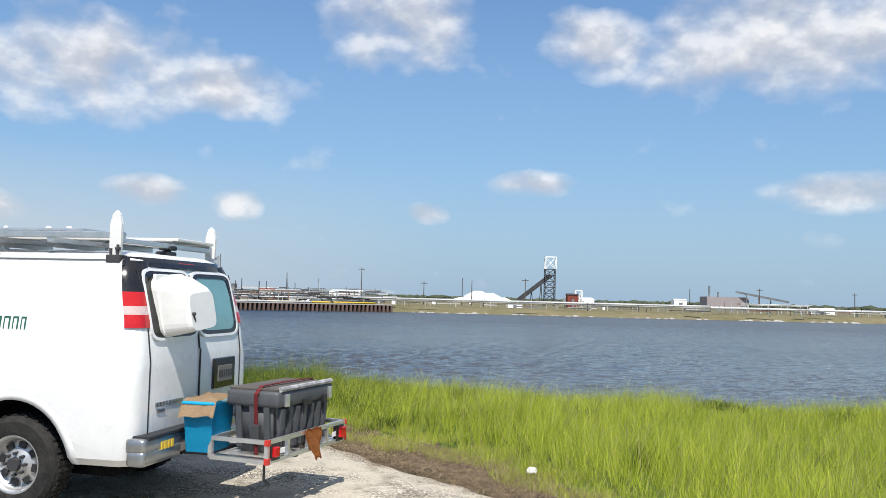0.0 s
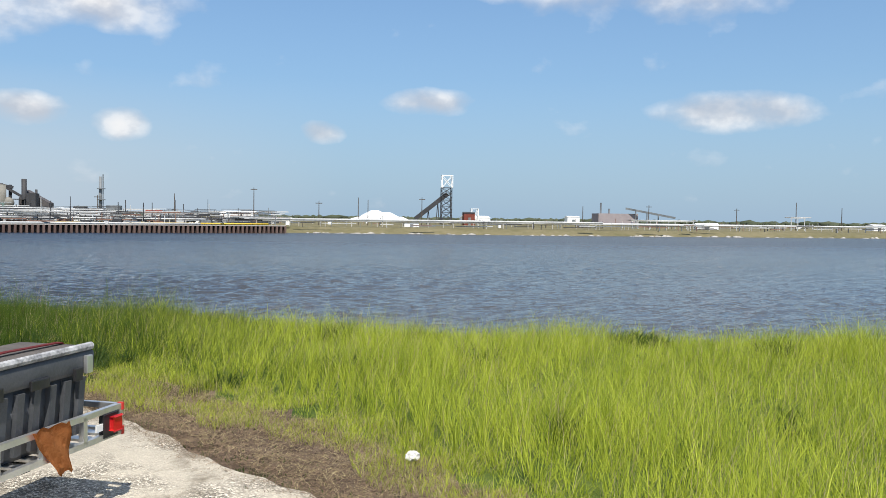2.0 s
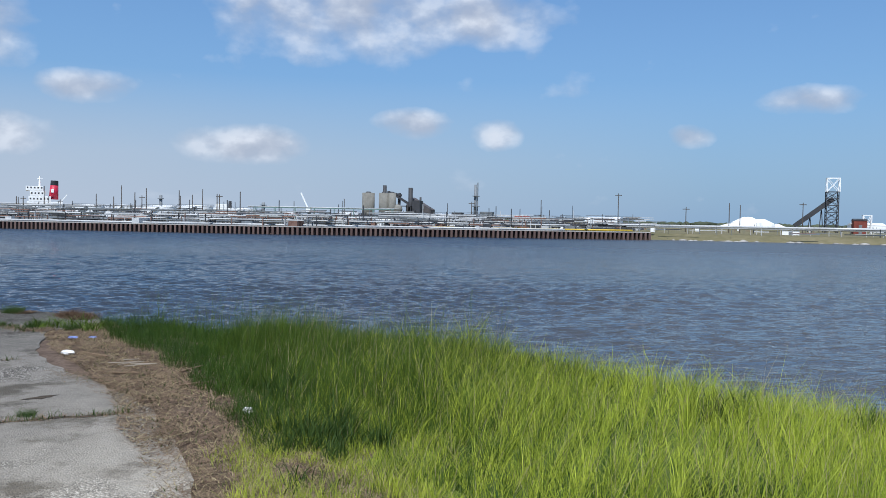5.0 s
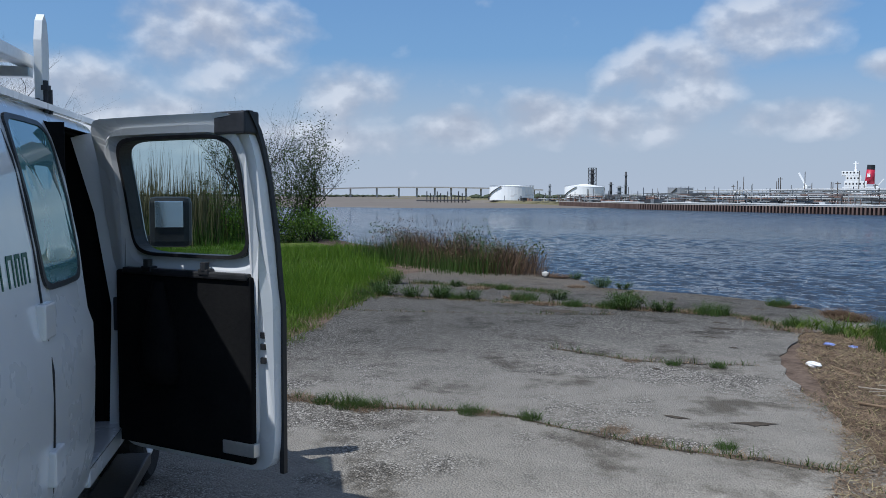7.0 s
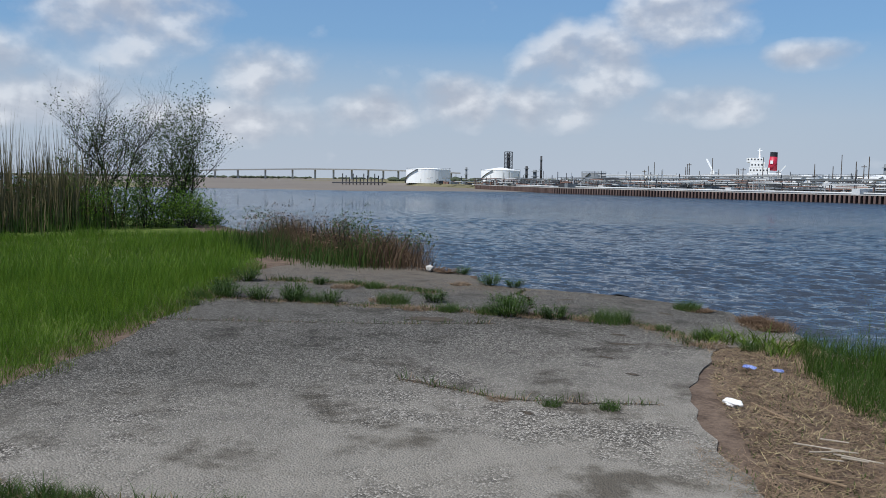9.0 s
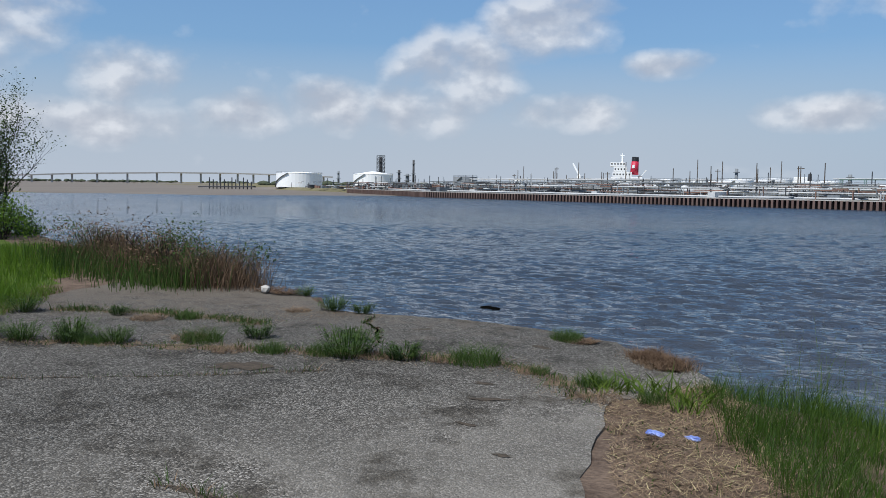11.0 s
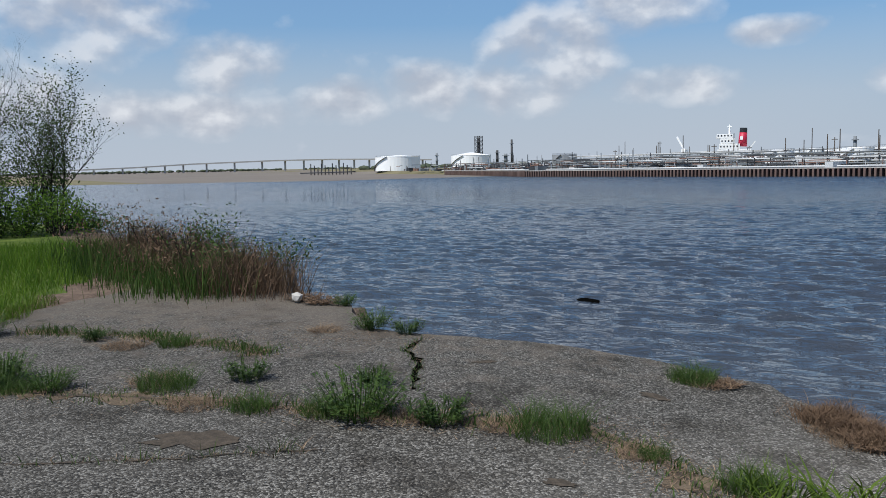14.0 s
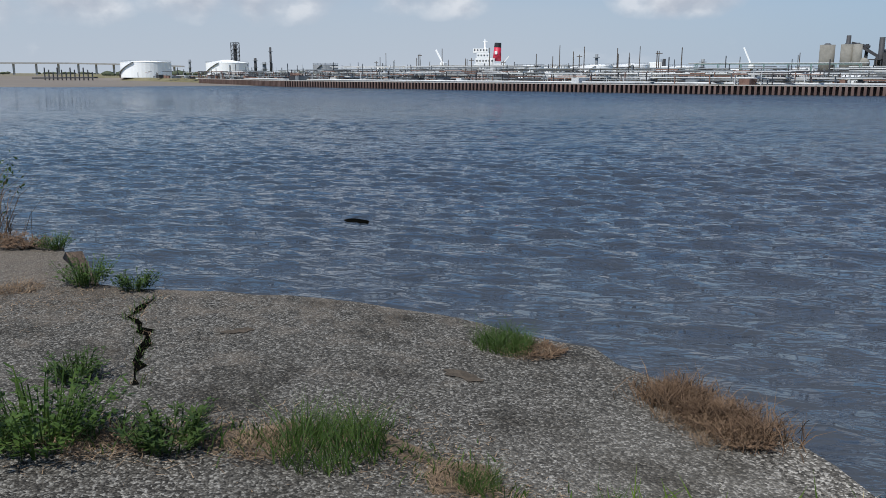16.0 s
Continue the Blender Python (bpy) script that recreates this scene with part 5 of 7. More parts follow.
blades("bank_grass", scatter(175000, -4.1, 8, sun_tinted, 1), (0.20, 0.74), 0.0023, SUNGRASS, "tall yellow-green grass on the bank, coloured as sunlit", "grass", 2, 0.8, grow=rise, tuft=0.20)
blades("bank_grass_beyond", scatter(50000, 7, 17, bank, 63), (0.22, 0.72), 0.0042, SUNGRASS, "tall yellow-green grass on the bank, coloured as sunlit", "grass", 64, 0.8, grow=rise, tuft=0.24, simple=True)
blades("bank_grass_shade", scatter(72000, -6.0, -0.5, shade_tinted, 81), (0.18, 0.60), 0.0021, GRASS, "tall green grass on the bank, coloured as shaded", "grass", 82, 0.75, grow=rise, tuft=0.20)
blades("bank_grass_far", scatter(14000, 16, 45, bank, 61), (0.35, 0.7), 0.014, SUNGRASS, "tall bright green grass on the bank", "grass", 62, simple=True)
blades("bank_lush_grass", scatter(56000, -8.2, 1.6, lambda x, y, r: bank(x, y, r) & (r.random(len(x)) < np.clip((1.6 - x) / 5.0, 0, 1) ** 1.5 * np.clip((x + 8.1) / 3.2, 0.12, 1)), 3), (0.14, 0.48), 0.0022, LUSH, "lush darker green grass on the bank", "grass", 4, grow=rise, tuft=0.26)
blades("bank_tip_grass", scatter(11000, -8.2, -4.6, bank, 85), (0.12, 0.50), 0.0020, LUSH, "short mixed grass near the tip of the bank", "grass", 86, 0.7)
blades("weed_patches", scatter(16000, -6, 12, lambda x, y, r: bank(x, y, r) & clumps(x, y), 87), (0.12, 0.40), 0.005, WEED, "darker weeds among the tall grass", "weeds", 88, 0.8)
blades("seed_stalks", scatter(24000, -6.0, 15, bank, 5), (0.45, 0.84), 0.0014, SEED, "pale dry seed stalks above the grass", "grass", 6, 0.5, wind=(0.3, 0.05), grow=rise)
blades("tip_stalks", scatter(2600, -8.0, -2.0, lambda x, y, r: bank(x, y, r) & (y > edge_y(x) + 0.5), 95), (0.65, 1.15), 0.0013, GRASS, "tall thin grass stalks standing over the bank", "grass", 96, 0.3)
blades("fringe_straw", scatter(16000, -8.2, 4.0, lambda x, y, r: fringe(x, y, r) & (r.random(len(x)) < np.clip((x + 3.6) / 3.5, 0.05, 1)), 91, 0, 18), (0.04, 0.20), 0.0016, SEED, "pale dead grass along the foot of the bank", "straw", 92, 1.3)
blades("fringe_grass", scatter(22000, -3.0, 4.0, fringe, 93, 0, 18), (0.05, 0.24), 0.0020, SUNGRASS, "short bright grass creeping over the dirt", "grass", 94, 0.9)
blades("fringe_lush_grass", scatter(17000, -8.3, -2.6, lambda x, y, r: fringe(x, y, r) & (y > edge_y(x) - 0.2), 97, 10, 18.2), (0.06, 0.30), 0.0022, LUSH, "short dark green grass at the foot of the bank", "grass", 98, 0.9)
blades("dry_grass_mat", scatter(20000, -3.2, 3.0, lambda x, y, r: (y > edge_y(x) - 1.0) & (y < edge_y(x) + 0.6), 99, 2, 13), (0.008, 0.03), 0.0018, SEED, "pale flattened dry grass on the dirt", "straw", 100, 5.0, None, (0.0, 0.0), -0.014, simple=True)


def field_edge(y):
    line = [(-9, -7.5), (4, -7.7), (8, -7.95), (8.85, -8.1), (9.6, -8.6), (10.3, -9.6), (11, -10.7), (11.6, -11.7), (12.3, -13.0), (13.3, -14.9), (14.25, -17.0), (15.4, -20.3), (16.2, -23.5)]
    return np.interp(y, [p[0] for p in line], [p[1] for p in line])


def field(x, y, rnd):
    d = field_edge(y) - x + ripple(x, y)
    return (d > 0) & (y < 16.3) & (rnd.random(len(x)) < np.clip(0.7 + d * 1.5, 0, 1))


def turf():
    """Matted green turf under the standing grass."""
    ob = bpy.data.objects["ground"]
    ob.data.materials.append(mat("matted_turf", (0.030, 0.058, 0.010), (0.115, 0.150, 0.032), 1.6, 0.95, 0.6, fine=26.0))
    n = len(ob.data.polygons)
    c, idx = np.empty(n * 3), np.empty(n, np.int32)
    ob.data.polygons.foreach_get("center", c)
    ob.data.polygons.foreach_get("material_index", idx)
    x, y = c[0::3], c[1::3]
    bank_turf = (x > -6.5) & (x < 60) & (y > edge_y(x) + 0.7 + ripple(x, y)) & (y < along(CREST, x) + 2.0)
    field_turf = (x < field_edge(y) - 0.5) & (x > -60) & (y < 15.5)
    idx[(bank_turf | field_turf) & (np.abs(x) < 60) & (y > -60)] = 3
    ob.data.polygons.foreach_set("material_index", idx)


turf()


def field_rise(x, y):
    d = field_edge(y) - x + ripple(x, y)
    return np.clip(0.4 + 0.5 * d, 0.4, 1.0) * (0.85 + 0.25 * np.sin(0.8 * x + 1.5 * np.sin(0.6 * y)) * np.sin(0.7 * y + 0.4 * x))


def field_fringe(x, y, rnd):
    d = field_edge(y) - x + ripple(x, y)
    return (d > -0.3) & (d < 0.7)


blades("field_grass", scatter(120000, -17.5, -7.6, field, 7, 2, 16.3), (0.16, 0.46), 0.0036, FIELD, "lush green grass field beside the lot", "grass", 8, 0.6, grow=field_rise, simple=True)
blades("field_grass_beyond", scatter(52000, -27, -16.5, field, 71, -2, 16.3), (0.18, 0.50), 0.0075, FIELD, "lush green grass towards the reeds", "grass", 72, 0.6, grow=field_rise, simple=True)
blades("field_grass_light", scatter(50000, -27, -7.6, field, 9, -2, 15.6), (0.18, 0.52), 0.0045, GRASS, "lighter yellow-green grass in the field", "grass", 10, 0.6, grow=field_rise, simple=True)
blades("field_fringe", scatter(2600, -18, -7.6, field_fringe, 73, 2, 15), (0.04, 0.20), 0.0028, STRAW, "dry brown grass along the edge of the lot", "straw", 74, 1.1, 0.0)
blades("field_fringe_grass", scatter(9000, -18, -7.6, field_fringe, 75, 2, 15), (0.05, 0.24), 0.003, GRASS, "short green grass along the edge of the lot", "grass", 76, 0.9, 0.0)


def strip(x, y, rnd):
    d = y - edge_y(x)
    return (d > -1.3) & (d < np.where(x < -4, 0.1, 0.5)) & (rnd.random(len(x)) < 0.6) & (x < 2.2) & ((x > -8.45) | (y < 16.4))


blades("dead_straw", scatter(52000, -8.6, 2.4, strip, 11, 5, 18), (0.010, 0.040), 0.0042, STRAW, "dead straw and dry weeds on bare dirt", "straw", 12, 7.0, None, (0.0, 0.0), -0.012, simple=True)
blades("pale_straw", scatter(8000, -8.6, 2.4, strip, 17, 5, 18), (0.012, 0.042), 0.0032, SEED, "pale broken straw strewn over the dirt", "straw", 18, 6.0, None, (0.0, 0.0), -0.018, simple=True)
blades("leaf_litter", scatter(14000, -8.6, 2.4, strip, 15, 5, 18), (0.006, 0.02), 0.006, JOINTDIRT, "dark rotted leaves and bark on the dirt", "litter", 16, 2.5, None, (0.0, 0.0), -0.010, simple=True)
blades("slab_edge_straw", around(9000, 207, PAVE_EDGE[3:14], 0.10), (0.006, 0.03), 0.0026, STRAW, "dead straw washed over the slab's edge", "straw", 208, 5.0, 0.0, (0.0, 0.0), -0.006, simple=True)
blades("slab_edge_weeds", around(2600, 209, PAVE_EDGE[3:14], 0.09), (0.02, 0.09), 0.003, WEED, "small weeds along the slab's edge", "weeds", 210, 1.0, -0.02)
blades("verge_weeds", scatter(6000, -9.0, 2.4, strip, 13, 5, 18), (0.02, 0.08), 0.006, WEED, "short weeds on the dirt verge", "weeds", 14, 0.8)


def tuft_mesh(name, seed, n, r, h, width, lean, material):
    rnd = np.random.default_rng(seed)
    a, d = rnd.uniform(0, 2 * np.pi, n), r * np.sqrt(rnd.random(n)) * 0.55
    xy = np.stack([np.cos(a) * d, np.sin(a) * d], 1)
    ob = blades(name, xy, (h * 0.35, h), width, material, "", "", seed + 1, lean, 0.02, (0.0, 0.0))
    return ob


def weed_mesh(seed, n, r, h):
    """A leafy weed: thin stems with small leaves along them, as one mesh."""
    rnd = np.random.default_rng(seed)
    V, Q = [], []
    k = 0
    for s in range(n):
        a, d = rnd.uniform(0, 6.28), r * 0.5 * math.sqrt(rnd.random())
        p = np.array([math.cos(a) * d, math.sin(a) * d, 0.0])
        tip = p + np.array([math.cos(a) * r * 0.6 * rnd.random(), math.sin(a) * r * 0.6 * rnd.random(), h * rnd.uniform(0.4, 1.0)])
        side = np.array([-math.sin(a), math.cos(a), 0]) * 0.003
        V += [p - side, p + side, tip + side, tip - side]
        Q.append((k, k + 1, k + 2, k + 3))
        k += 4
        for j in range(9):
            q = p + (tip - p) * rnd.uniform(0.15, 1.0)
            b = rnd.uniform(0, 6.28)
            L, w = rnd.uniform(0.02, 0.06), rnd.uniform(0.005, 0.012)
            dr = np.array([math.cos(b), math.sin(b), rnd.uniform(0.0, 0.9)])
            sd = np.array([-math.sin(b), math.cos(b), 0]) * w
            V += [q, q + dr * L * 0.5 + sd, q + dr * L, q + dr * L * 0.5 - sd]
            Q.append((k, k + 1, k + 2, k + 3))
            k += 4
    return np.array(V), np.array(Q)


def weed(name, seed, n, r, h, material, label):
    V, Q = weed_mesh(seed, n, r, h)
    return big(name, V, Q, np.zeros((0, 3), int), material, label, "weed", "")


TUFTS = [tagged(tuft_mesh("grass_tuft", 30 + k, n, r, h, 0.0024, ln, m), lab, "grass tuft", "weeds in the joints")
         for k, (n, r, h, ln, m, lab) in enumerate(((620, 0.46, 0.36, 1.1, WEED, "dark green grass tuft growing in a joint"), (400, 0.30, 0.26, 1.2, WEED, "small green grass tuft growing in a joint"), (420, 0.36, 0.22, 1.6, STRAW, "dry straw-coloured tuft on the slab")))]
for t_ in TUFTS:
    del t_["kind"]
WEEDS = [tagged(weed("leafy_weed", 40 + k, n, r, h, m, lab), "", "", "weeds in the joints") for k, (n, r, h, m, lab) in enumerate(((120, 0.38, 0.36, WEED, "leafy green weed in a pavement joint"), (70, 0.26, 0.24, LEAF, "small leafy weed in a pavement joint"), (120, 0.42, 0.24, RUSTDRY, "russet dried weed on the slab edge")))]
BROAD = tagged(tuft_mesh("coarse_grass", 51, 60, 0.36, 0.36, 0.0075, 1.5, GRASS), "coarse broad-leaved green grass clump at the slab's edge", "grass tuft", "weeds in the joints")
del BROAD["kind"]
SPOTS = [  # template, x, y, size
    (3, -13.9, 13.1, 0.9), (3, -13.55, 13.45, 0.8), (4, -13.2, 13.8, 1.0), (3, -12.9, 14.2, 0.7), (0, -13.0, 14.0, 0.7), (1, -7.6, 10.0, 0.8), (1, -6.85, 10.75, 0.7), (1, -6.1, 11.75, 0.6), (2, -5.3, 12.2, 0.6), (2, -7.3, 10.3, 0.8),
    (3, -11.08, 15.85, 1.15), (0, -11.25, 15.7, 0.8), (4, -10.68, 16.22, 1.1), (0, -10.17, 16.67, 1.15), (2, -10.4, 16.5, 0.9), (2, -10.9, 16.0, 1.0), (1, -11.6, 15.3, 1.0), (2, -11.9, 15.0, 1.1), (4, -11.75, 16.25, 0.9), (0, -12.5, 14.94, 1.0), (2, -12.7, 14.9, 1.2),
    (4, -12.4, 15.5, 1.0), (3, -13.4, 13.9, 0.9), (4, -14.2, 13.1, 1.0), (2, -14.2, 14.9, 1.2), (1, -14.0, 15.3, 1.0), (4, -14.7, 14.7, 0.8), (0, -10.6, 18.24, 0.8), (1, -10.5, 18.2, 0.9), (2, -10.4, 18.25, 0.9), (5, -10.35, 18.3, 0.5),
    (5, -9.45, 18.2, 0.55), (5, -9.2, 18.1, 0.6), (5, -9.0, 18.0, 0.5), (2, -9.3, 18.05, 0.9), (2, -9.1, 17.95, 0.8), (1, -8.95, 16.95, 1.0), (6, -8.75, 16.95, 1.0), (6, -8.9, 17.0, 0.8), (6, -8.5, 17.15, 1.2), (1, -8.3, 16.95, 0.9), (6, -8.2, 17.2, 1.2), (6, -8.0, 17.0, 0.9), (2, -8.6, 16.7, 1.0), (2, -9.6, 16.85, 0.8), (1, -9.52, 16.88, 0.6),
    (3, -13.73, 17.13, 0.8), (4, -13.3, 17.3, 0.9), (5, -15.5, 17.3, 0.9), (5, -15.9, 17.2, 0.9), (3, -15.2, 17.45, 0.6), (2, -13.9, 16.7, 1.0), (1, -7.4, 13.97, 0.5), (1, -7.15, 14.3, 0.55), (2, -7.7, 13.7, 0.5), (1, -6.4, 11.4, 0.7), (2, -6.35, 11.5, 0.6), (1, -6.9, 10.6, 0.9), (2, -6.8, 10.7, 0.8), (1, -7.1, 10.45, 0.6),
    (2, -5.6, 12.15, 0.6), (1, -5.0, 12.6, 0.5), (1, -7.98, 9.7, 0.9), (2, -8.1, 9.6, 0.8), (0, -13.9, 12.75, 0.9), (3, -15.6, 13.8, 0.9), (4, -15.0, 13.3, 0.9), (1, -13.3, 12.5, 0.8)]
for k, (ti, x, y, s) in enumerate(SPOTS):
    src = (TUFTS + WEEDS + [BROAD])[ti]
    m = Matrix.Translation((x, y, 0.0)) @ Matrix.Rotation(k * 1.7, 4, "Z") @ Matrix.Diagonal((s * 0.85, s * 0.85, s * (0.34 if ti in (2, 5) else 0.66), 1))
    copy = src.copy()
    scene.collection.objects.link(copy)
    copy.matrix_world = m
for src in TUFTS + WEEDS + [BROAD]:
    bpy.data.objects.remove(src)


def tree_parts(seed, height, spread, levels, leaves, leaf_size):
    """Trunk and limbs as tapered tubes, and small leaves near the twig ends."""
    rnd = random.Random(seed)
    V, Q, LV, LQ = [], [], [], []

    def tube(a, b, r0, r1, n=5):
        d = (b - a).normalized()
        s = d.orthogonal().normalized()
        t = d.cross(s)
        k = len(V)
        for p, r in ((a, r0), (b, r1)):
            for j in range(n):
                ang = 2 * math.pi * j / n
                V.append(p + (s * math.cos(ang) + t * math.sin(ang)) * r)
        for j in range(n):
            Q.append((k + j, k + (j + 1) % n, k + n + (j + 1) % n, k + n + j))

    def leaf(p):
        d = Vector((rnd.uniform(-1, 1), rnd.uniform(-1, 1), rnd.uniform(-0.6, 0.8))).normalized()
        s = d.orthogonal().normalized() * leaf_size * 0.3
        k = len(LV)
        L = leaf_size * rnd.uniform(0.6, 1.3)
        LV.extend([p, p + d * L * 0.5 + s, p + d * L, p + d * L * 0.5 - s])
        LQ.append((k, k + 1, k + 2, k + 3))

    def grow(a, d, length, r, lv):
        p = a
        steps = 4 if lv < 2 else 3
        for i in range(steps):
            d = (d + Vector((rnd.uniform(-1, 1), rnd.uniform(-1, 1), rnd.uniform(-0.3, 0.5))) * 0.16).normalized()
            q = p + d * length / steps
            tube(p, q, r * (1 - 0.6 * i / steps), r * (1 - 0.6 * (i + 1) / steps), 5 if lv < 2 else 3)
            p = q
            if lv < levels and (i > 0 or lv > 0):
                for _ in range(2 if lv < 2 else rnd.choice((1, 2, 2))):
                    out = Vector((rnd.uniform(-1, 1), rnd.uniform(-1, 1), rnd.uniform(0.0, 0.9))).normalized()
                    grow(p, (d * 0.55 + out * spread).normalized(), length * rnd.uniform(0.42, 0.66), r * 0.42 * (1 - 0.4 * i / steps), lv + 1)
            if lv >= levels - 1:
                for _ in range(leaves if rnd.random() < (1.0 if levels < 4 else 0.24) else 0):
                    leaf(p + Vector((rnd.uniform(-1, 1), rnd.uniform(-1, 1), rnd.uniform(-1, 1))) * 0.12)

    for k in range(3):
        a = rnd.uniform(0, 6.28)
        grow(Vector((math.cos(a) * 0.12, math.sin(a) * 0.12, 0)), Vector((math.cos(a) * 0.35, math.sin(a) * 0.35, 1)).normalized(), height * rnd.uniform(0.55, 0.68), height * 0.011, 0)
    return V, Q, LV, LQ


def tree(name, x, y, height, seed, leaves, label, spread=0.8, leaf_size=0.075, levels=3):
    V, Q, LV, LQ = tree_parts(seed, height, spread, levels, leaves, leaf_size)
    ob = thing(name, Matrix.Translation((x, y, -0.05)), label, "tree", "waterside trees")
    raw("trunk", V, Q, BARK, parent=ob)
    if LQ:
        raw("crown", LV, LQ, LEAF, parent=ob)


tree("willow_tree", -31.4, 15.5, 3.9, 3, 1, "small waterside willow with thin spring leaves", 0.8, 0.07, 4)
tree("willow_tree", -31.6, 13.6, 3.9, 5, 0, "thin almost bare willow", 0.6, 0.05, 4)
tree("willow_tree", -31.2, 12.6, 3.4, 8, 1, "slim willow with sparse leaves", 0.45)
tree("willow_tree", -30.8, 14.8, 2.6, 9, 1, "low willow with sparse leaves", 0.7)
tree("bare_tree", -24.6, 5.9, 4.9, 12, 0, "bare grey branching tree behind the reeds", 0.85, 0.075, 4)
tree("bare_tree", -25.5, 4.4, 5.0, 14, 0, "bare grey branching tree behind the reeds", 0.8, 0.075, 4)
tree("bare_tree", -24.0, 3.0, 4.8, 16, 0, "bare grey branching tree behind the reeds", 0.8, 0.075, 4)
tree("willow_tree", -28.2, 7.4, 2.6, 18, 1, "leafy shrub tree among the reeds", 0.7)


def shrub(name, x, y, r, h, n, seed, material, label, leaf=0.09):
    """A shrub: crossing stems and many small leaves in uneven clumps."""
    rnd = np.random.default_rng(seed)
    centres = rnd.normal(0, 1, (9, 3)) * np.array([r * 0.5, r * 0.5, h * 0.22]) + np.array([0, 0, h * 0.5])
    c = centres[rnd.integers(0, 9, n)]
    p = c + rnd.normal(0, 1, (n, 3)) * np.array([r * 0.22, r * 0.22, h * 0.17])
    p[:, 2] = np.abs(p[:, 2])
    d = rnd.normal(0, 1, (n, 3))
    d[:, 2] = np.abs(d[:, 2]) * 1.1
    d /= np.linalg.norm(d, axis=1)[:, None]
    s = np.cross(d, rnd.normal(0, 1, (n, 3)))
    s /= np.linalg.norm(s, axis=1)[:, None]
    L = rnd.uniform(0.6, 1.4, (n, 1)) * leaf
    V = np.stack([p, p + d * L * 0.5 + s * L * 0.22, p + d * L, p + d * L * 0.5 - s * L * 0.22], 1).reshape(-1, 3)
    i = np.arange(n) * 4
    ob = thing(name, Matrix.Translation((x, y, -0.05)), label, "shrub", "bank shrubs")
    crown = big("crown", V, np.stack([i, i + 1, i + 2, i + 3], 1), np.zeros((0, 3), int), material, "", "", "")
    crown.parent = ob
    bm = bmesh.new()
    for k in range(14):
        a = rnd.uniform(0, 6.28)
        rod(bm, (math.cos(a) * 0.06, math.sin(a) * 0.06, 0), (math.cos(a) * r * 0.7 * rnd.random(), math.sin(a) * r * 0.7 * rnd.random(), h * rnd.uniform(0.5, 0.95)), 0.012, 0.004, 4, False)
    part("stem", bm, BARK, ob)


for k, (x, y, r, h) in enumerate(((-31, 13.3, 1.4, 1.6), (-31.5, 11.6, 1.5, 1.5), (-30.6, 14.9, 1.2, 1.1), (-29.6, 9.8, 1.5, 1.5), (-27.4, 7.2, 1.5, 1.7), (-25.2, 4.4, 1.8, 1.8), (-24.5, 2.4, 1.8, 1.9), (-32, 16, 1.2, 1.0))):
    shrub("shrub", x, y, r, h, 2600, 70 + k, WEED, "dense dark green waterside shrub")
for k, (x, y, r, h) in enumerate(((-30.4, 14.3, 1.1, 1.9), (-30.2, 12.9, 1.0, 1.5), (-29.8, 15.6, 0.9, 1.2))):
    shrub("leafy_shrub", x, y, r, h, 1500, 170 + k, FIELD, "fresh green leafy shrub under the willows", 0.07)
for k, (x, y, r, h, m) in enumerate(((-20.3, 16.3, 0.95, 0.95, RUSTDRY), (-19.2, 16.6, 0.9, 0.85, WEED), (-18.4, 16.5, 0.9, 0.8, RUSTDRY), (-17.6, 16.9, 0.75, 0.72, WEED), (-16.9, 16.9, 0.6, 0.6, RUSTDRY), (-21.4, 16.1, 0.9, 0.9, RUSTDRY), (-22.6, 16.2, 0.9, 0.8, WEED))):
    shrub("bank_shrub", x, y, r, h, 800 if m is RUSTDRY else 1500, 90 + k, m, "low shrub at the water's edge with dry russet stems" if m is RUSTDRY else "low green shrub at the water's edge", 0.05)


blades("reed_bed", around(9500, 15, [(-24.5, 1), (-25, 4), (-27.5, 7), (-30, 10), (-31.4, 12.2)], 0.7), (1.2, 2.35), 0.012, REED, "dense bed of dry reed canes", "reeds", 16, 0.12, None, (0.05, 0.02))
blades("tall_reeds", around(2300, 17, [(-26, 5.4), (-28, 7.6), (-30.5, 10.2), (-32, 12)], 0.9), (2.3, 3.8), 0.012, REED, "tall thin reed canes", "reeds", 18, 0.10, None, (0.08, 0.02))
blades("reed_leaves", around(14000, 19, [(-24.5, 1), (-25, 4), (-27.5, 7), (-30, 10), (-31.4, 12.2)], 0.9), (0.5, 1.7), 0.016, WEED, "green reed leaves at the foot of the bed", "reeds", 20, 0.3, simple=True)
blades("bank_stalks", around(8500, 21, [(-23, 16.2), (-20.5, 16.3), (-18, 16.7), (-16.6, 17.0)], 0.35), (0.35, 0.95), 0.0040, RUSTDRY, "dry russet stalks on the bank", "weeds", 22, 0.8)
blades("bank_tall_grass", around(3000, 23, [(-23, 15.6), (-20.5, 15.6), (-18, 16.1), (-16.9, 16.2)], 0.35), (0.3, 0.8), 0.006, WEED, "green grass at the foot of the bank shrubs", "grass", 24, 0.4)


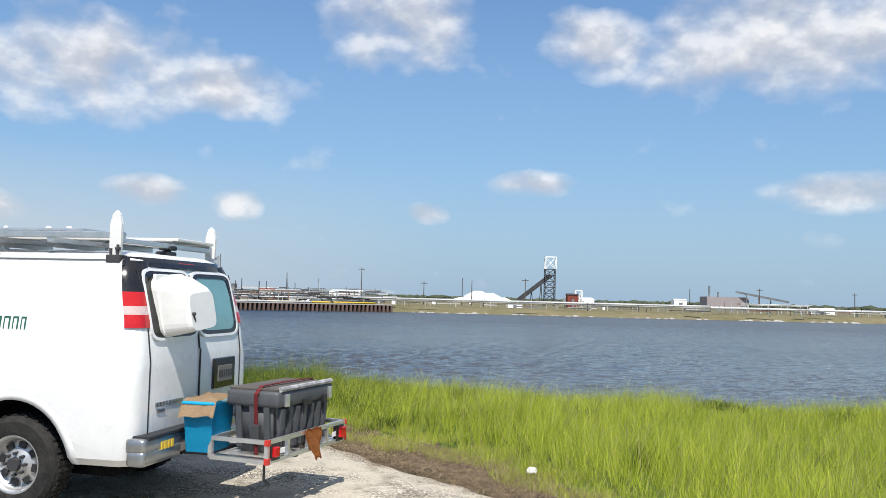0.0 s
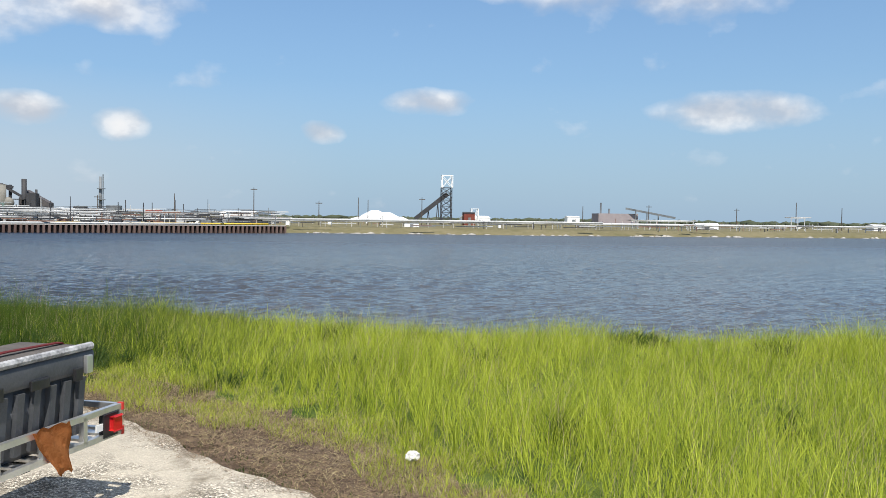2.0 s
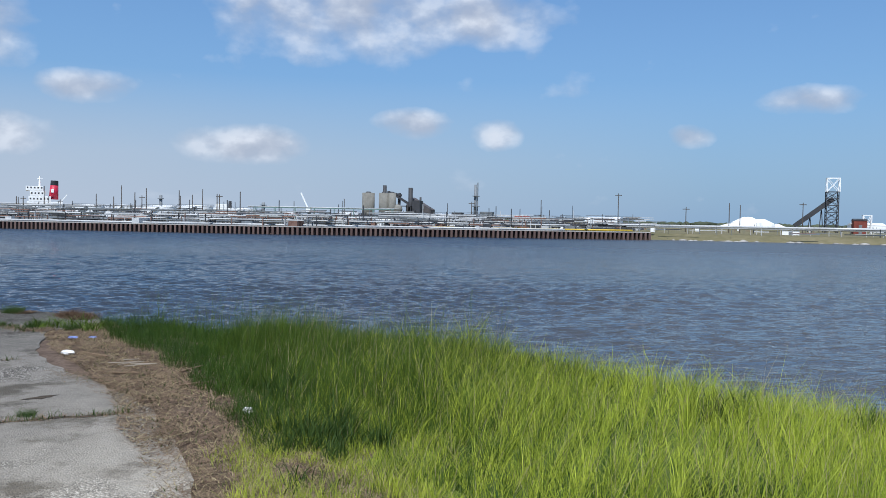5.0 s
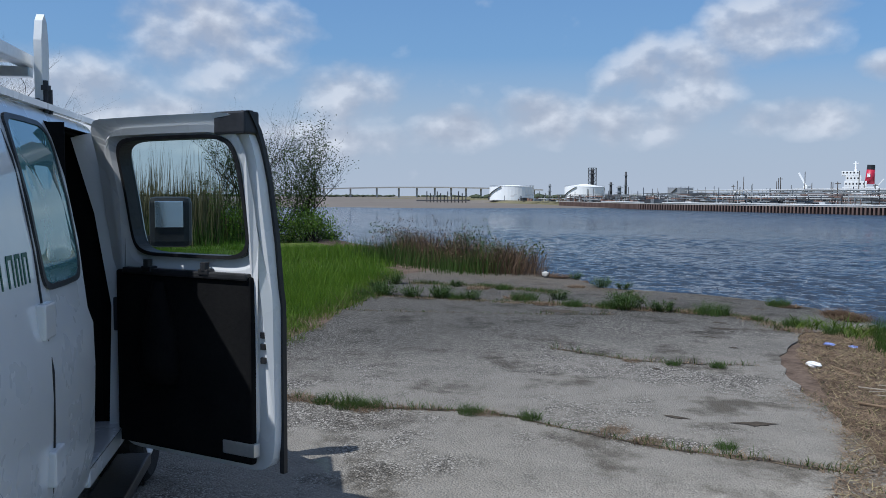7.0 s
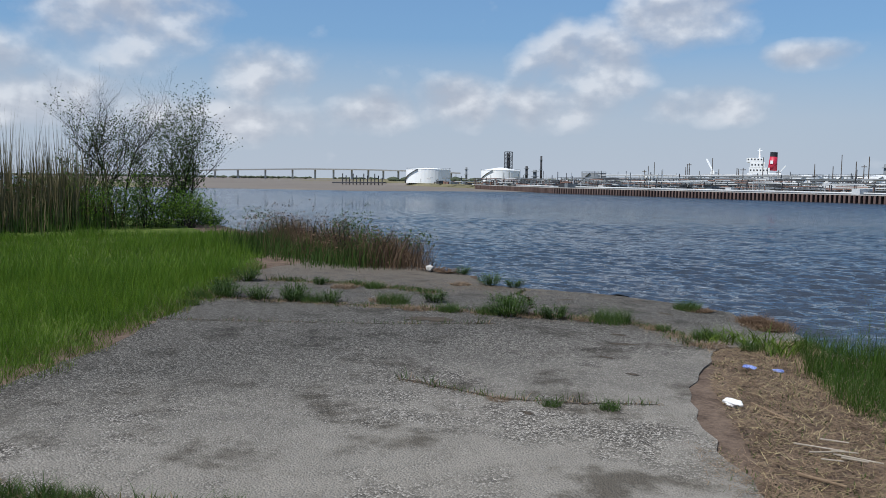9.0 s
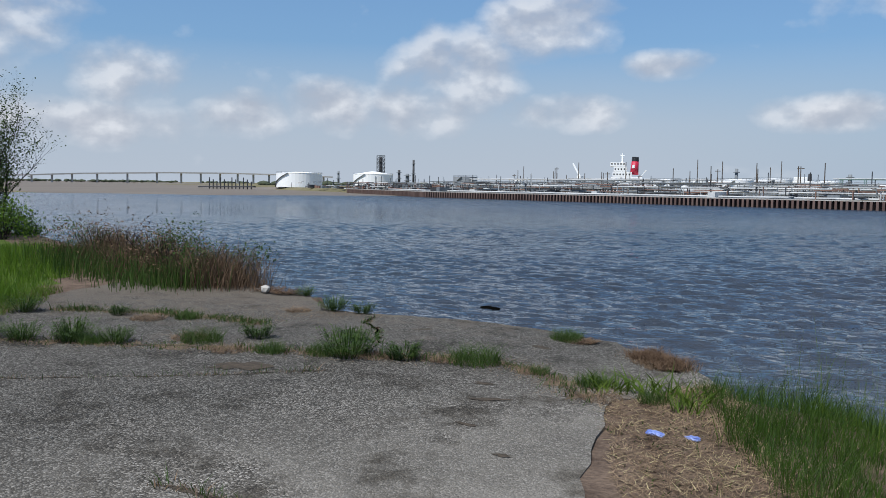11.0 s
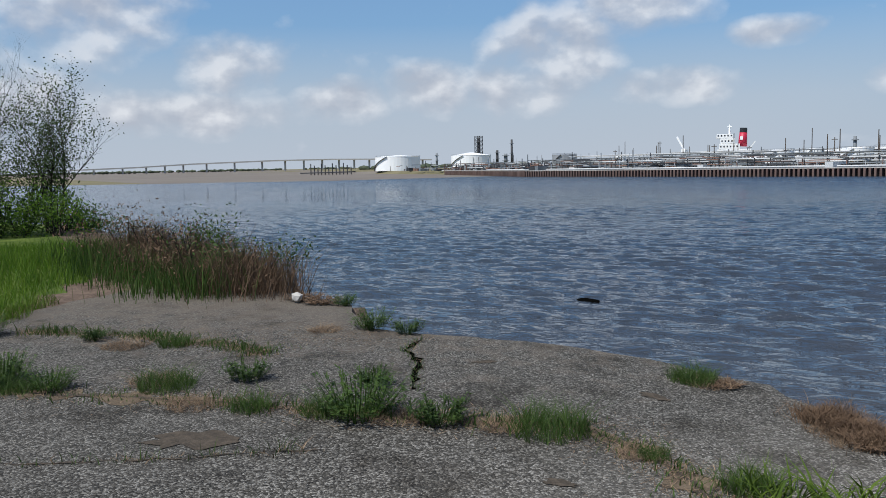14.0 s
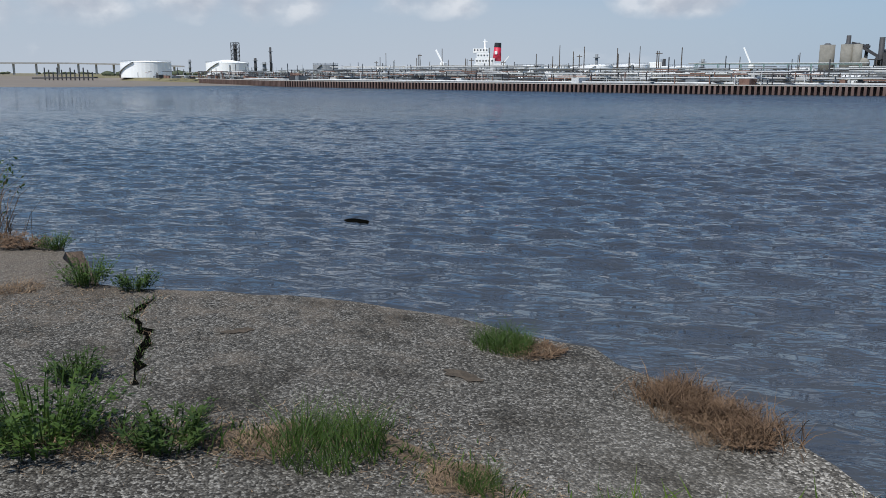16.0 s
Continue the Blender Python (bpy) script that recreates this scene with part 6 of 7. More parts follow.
blades("slab_straw", around(5200, 201, JOINTS[2][0], 0.16), (0.006, 0.022), 0.003, STRAW, "flattened dead straw along the slab joint", "straw", 202, 6.0, 0.0, (0.0, 0.0), -0.006, simple=True)
blades("edge_straw", around(2600, 203, [(-15.6, 14.3), (-14.2, 15.6), (-13.6, 16.6), (-13.2, 17.0)], 0.35), (0.006, 0.022), 0.003, STRAW, "flattened dead straw on the silted slab", "straw", 204, 6.0, 0.0, (0.0, 0.0), -0.006, simple=True)
blades("rust_mat", around(5200, 205, [(-9.55, 18.24), (-9.25, 18.14), (-8.98, 18.04)], 0.085), (0.03, 0.17), 0.0022, RUSTDRY, "low mound of dried russet weeds on the slab edge", "weeds", 206, 1.6, 0.0, (0.0, 0.0), 0.0)
for k, (line, w) in enumerate(JOINTS):
    n = int(900 * (1.9 if k in (2, 5) else 1.2 if k == 0 else 0.25))
    blades("joint_straw", around(n * 2, 100 + k, line, 0.10 if k in (2, 5) else 0.035), (0.02, 0.09), 0.004, STRAW, "dry straw along a pavement joint", "straw", 120 + k, 1.6, 0.0)
    blades("joint_weeds", around(n, 140 + k, line, 0.10 if k in (2, 5) else 0.03), (0.04, 0.17), 0.0048 if k in (2, 5) else 0.003, WEED, "small weeds along a pavement joint", "weeds", 160 + k, 0.9, 0.0)


def lump(name, x, y, z, r, material, label, category, seed, squash=0.6, sub=2):
    bm = bmesh.new()
    bmesh.ops.create_icosphere(bm, subdivisions=sub, radius=1.0)
    off = Vector((seed * 3.1, seed * 1.7, 0))
    for v in bm.verts:
        f = 1 + 0.45 * noise.noise(v.co * 1.6 + off) + 0.2 * noise.noise(v.co * 4 + off)
        v.co = Vector((v.co.x * r[0] * f, v.co.y * r[1] * f, v.co.z * r[2] * f))
    lowest = min(v.co.z for v in bm.verts)
    for v in bm.verts:
        v.co.z -= lowest * 0.9
    solid(name, bm, material, Matrix.Translation((x, y, z)), label, category)


lump("rock", -15.7, 17.05, 0.0, (0.10, 0.06, 0.065), ROCKM, "pale rock at the slab's broken edge", "rock", 1, sub=1)
lump("crumpled_paper", -6.85, 15.2, -0.01, (0.085, 0.045, 0.03), PAPER, "crumpled white litter on the dirt", "litter", 2, sub=3)
lump("crumpled_paper", 0.93, 8.6, 0.0, (0.05, 0.04, 0.035), PAPER, "crumpled white litter at the grass edge", "litter", 3, sub=3)
lump("crumpled_paper", -3.41, 13.34, -0.01, (0.042, 0.036, 0.032), PAPER, "white litter at the grass edge", "litter", 4, sub=3)
lump("plastic_wrapper", -7.74, 16.31, -0.01, (0.07, 0.035, 0.015), BLUEPLASTIC, "crumpled blue and white wrapper on the dirt", "litter", 5, sub=3)
lump("plastic_wrapper", -7.54, 16.44, -0.01, (0.055, 0.03, 0.015), BLUEPLASTIC, "crumpled blue and white wrapper on the dirt", "litter", 6, sub=3)
lump("driftwood_stump", -23.4, 27.5, SEA - 0.03, (0.40, 0.18, 0.055), OPENCRACK, "dark snag breaking the water surface", "driftwood", 7)
for k, (x, y) in enumerate(((-5.6, 14.4), (-4.6, 14.1), (-5.0, 14.7), (-3.9, 13.6), (-6.3, 15.2))):
    bm = bmesh.new()
    rod(bm, (0, 0, 0.02), (0.28 + 0.06 * k, 0.05, 0.03), 0.012, 0.006, 6)
    rod(bm, (0.12, 0.02, 0.02), (0.22, 0.12, 0.03), 0.007, 0.003, 5)
    solid("stick", bm, STRAW, pose(x, y, -0.01, 0, 0, 40 * k), "pale dry stick lying on the dirt", "stick", "sticks on the verge")


CANE = mat("weathered_cane", (0.22, 0.185, 0.14), (0.42, 0.37, 0.30), 8.0, 0.85, 0.1)
rc = random.Random(21)
for k in range(7):
    bm = bmesh.new()
    rod(bm, (0, 0, 0.012), (rc.uniform(0.12, 0.32), rc.uniform(-0.05, 0.05), 0.02), 0.006, 0.004, 6)
    solid("dry_cane", bm, CANE, pose(-5.75 + rc.uniform(-0.25, 0.25), 14.85 + rc.uniform(-0.15, 0.2), 0.002 * k, 0, 0, 25 + rc.uniform(-22, 22)), "pale broken reed cane lying on the dirt", "cane", "canes on the verge")


# ---- far shore ----
YARD = -0.62


def wall_line(n):
    pts = [Vector((x, y)) for x, y in FARSHORE if -291 <= x <= -11]
    lens = [(b - a).length for a, b in zip(pts, pts[1:])]
    total = sum(lens)
    out = []
    for k in range(n):
        d = total * k / (n - 1)
        for a, b, ln in zip(pts, pts[1:], lens):
            if d <= ln + 1e-6:
                out.append((a.lerp(b, d / ln), math.degrees(math.atan2((b - a).y, (b - a).x))))
                break
            d -= ln
    return out


def sheet_piles():
    wall = thing("quay_wall", Matrix(), "rusty brown sheet-pile quay wall across the water", "quay wall", "", "structure")
    bm = bmesh.new()
    prof = [(-0.52, 0.8), (-0.24, 0.8), (-0.22, -0.3), (0.22, -0.3), (0.24, 0.8), (0.52, 0.8)]
    lo = [bm.verts.new((x, y, SEA - 0.6)) for x, y in prof]
    hi = [bm.verts.new((x, y, -0.42)) for x, y in prof]
    for i in range(5):
        bm.faces.new((lo[i], lo[i + 1], hi[i + 1], hi[i]))
    bm.faces.new(hi[::-1])
    first = part("pile", bm, RUSTPILE, wall)
    spots = wall_line(290)
    for k, (p, a) in enumerate(spots):
        ob = first if k == 0 else new("pile", first.data)
        ob.parent = wall
        ob.matrix_local = pose(p.x, p.y, 0, 0, 0, a)
    bm = bmesh.new()
    pts = wall_line(40)
    for (a, _), (b, _) in zip(pts, pts[1:]):
        bar(bm, (a.x, a.y + 0.3, -0.36), (b.x, b.y + 0.3, -0.36), 1.0, 0.2)
    part("cap_beam", bm, CAPCON, wall, "pale concrete capping beam")


sheet_piles()


def pipe_run(name, pts, r, material, every, label, posts=True, group="pipelines"):
    """A pipeline on its supports."""
    ob = thing(name, Matrix.Translation((*pts[0][:2], YARD)), label, "pipeline", group)
    o = Vector((*pts[0][:2], YARD))
    for a, b in zip(pts, pts[1:]):
        part("pipe", bm_of(rod, Vector(a) - o, Vector(b) - o, r, None, 8), material, ob, "", True)
    if posts:
        for a, b in zip(pts, pts[1:]):
            a, b = Vector(a), Vector(b)
            n = max(1, int((b - a).length / every))
            for k in range(n):
                p = a.lerp(b, (k + 0.5) / n)
                part("support", bm_of(box, (p.x - o.x - 0.08, p.y - o.y - 0.08, 0), (p.x - o.x + 0.08, p.y - o.y + 0.08, p.z - YARD)), CAPCON, ob)
    return ob


def tank(x, y, r, h, material, label, base=YARD, cone=0.06):
    ob = thing("storage_tank", Matrix.Translation((x, y, base)), label, "storage tank", "storage tanks")
    bm = bmesh.new()
    rod(bm, (0, 0, 0), (0, 0, h), r, None, 40)
    part("shell", bm, material, ob)
    bm = bmesh.new()
    rod(bm, (0, 0, h), (0, 0, h + r * cone + 0.05), r * 1.01, r * 0.1, 40)
    part("roof", bm, material, ob)
    bm = bmesh.new()
    for k in range(24):
        a, b = 2 * math.pi * k / 24, 2 * math.pi * (k + 1) / 24
        bar(bm, (r * math.cos(a), r * math.sin(a), h + 0.6), (r * math.cos(b), r * math.sin(b), h + 0.6), 0.06, 0.06)
        bar(bm, (r * math.cos(a), r * math.sin(a), h), (r * math.cos(a), r * math.sin(a), h + 0.6), 0.05, 0.05)
    part("railing", bm, STEEL, ob)
    bm = bmesh.new()
    prev = None
    for k in range(15):
        a = -2.2 + k * 0.09
        u = Vector((math.cos(a), math.sin(a), 0))
        z = h * k / 14
        row = [bm.verts.new(u * (r + o) + Vector((0, 0, z + d))) for o, d in ((0.02, -0.1), (0.75, -0.1), (0.75, 0.1), (0.02, 0.1))]
        if prev:
            for q in range(4):
                bm.faces.new((prev[q], prev[(q + 1) % 4], row[(q + 1) % 4], row[q]))
        prev = row
    part("stair", bm, STEEL, ob)
    return ob


def pole(x, y, h, arms=1, base=YARD):
    ob = thing("utility_pole", Matrix.Translation((x, y, base)), "tall dark wooden utility pole in the plant yard", "utility pole", "utility poles")
    part("shaft", bm_of(rod, (0, 0, 0), (0, 0, h), 0.17, 0.11, 6), WOODPOLE, ob)
    for k in range(arms):
        part("crossarm", bm_of(box, (-1.0, -0.08, h - 0.7 - k * 1.1), (1.0, 0.08, h - 0.5 - k * 1.1)), WOODPOLE, ob)
    return ob


def lattice(x, y, w, h, material, label, base=YARD, bays=6, name="lattice_tower"):
    ob = thing(name, Matrix.Translation((x, y, base)), label, "steel tower", "")
    for sx in (-1, 1):
        for sy in (-1, 1):
            part("leg", bm_of(bar, (sx * w, sy * w, 0), (sx * w, sy * w, h), 0.3, 0.3), material, ob)
    for k in range(bays):
        z0, z1 = h * k / bays, h * (k + 1) / bays
        bm = bmesh.new()
        for sy in (-1, 1):
            bar(bm, (-w, sy * w, z0), (w, sy * w, z1), 0.16, 0.16)
            bar(bm, (w, sy * w, z0), (-w, sy * w, z1), 0.16, 0.16)
            bar(bm, (-w, sy * w, z1), (w, sy * w, z1), 0.22, 0.22)
        for sx in (-1, 1):
            bar(bm, (sx * w, -w, z0), (sx * w, w, z1), 0.16, 0.16)
            bar(bm, (sx * w, -w, z1), (sx * w, w, z1), 0.22, 0.22)
        part("brace_bay", bm, material, ob)
    return ob


def rack_frame(x, y, length, depth, h, yaw, material, label, levels=2, bays=6):
    """An open pipe rack: posts, beams and pipes."""
    ob = thing("pipe_rack", pose(x, y, YARD, 0, 0, yaw), label, "pipe rack", "pipe racks")
    for k in range(bays + 1):
        u = length * k / bays
        for v in (0, depth):
            part("post", bm_of(box, (u - 0.11, v - 0.11, 0), (u + 0.11, v + 0.11, h)), material, ob)
    for lv in range(levels):
        z = h * (lv + 1) / levels
        for v in (0, depth):
            part("beam", bm_of(box, (-0.3, v - 0.1, z - 0.17), (length + 0.3, v + 0.1, z)), material, ob)
        for j in range(3):
            v = depth * (j + 0.5) / 3
            part("pipe", bm_of(rod, (-2, v, z + 0.16), (length + 2, v, z + 0.16), 0.14, None, 8), (PIPEW, DARKSTEEL, STEEL)[j], ob, "", True)
    return ob


def block(name, x, y, w, d, h, material, label, category, yaw=0, base=YARD, roof=None):
    """A plain far building: walls, shallow roof, door and window strips."""
    ob = thing(name, pose(x, y, base, 0, 0, yaw), label, category, "plant buildings")
    part("wall", bm_of(box, (-w / 2, -d / 2, 0), (w / 2, d / 2, h)), material, ob)
    bm = bmesh.new()
    v = [bm.verts.new(p) for p in ((-w / 2 - .2, -d / 2 - .2, h), (w / 2 + .2, -d / 2 - .2, h), (w / 2 + .2, d / 2 + .2, h), (-w / 2 - .2, d / 2 + .2, h), (-w / 2 - .2, 0, h + d * 0.12), (w / 2 + .2, 0, h + d * 0.12))]
    for f in ((0, 1, 5, 4), (2, 3, 4, 5), (0, 4, 3), (1, 2, 5), (3, 2, 1, 0)):
        bm.faces.new([v[i] for i in f])
    part("roof", bm, roof or material, ob)
    part("door", bm_of(box, (-w * 0.12, -d / 2 - 0.05, 0), (w * 0.12, -d / 2 + 0.02, min(h * 0.7, 3))), STEEL, ob)
    return ob


# landmark: conveyor tower and sloping conveyor
lattice(45, 360.5, 2.1, 15.5, DARKSTEEL, "dark steel conveyor tower with a white head frame", YARD, 6, "conveyor_tower")
lattice(45.2, 360.5, 2.2, 5.2, TANKW, "white head frame on top of the conveyor tower", YARD + 15.5, 1, "head_frame")
cv = thing("conveyor", Matrix.Translation((33, 361.5, YARD)), "dark inclined conveyor rising to the tower", "conveyor")
part("gantry", bm_of(bar, (-1, 0, 2.2), (12.5, -0.6, 13.0), 1.6, 1.8), DARKSTEEL, cv)
for u, z in ((4.5, 6), (8.5, 9.4)):
    part("trestle", bm_of(bar, (u - 0.7, 0, 0), (u, 0, z), 0.3, 0.3), DARKSTEEL, cv)
    part("trestle", bm_of(bar, (u + 0.7, 0, 0), (u, 0, z), 0.3, 0.3), DARKSTEEL, cv)
block("transfer_house", 50, 330, 4.2, 5, 4.6, RUSTRED, "dark red transfer house beside the tower", "plant building", 0, YARD, DARKSTEEL)
lattice(52.5, 331, 1.3, 6.4, TANKW, "small white steel frame", YARD, 1, "steel_frame")
# white domes
for k, (x, w, h) in enumerate(((12, 7, 3.0), (20, 9, 6.6), (27, 8, 5.6), (35, 5, 3.2))):
    bm = bmesh.new()
    rod(bm, (0, 0, 0), (0, 0, h * 0.55), w * 0.95, w * 0.9, 24)
    rod(bm, (0, 0, h * 0.55), (0, 0, h), w * 0.9, w * 0.25, 24)
    solid("storage_dome", bm, TANKW, Matrix.Translation((x, 482 + k * 4, YARD)), "white domed storage building", "storage dome", "storage domes")
# silos and dark plant
so = thing("silo_block", Matrix.Translation((-128, 322, YARD)), "weathered grey concrete silos", "silos")
for x, r in ((-1.2, 2.5), (5.4, 2.0), (8.9, 1.5)):
    part("silo", bm_of(rod, (x, 0, 0), (x, 0, 12.4), r, None, 24), SILO, so, "", True)
    part("silo_cap", bm_of(rod, (x, 0, 12.4), (x, 0, 12.9), r * 0.5, r * 0.3, 16), DARKSTEEL, so)
dp = thing("dryer_plant", Matrix.Translation((-115, 327, YARD)), "dark dryer plant with stacks and sloping conveyors", "plant")
for x, h, r in ((-9.2, 15.6, 0.75), (1.8, 14.7, 0.9), (6.0, 11, 0.4)):
    part("chimney", bm_of(rod, (x, 0, 0), (x, 0, h), r, None, 14), DARKSTEEL, dp, "", True)
for a, b in (((-8, 0, 13), (-2, 0, 11.6)), ((-6, 0, 12.5), (1.6, 0, 8.0)), ((-3.4, 1, 7), (-3.2, 1, 12.6)), ((-7.5, 0, 5), (-5, 0, 11))):
    part("chute", bm_of(bar, a, b, 0.8, 0.9), DARKSTEEL, dp)
part("tower_house", bm_of(box, (3.2, -2, 4), (6.4, 2, 9.6)), DARKSTEEL, dp)
part("tower_leg", bm_of(box, (3.2, -2, 0), (6.4, 2, 4)), DARKSTEEL, dp)
for x in (-6.6, -2.2):
    bm = bmesh.new()
    bmesh.ops.create_uvsphere(bm, u_segments=16, v_segments=8, radius=2.0)
    bmesh.ops.translate(bm, vec=(x, -4, 6.0), verts=bm.verts)
    part("hopper", bm, SILO, dp, "", True)
for k in range(9):
    x = -8 + k * 1.8
    part("frame_post", bm_of(box, (x, -3, 0), (x + 0.35, -2.6, 5 + (k * 7 % 4))), DARKSTEEL, dp)
bm = bmesh.new()
wedge = [bm.verts.new(p) for p in ((-1.2, -1, 0), (9.5, -1, 0), (9.5, -1, 6.2), (1.0, -1, 11.0), (-1.2, -1, 7.5))]
r = bmesh.ops.extrude_face_region(bm, geom=[bm.faces.new(wedge)])
bmesh.ops.translate(bm, vec=(0, 5, 0), verts=[v for v in r["geom"] if isinstance(v, bmesh.types.BMVert)])
bmesh.ops.translate(bm, vec=(0, 4, 0), verts=bm.verts)
part("sloped_hall", bm, mat("brown_grey_cladding", (0.075, 0.07, 0.072), (0.13, 0.12, 0.12), 0.4, 0.8, 0.05, fine=2.0), dp, "grey hall with a long sloping roof")
part("frame_deck", bm_of(box, (-9, -3.2, 4.2), (7.5, 1, 4.6)), STEEL, dp)
part("frame_deck", bm_of(box, (-7, -3.2, 7.2), (3, 1, 7.5)), DARKSTEEL, dp)
# tall flare stack with low process plant
fs = thing("flare_stack", Matrix.Translation((-109.8, 413, YARD)), "tall slim grey flare stack above low plant", "stack")
part("riser", bm_of(rod, (0, 0, 0), (0, 0, 19.8), 0.85, 0.6, 12), STEEL, fs, "", True)
part("guide_mast", bm_of(rod, (1.2, 0, 0), (1.2, 0, 20.8), 0.25, None, 6), STEEL, fs)
for z in (9, 14):
    part("platform", bm_of(rod, (0.4, 0, z), (0.4, 0, z + 0.3), 1.9, None, 12), STEEL, fs)
for x, w, h in ((-9, 5, 6), (-2, 9, 5.2), (6, 6, 6.5), (-14, 5, 4)):
    part("plant_box", bm_of(box, (x - w / 2, -2, 0), (x + w / 2, 3, h)), DARKSTEEL if x < 0 else STEEL, fs)
# tanker ship: superstructure, funnel, mast, hull
sh = thing("tanker_ship", pose(-324, 362, YARD, 0, 0, 42), "white ship superstructure with a red black-topped funnel", "ship")
part("hull", bm_of(box, (-26, -7, 0), (9, 7, 4.6), 0.4), mat("dark_hull", (0.05, 0.03, 0.03), (0.09, 0.05, 0.05), 0.3, 0.6, 0.0), sh)
for k, (x0, x1, z0, z1) in enumerate(((-8, 8.5, 4.5, 7.6), (-7.2, 3.0, 7.6, 10.4), (-6.6, 0.5, 10.4, 13.2), (-8.5, -0.5, 13.2, 15.4))):
    part("deckhouse", bm_of(box, (x0, -5, z0), (x1, 5, z1), 0.15), TANKW, sh)
    b2 = bmesh.new()
    for j in range(int((x1 - x0) / 1.6)):
        box(b2, (x0 + 0.5 + j * 1.6, -5.06, z0 + 1.1), (x0 + 1.2 + j * 1.6, -4.98, z0 + 1.9))
    part("porthole", b2, DARKSTEEL, sh)
bm = bmesh.new()
rod(bm, (4.2, 0, 9), (4.6, 0, 16.2), 2.3, 1.9, 20)
fun = part("funnel", bm, REDFUN, sh, "deep red funnel", True)
part("funnel_top", bm_of(rod, (4.6, 0, 16.2), (4.7, 0, 18.6), 1.92, 1.8, 20), BLACK, fun, "black funnel top")
part("funnel_mark", bm_of(box, (3.0, -2.35, 12.5), (4.4, -1.9, 14.2)), TANKW, fun)
part("mast", bm_of(rod, (-2.2, 0, 15.4), (-2.2, 0, 20.6), 0.55, 0.35, 8), TANKW, sh)
part("mast_yard", bm_of(box, (-3.4, -0.3, 19.2), (-1.0, 0.3, 19.6)), TANKW, sh)
part("davit", bm_of(bar, (7, -4.5, 7), (10.5, -4.5, 11.5), 0.5, 0.5), TANKW, sh)
sh2 = thing("far_ship", pose(-316, 517, YARD, 0, 0, 32), "distant white ship deckhouse", "ship")
part("deckhouse", bm_of(box, (-7, -3, 0), (7, 3, 7.5), 0.2), TANKW, sh2)
part("bridge_deck", bm_of(box, (-5, -3, 7.5), (3, 3, 10), 0.2), TANKW, sh2)
part("funnel", bm_of(rod, (4.5, 0, 7), (4.5, 0, 12.3), 1.3, 1.0, 12), DARKSTEEL, sh2)
# tanks
tank(-416, 212, 12.0, 7.4, TANKW, "large white steel storage tank")
tank(-449, 277, 12.0, 8.0, TANKW, "large white storage tank with a low cone roof", YARD, 0.14)
tank(-343, 267, 6.0, 6.3, TANKG, "grey steel storage tank")
tank(-250, 222.5, 2.0, 4.5, TANKW, "small white upright tank near the quay")
tank(-243.5, 230, 2.4, 1.9, TANKW, "low white tank near the quay")
tank(-295, 386, 5.0, 6.8, TANKW, "white storage tank behind pipework")
tank(-278, 398, 8.0, 6.9, TANKW, "wide white storage tank behind pipework")
tank(-262, 410, 5.0, 5.8, TANKW, "white storage tank behind pipework")
tank(-300, 330, 3.0, 5.0, TANKG, "grey tank behind pipework")
tank(-190, 330, 4.0, 4.6, TANKW, "white tank behind pipework")
tank(-92, 300, 2.6, 4.2, TANKW, "small white tank behind the quay")
for x, y, r, h in ((-193, 238, 5.0, 4.7), (-206, 262, 4.0, 4.4), (-172, 246, 5.5, 4.8), (-184, 285, 6.5, 5.6), (-150, 262, 4.5, 4.6), (-232, 262, 4.5, 5.0), (-120, 282, 4.0, 4.2)):
    tank(x, y, r, h, TANKW, "low white storage tank behind the pipe racks")
# columns
lattice(-515, 322.5, 2.0, 22, DARKSTEEL, "dark distillation column in a steel frame", YARD, 8, "column_frame")
for x, y, h, r in ((-515, 322.5, 21, 1.3), (-503, 330, 12, 1.0), (-494, 336, 19, 0.8), (-497, 333, 9.5, 1.4), (-535, 300, 11, 0.8), (-210, 300, 10, 0.7), (-175, 320, 8, 0.8)):
    ob = thing("process_column", Matrix.Translation((x, y, YARD)), "slim dark process column", "process column", "process columns")
    part("shell", bm_of(rod, (0, 0, 0), (0, 0, h), r, r * 0.85, 12), STEEL if h < 12 else DARKSTEEL, ob, "", True)
    for k in range(2):
        part("platform", bm_of(rod, (0, 0, h * (0.5 + 0.35 * k)), (0, 0, h * (0.5 + 0.35 * k) + 0.25), r * 1.8, None, 12), STEEL, ob)
# cranes
for x, y, dx, h0, h1 in ((-202, 409, -4.0, 6.5, 14.2), (-300, 300, -6.0, 7.0, 12.5)):
    ob = thing("jib_crane", Matrix.Translation((x, y, YARD)), "slim white crane jib raised over the plant", "crane", "cranes")
    part("jib", bm_of(bar, (3.5, 0, h0), (dx * 0.2, 0, h1 + 0.7), 0.5, 0.6), TANKW, ob)
    part("cab", bm_of(box, (2.5, -1, h0 - 1.8), (5, 1, h0 + 0.4), 0.1), TANKW, ob)
    part("tower", bm_of(box, (3.2, -0.5, 0), (4.3, 0.5, h0 - 1.6)), STEEL, ob)
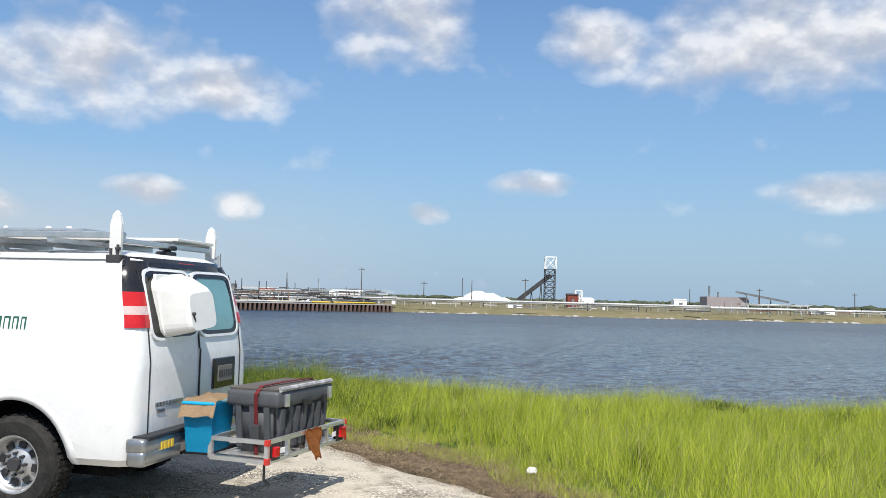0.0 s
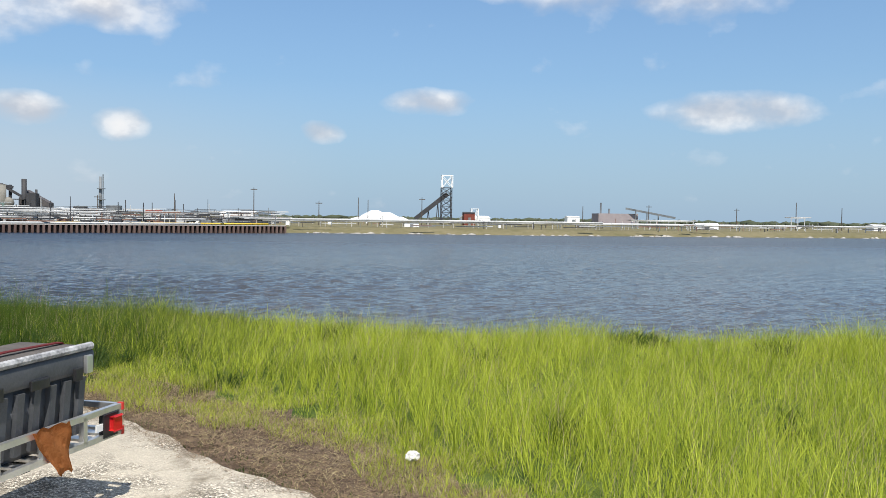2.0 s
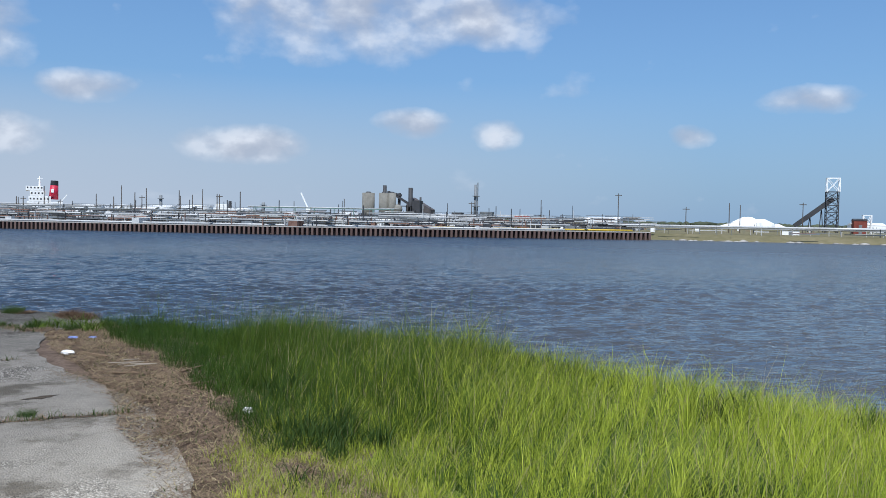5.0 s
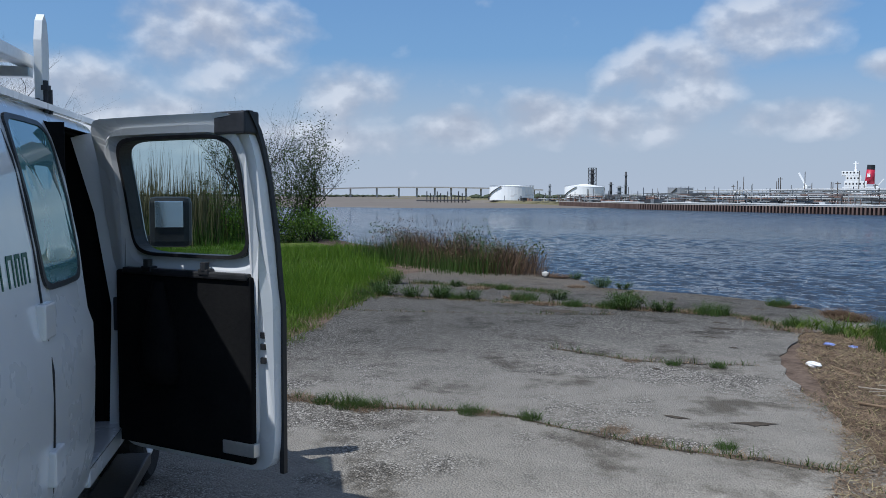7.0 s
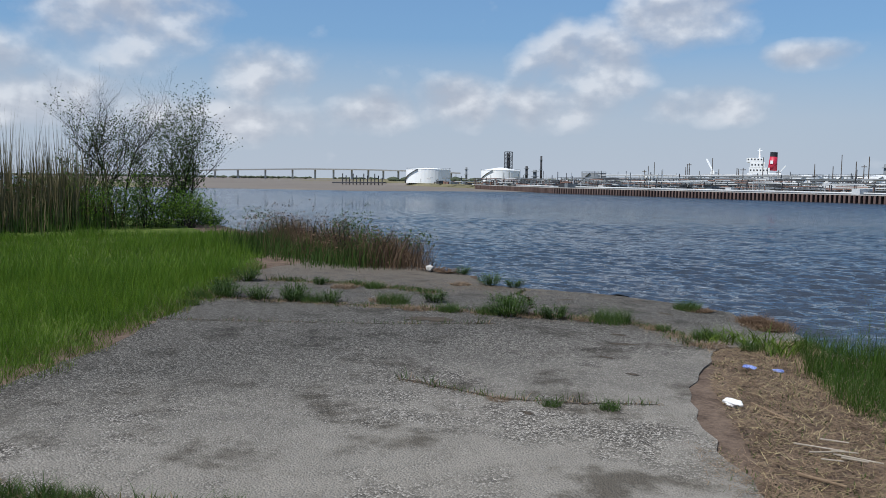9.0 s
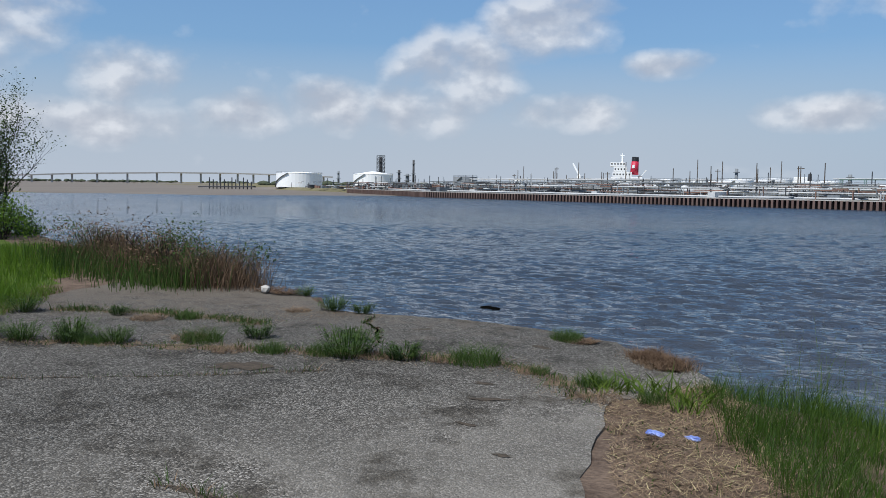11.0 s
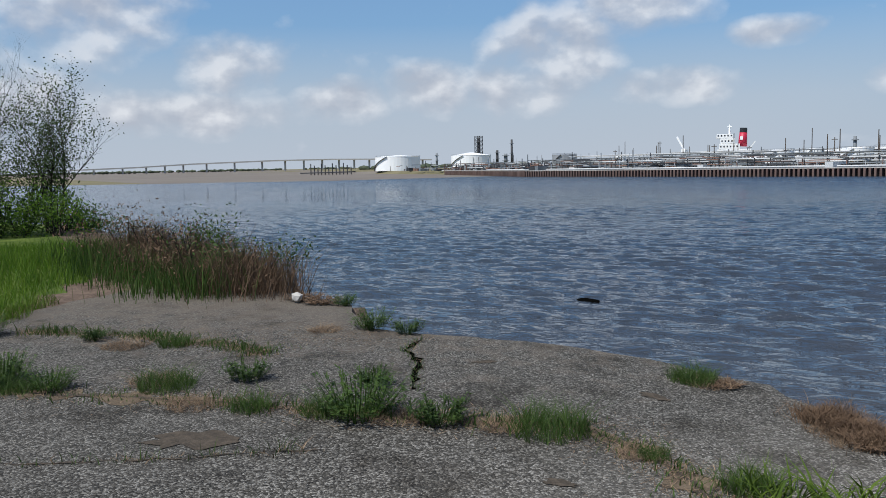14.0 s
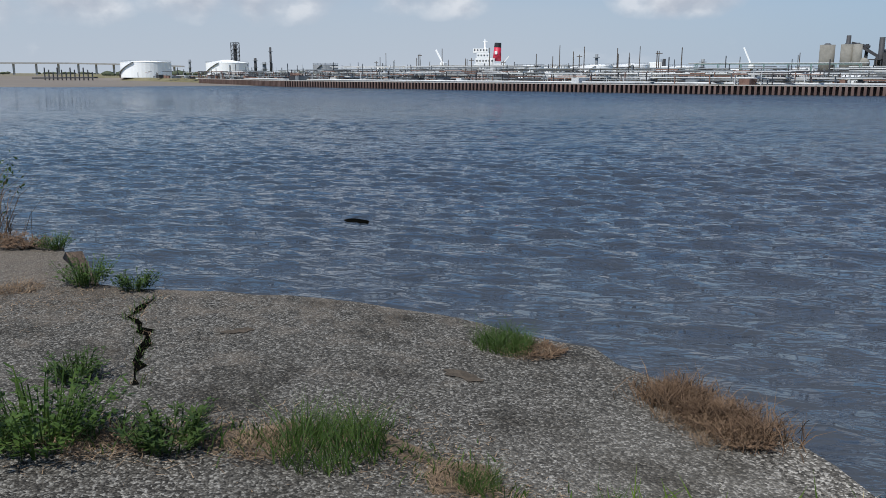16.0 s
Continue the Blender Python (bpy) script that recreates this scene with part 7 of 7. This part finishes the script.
# poles: x, y, height
rp = random.Random(11)
for x, y, h in ((-48.4, 263, 8.8), (-25.6, 266, 11.1), (-185, 244, 11.6), (-164, 259, 11.1), (-70, 262, 8.0), (-6, 264, 7.2), (6, 268, 8.6), (9, 268, 8.0), (26, 270, 9.0),
                (84, 290, 7.4), (110, 296, 8.2), (145, 300, 7.6), (158, 282, 9.6), (180, 290, 8.2), (-113, 262, 8.4), (-128, 256, 7.4)):
    pole(x, y, h, rp.choice((0, 0, 1)))
for k in range(26):
    x = -262 + k * 5.6 + rp.uniform(-1.5, 1.5)
    pole(x, along(FARSHORE, x) + rp.uniform(45, 95), rp.uniform(6.5, 10.5), rp.choice((0, 0, 0, 1)))
# pipelines along the quay and the right-hand shore
for off, z, r, m, x0, x1 in ((4, -0.1, 0.22, PIPEW, -250, -30), (9, 0.45, 0.16, STEEL, -285, -70), (24, 1.7, 0.17, PIPEW, -285, -60), (40, 2.9, 0.15, STEEL, -300, -90), (16, 1.0, 0.14, DARKSTEEL, -280, -20), (12, 0.9, 0.17, PIPEW, -130, -30)):
    xs = np.linspace(x0, x1, 7)
    pipe_run("quay_pipeline", [(x, along(FARSHORE, x) + off, z) for x in xs], r, m, 8.0, "pale pipeline on low supports behind the quay")
pipe_run("yellow_pipeline", [(x, along(FARSHORE, x) + 5, -0.05) for x in np.linspace(-58, -16, 4)], 0.2, YELLOW, 6.0, "yellow painted pipe behind the quay wall")
pipe_run("shore_pipeline", [(x, along(FARSHORE, x) + 22, 1.15) for x in np.linspace(-24, 70, 7)], 0.28, PIPEW, 6.0, "white pipeline on trestles along the shore")
pipe_run("shore_pipeline", [(x, along(FARSHORE, x) + 25, 0.8) for x in np.linspace(-20, 120, 8)], 0.22, PIPEW, 6.0, "white pipeline on trestles along the shore")
pipe_run("shore_pipeline", [(x, along(FARSHORE, x) + 30, 0.9) for x in np.linspace(66, 200, 8)], 0.28, PIPEW, 7.0, "white pipeline on trestles along the shore")
for x, y, ln, d, h, yaw, m, lv in ((-134, 241, 43, 6, 5.2, 24, GREENSTEEL, 2), (-92, 236, 30, 5, 3.6, 26, STEEL, 2), (-205, 196, 40, 6, 4.2, 12, STEEL, 2), (-250, 200, 44, 6, 4.4, 10, PIPEW, 2), (-165, 205, 34, 5, 3.4, 14, STEEL, 1), (-75, 216, 26, 4, 2.8, 26, PIPEW, 1),
                                   (-245, 245, 60, 8, 5.2, 30, STEEL, 3), (-300, 262, 50, 8, 5.0, 36, STEEL, 2), (146.5, 264.5, 4, 3, 4.2, -30, PIPEW, 1), (-52, 246, 16, 4, 2.8, 26, PIPEW, 2), (96, 268, 20, 4, 2.6, 8, PIPEW, 1)):
    rack_frame(x, y, ln, d, h, yaw, m, "open steel pipe rack with several pipe levels", lv, max(2, int(ln / 6)))
block("white_shed", -44.3, 253.7, 5.2, 5, 2.2, TANKW, "white shed with a pitched roof behind the quay", "shed")
block("red_roof_shed", -62, 300, 5, 5, 3.4, TANKW, "pale shed with a red roof in the yard", "shed", 0, YARD, RUSTRED)
for x, y, w, h, m in ((-36, 320, 12, 3.4, TANKW), (70, 440, 14, 3.2, TANKW), (143, 516, 8, 4.6, TANKW), (-150, 290, 10, 3.4, TANKW), (-215, 250, 9, 2.6, TANKW), (-180, 235, 7, 2.2, TANKW), (-235, 330, 16, 5, TANKW), (120, 270, 7, 1.6, TANKW),
                      (-84, 224, 4, 1.8, TANKW), (-66, 222, 5, 1.6, TANKW), (20, 236, 4, 1.2, TANKW), (200, 300, 6, 2, TANKW)):
    block("yard_building", x, y, w, w * 0.6, h, m, "low white yard building", "shed", rp.uniform(-15, 25))
# far works with a long conveyor
fw = thing("far_works", Matrix.Translation((178, 576, YARD)), "hazy distant works with a long sloping conveyor", "plant")
# Distance haze is put into the pale cladding colour.
part("hall", bm_of(box, (-2, -8, 0), (26, 8, 7.6)), mat("haze_tinted_cladding", (0.28, 0.24, 0.25), (0.36, 0.32, 0.32), 0.2, 0.9, 0.0), fw)
part("gallery", bm_of(bar, (17, -8, 11.2), (48, -20, 5.0), 1.5, 1.4), STEEL, fw)
for u in (22, 30, 38):
    part("trestle", bm_of(box, (u, -14, 0), (u + 0.6, -13.4, 11.2 - (u - 17) * 0.2)), STEEL, fw)
for u, h in ((2, 15), (8, 11)):
    part("chimney", bm_of(rod, (u, 0, 0), (u, 0, h), 0.6, None, 10), STEEL, fw)
bm = bmesh.new()
bmesh.ops.create_icosphere(bm, subdivisions=3, radius=1.0)
for v in bm.verts:
    v.co = Vector((v.co.x * 11, v.co.y * 5, max(0, v.co.z) * 3.6 * (1 + 0.3 * noise.noise(v.co * 2.3))))
solid("spoil_heap", bm, DRYLAND, Matrix.Translation((-72, 470, YARD)), "green-grown spoil heap in the yard", "heap")
# bridge far away
br = thing("road_bridge", Matrix(), "long low concrete road bridge in the distance", "bridge")
span = [(-1500, 120), (-1480, 250), (-1466, 337), (-1430, 470), (-1400, 560), (-1368, 632), (-1330, 720)]
zs = [5.0, 8.5, 12.6, 16.0, 16.4, 15.2, 12.5]
for (a, z0), (b, z1) in zip(zip(span, zs), list(zip(span, zs))[1:]):
    part("deck", bm_of(bar, (*a, z0), (*b, z1), 12, 2.2), CAPCON, br)
    for k in range(3):
        f = (k + 0.5) / 3
        x, y, z = a[0] + (b[0] - a[0]) * f, a[1] + (b[1] - a[1]) * f, z0 + (z1 - z0) * f
        part("pier", bm_of(box, (x - 1.3, y - 1.3, SEA - 1), (x + 1.3, y + 1.3, z - 1)), CAPCON, br)
# wooden jetty off the far spit
jt = thing("jetty", Matrix.Translation((-440, 172, SEA)), "dark piled jetty off the far spit", "jetty")
for k in range(12):
    part("pile", bm_of(rod, (k * 2.4, k * 1.1, -0.5), (k * 2.4, k * 1.1, 6.0 - (k % 3)), 0.3, None, 6), DARKSTEEL, jt)
part("deck", bm_of(bar, (-6, -3, 1.0), (28, 13, 1.4), 2.5, 0.6), DARKSTEEL, jt)


def woods():
    """Far tree belts: many small uneven clumps."""
    rnd = np.random.default_rng(5)
    ico = bmesh.new()
    bmesh.ops.create_icosphere(ico, subdivisions=1, radius=1.0)
    base_v = np.array([v.co[:] for v in ico.verts])
    base_f = np.array([[v.index for v in f.verts] for f in ico.faces])
    ico.free()
    V, F = [], []
    n = 0
    for k in range(2600):
        b = radians(rnd.uniform(-40, 112))
        d = rnd.uniform(800, 1500)
        x, y = -math.sin(b) * d, math.cos(b) * d
        if y < along(FARSHORE, x) + 30 and b < 1.25:
            continue
        if b >= 1.15:
            d = rnd.uniform(1700, 2300)
            x, y = -math.sin(b) * d, math.cos(b) * d
        s = rnd.uniform(2.0, 5.0)
        jit = base_v * np.array([s * rnd.uniform(1.0, 2.4), s * 1.2, s * 0.62]) * rnd.uniform(0.75, 1.25, (len(base_v), 1))
        V.append(jit + np.array([x, y, YARD + s * 0.35]))
        F.append(base_f + n)
        n += len(base_v)
    big("distant_trees", np.concatenate(V), np.zeros((0, 4), int), np.concatenate(F), FARTREE, "dark belt of distant trees on the horizon", "trees")


woods()


def clutter():
    """Small yard fittings too small to tell apart: slim columns, stacked pipe lengths, valves, drums and stanchions."""
    rnd = random.Random(8)
    rust = mat("rusted_fittings", (0.14, 0.075, 0.055), (0.30, 0.19, 0.15), 0.5, 0.85, 0.1, fine=2.0)
    for m, count, lab in ((PIPEW, 800, "pale small pipework and fittings in the plant yard"), (STEEL, 1300, "grey small plant fittings and stanchions"), (DARKSTEEL, 1800, "dark small plant fittings"),
                          (rust, 520, "rust-brown small plant fittings"), (TANKW, 200, "white drums, cabins and small vessels in the plant yard")):
        V, F = [], []
        for k in range(count):
            x = rnd.uniform(-400, 230) if rnd.random() < 0.3 else rnd.uniform(-330, -20)
            y = along(FARSHORE, x) + (32 if m is TANKW else 5) + rnd.random() ** (2.2 if m is rust else 1.4) * 140
            east = x > -14
            z = YARD
            kind = rnd.random()
            if east:
                kind *= 0.84
                if rnd.random() < 0.4:
                    continue
            tall = 0.8 + (y - along(FARSHORE, x)) / 200
            if m is TANKW:
                w, d, h = rnd.uniform(0.3, 2.0), rnd.uniform(0.4, 2), rnd.uniform(0.5, 1.7) * (0.7 if east else tall)
            elif kind < 0.50:
                w, d = rnd.uniform(0.04, 0.10), 0.1
                h = rnd.uniform(1.0, 3.2 if not east else 2.2) * tall * (2.0 if rnd.random() < (0.12 if m is DARKSTEEL else 0.05) and not east and m is not rust else 1.0)
            elif kind < 0.86:
                w, d, h = rnd.uniform(1.0, 6), rnd.uniform(0.1, 0.3), rnd.uniform(0.10, 0.26)
                z = YARD + rnd.choice((0.5, 0.9, 1.4, 2.0, 2.6, 3.2) if not east else (0.5, 0.9, 1.5)) * (1 if east else tall)
            else:
                w, d, h = rnd.uniform(0.3, 1.6), rnd.uniform(0.5, 2), rnd.uniform(0.5, 1.8) * tall
            n = len(V)
            V += [(x + sx * w, y + sy * d, z + sz * h) for sz in (0, 1) for sy in (-1, 1) for sx in (-1, 1)]
            F += [(n, n + 1, n + 5, n + 4), (n + 2, n + 6, n + 7, n + 3), (n, n + 4, n + 6, n + 2), (n + 1, n + 3, n + 7, n + 5), (n + 4, n + 5, n + 7, n + 6)]
        raw("yard_fittings", V, F, m, "stuff", lab, "plant fittings")


clutter()


def riprap():
    rnd = np.random.default_rng(9)
    ico = bmesh.new()
    bmesh.ops.create_icosphere(ico, subdivisions=1, radius=1.0)
    bv = np.array([v.co[:] for v in ico.verts])
    bf = np.array([[v.index for v in f.verts] for f in ico.faces])
    ico.free()
    V, F = [], []
    for k in range(700):
        x = rnd.uniform(-10, 260)
        y = along(FARSHORE, x) + 2.2 + rnd.uniform(-0.6, 2.6)
        s = rnd.uniform(0.25, 0.8)
        V.append(bv * rnd.uniform(0.6, 1.2, (len(bv), 1)) * np.array([s * 1.5, s, s * 0.7]) + np.array([x, y, float(land(x, y)) + 0.1]))
        F.append(bf + k * len(bv))
    big("riprap", np.concatenate(V), np.zeros((0, 4), int), np.concatenate(F), ROCKM, "pale broken rock along the far waterline", "rocks")


riprap()
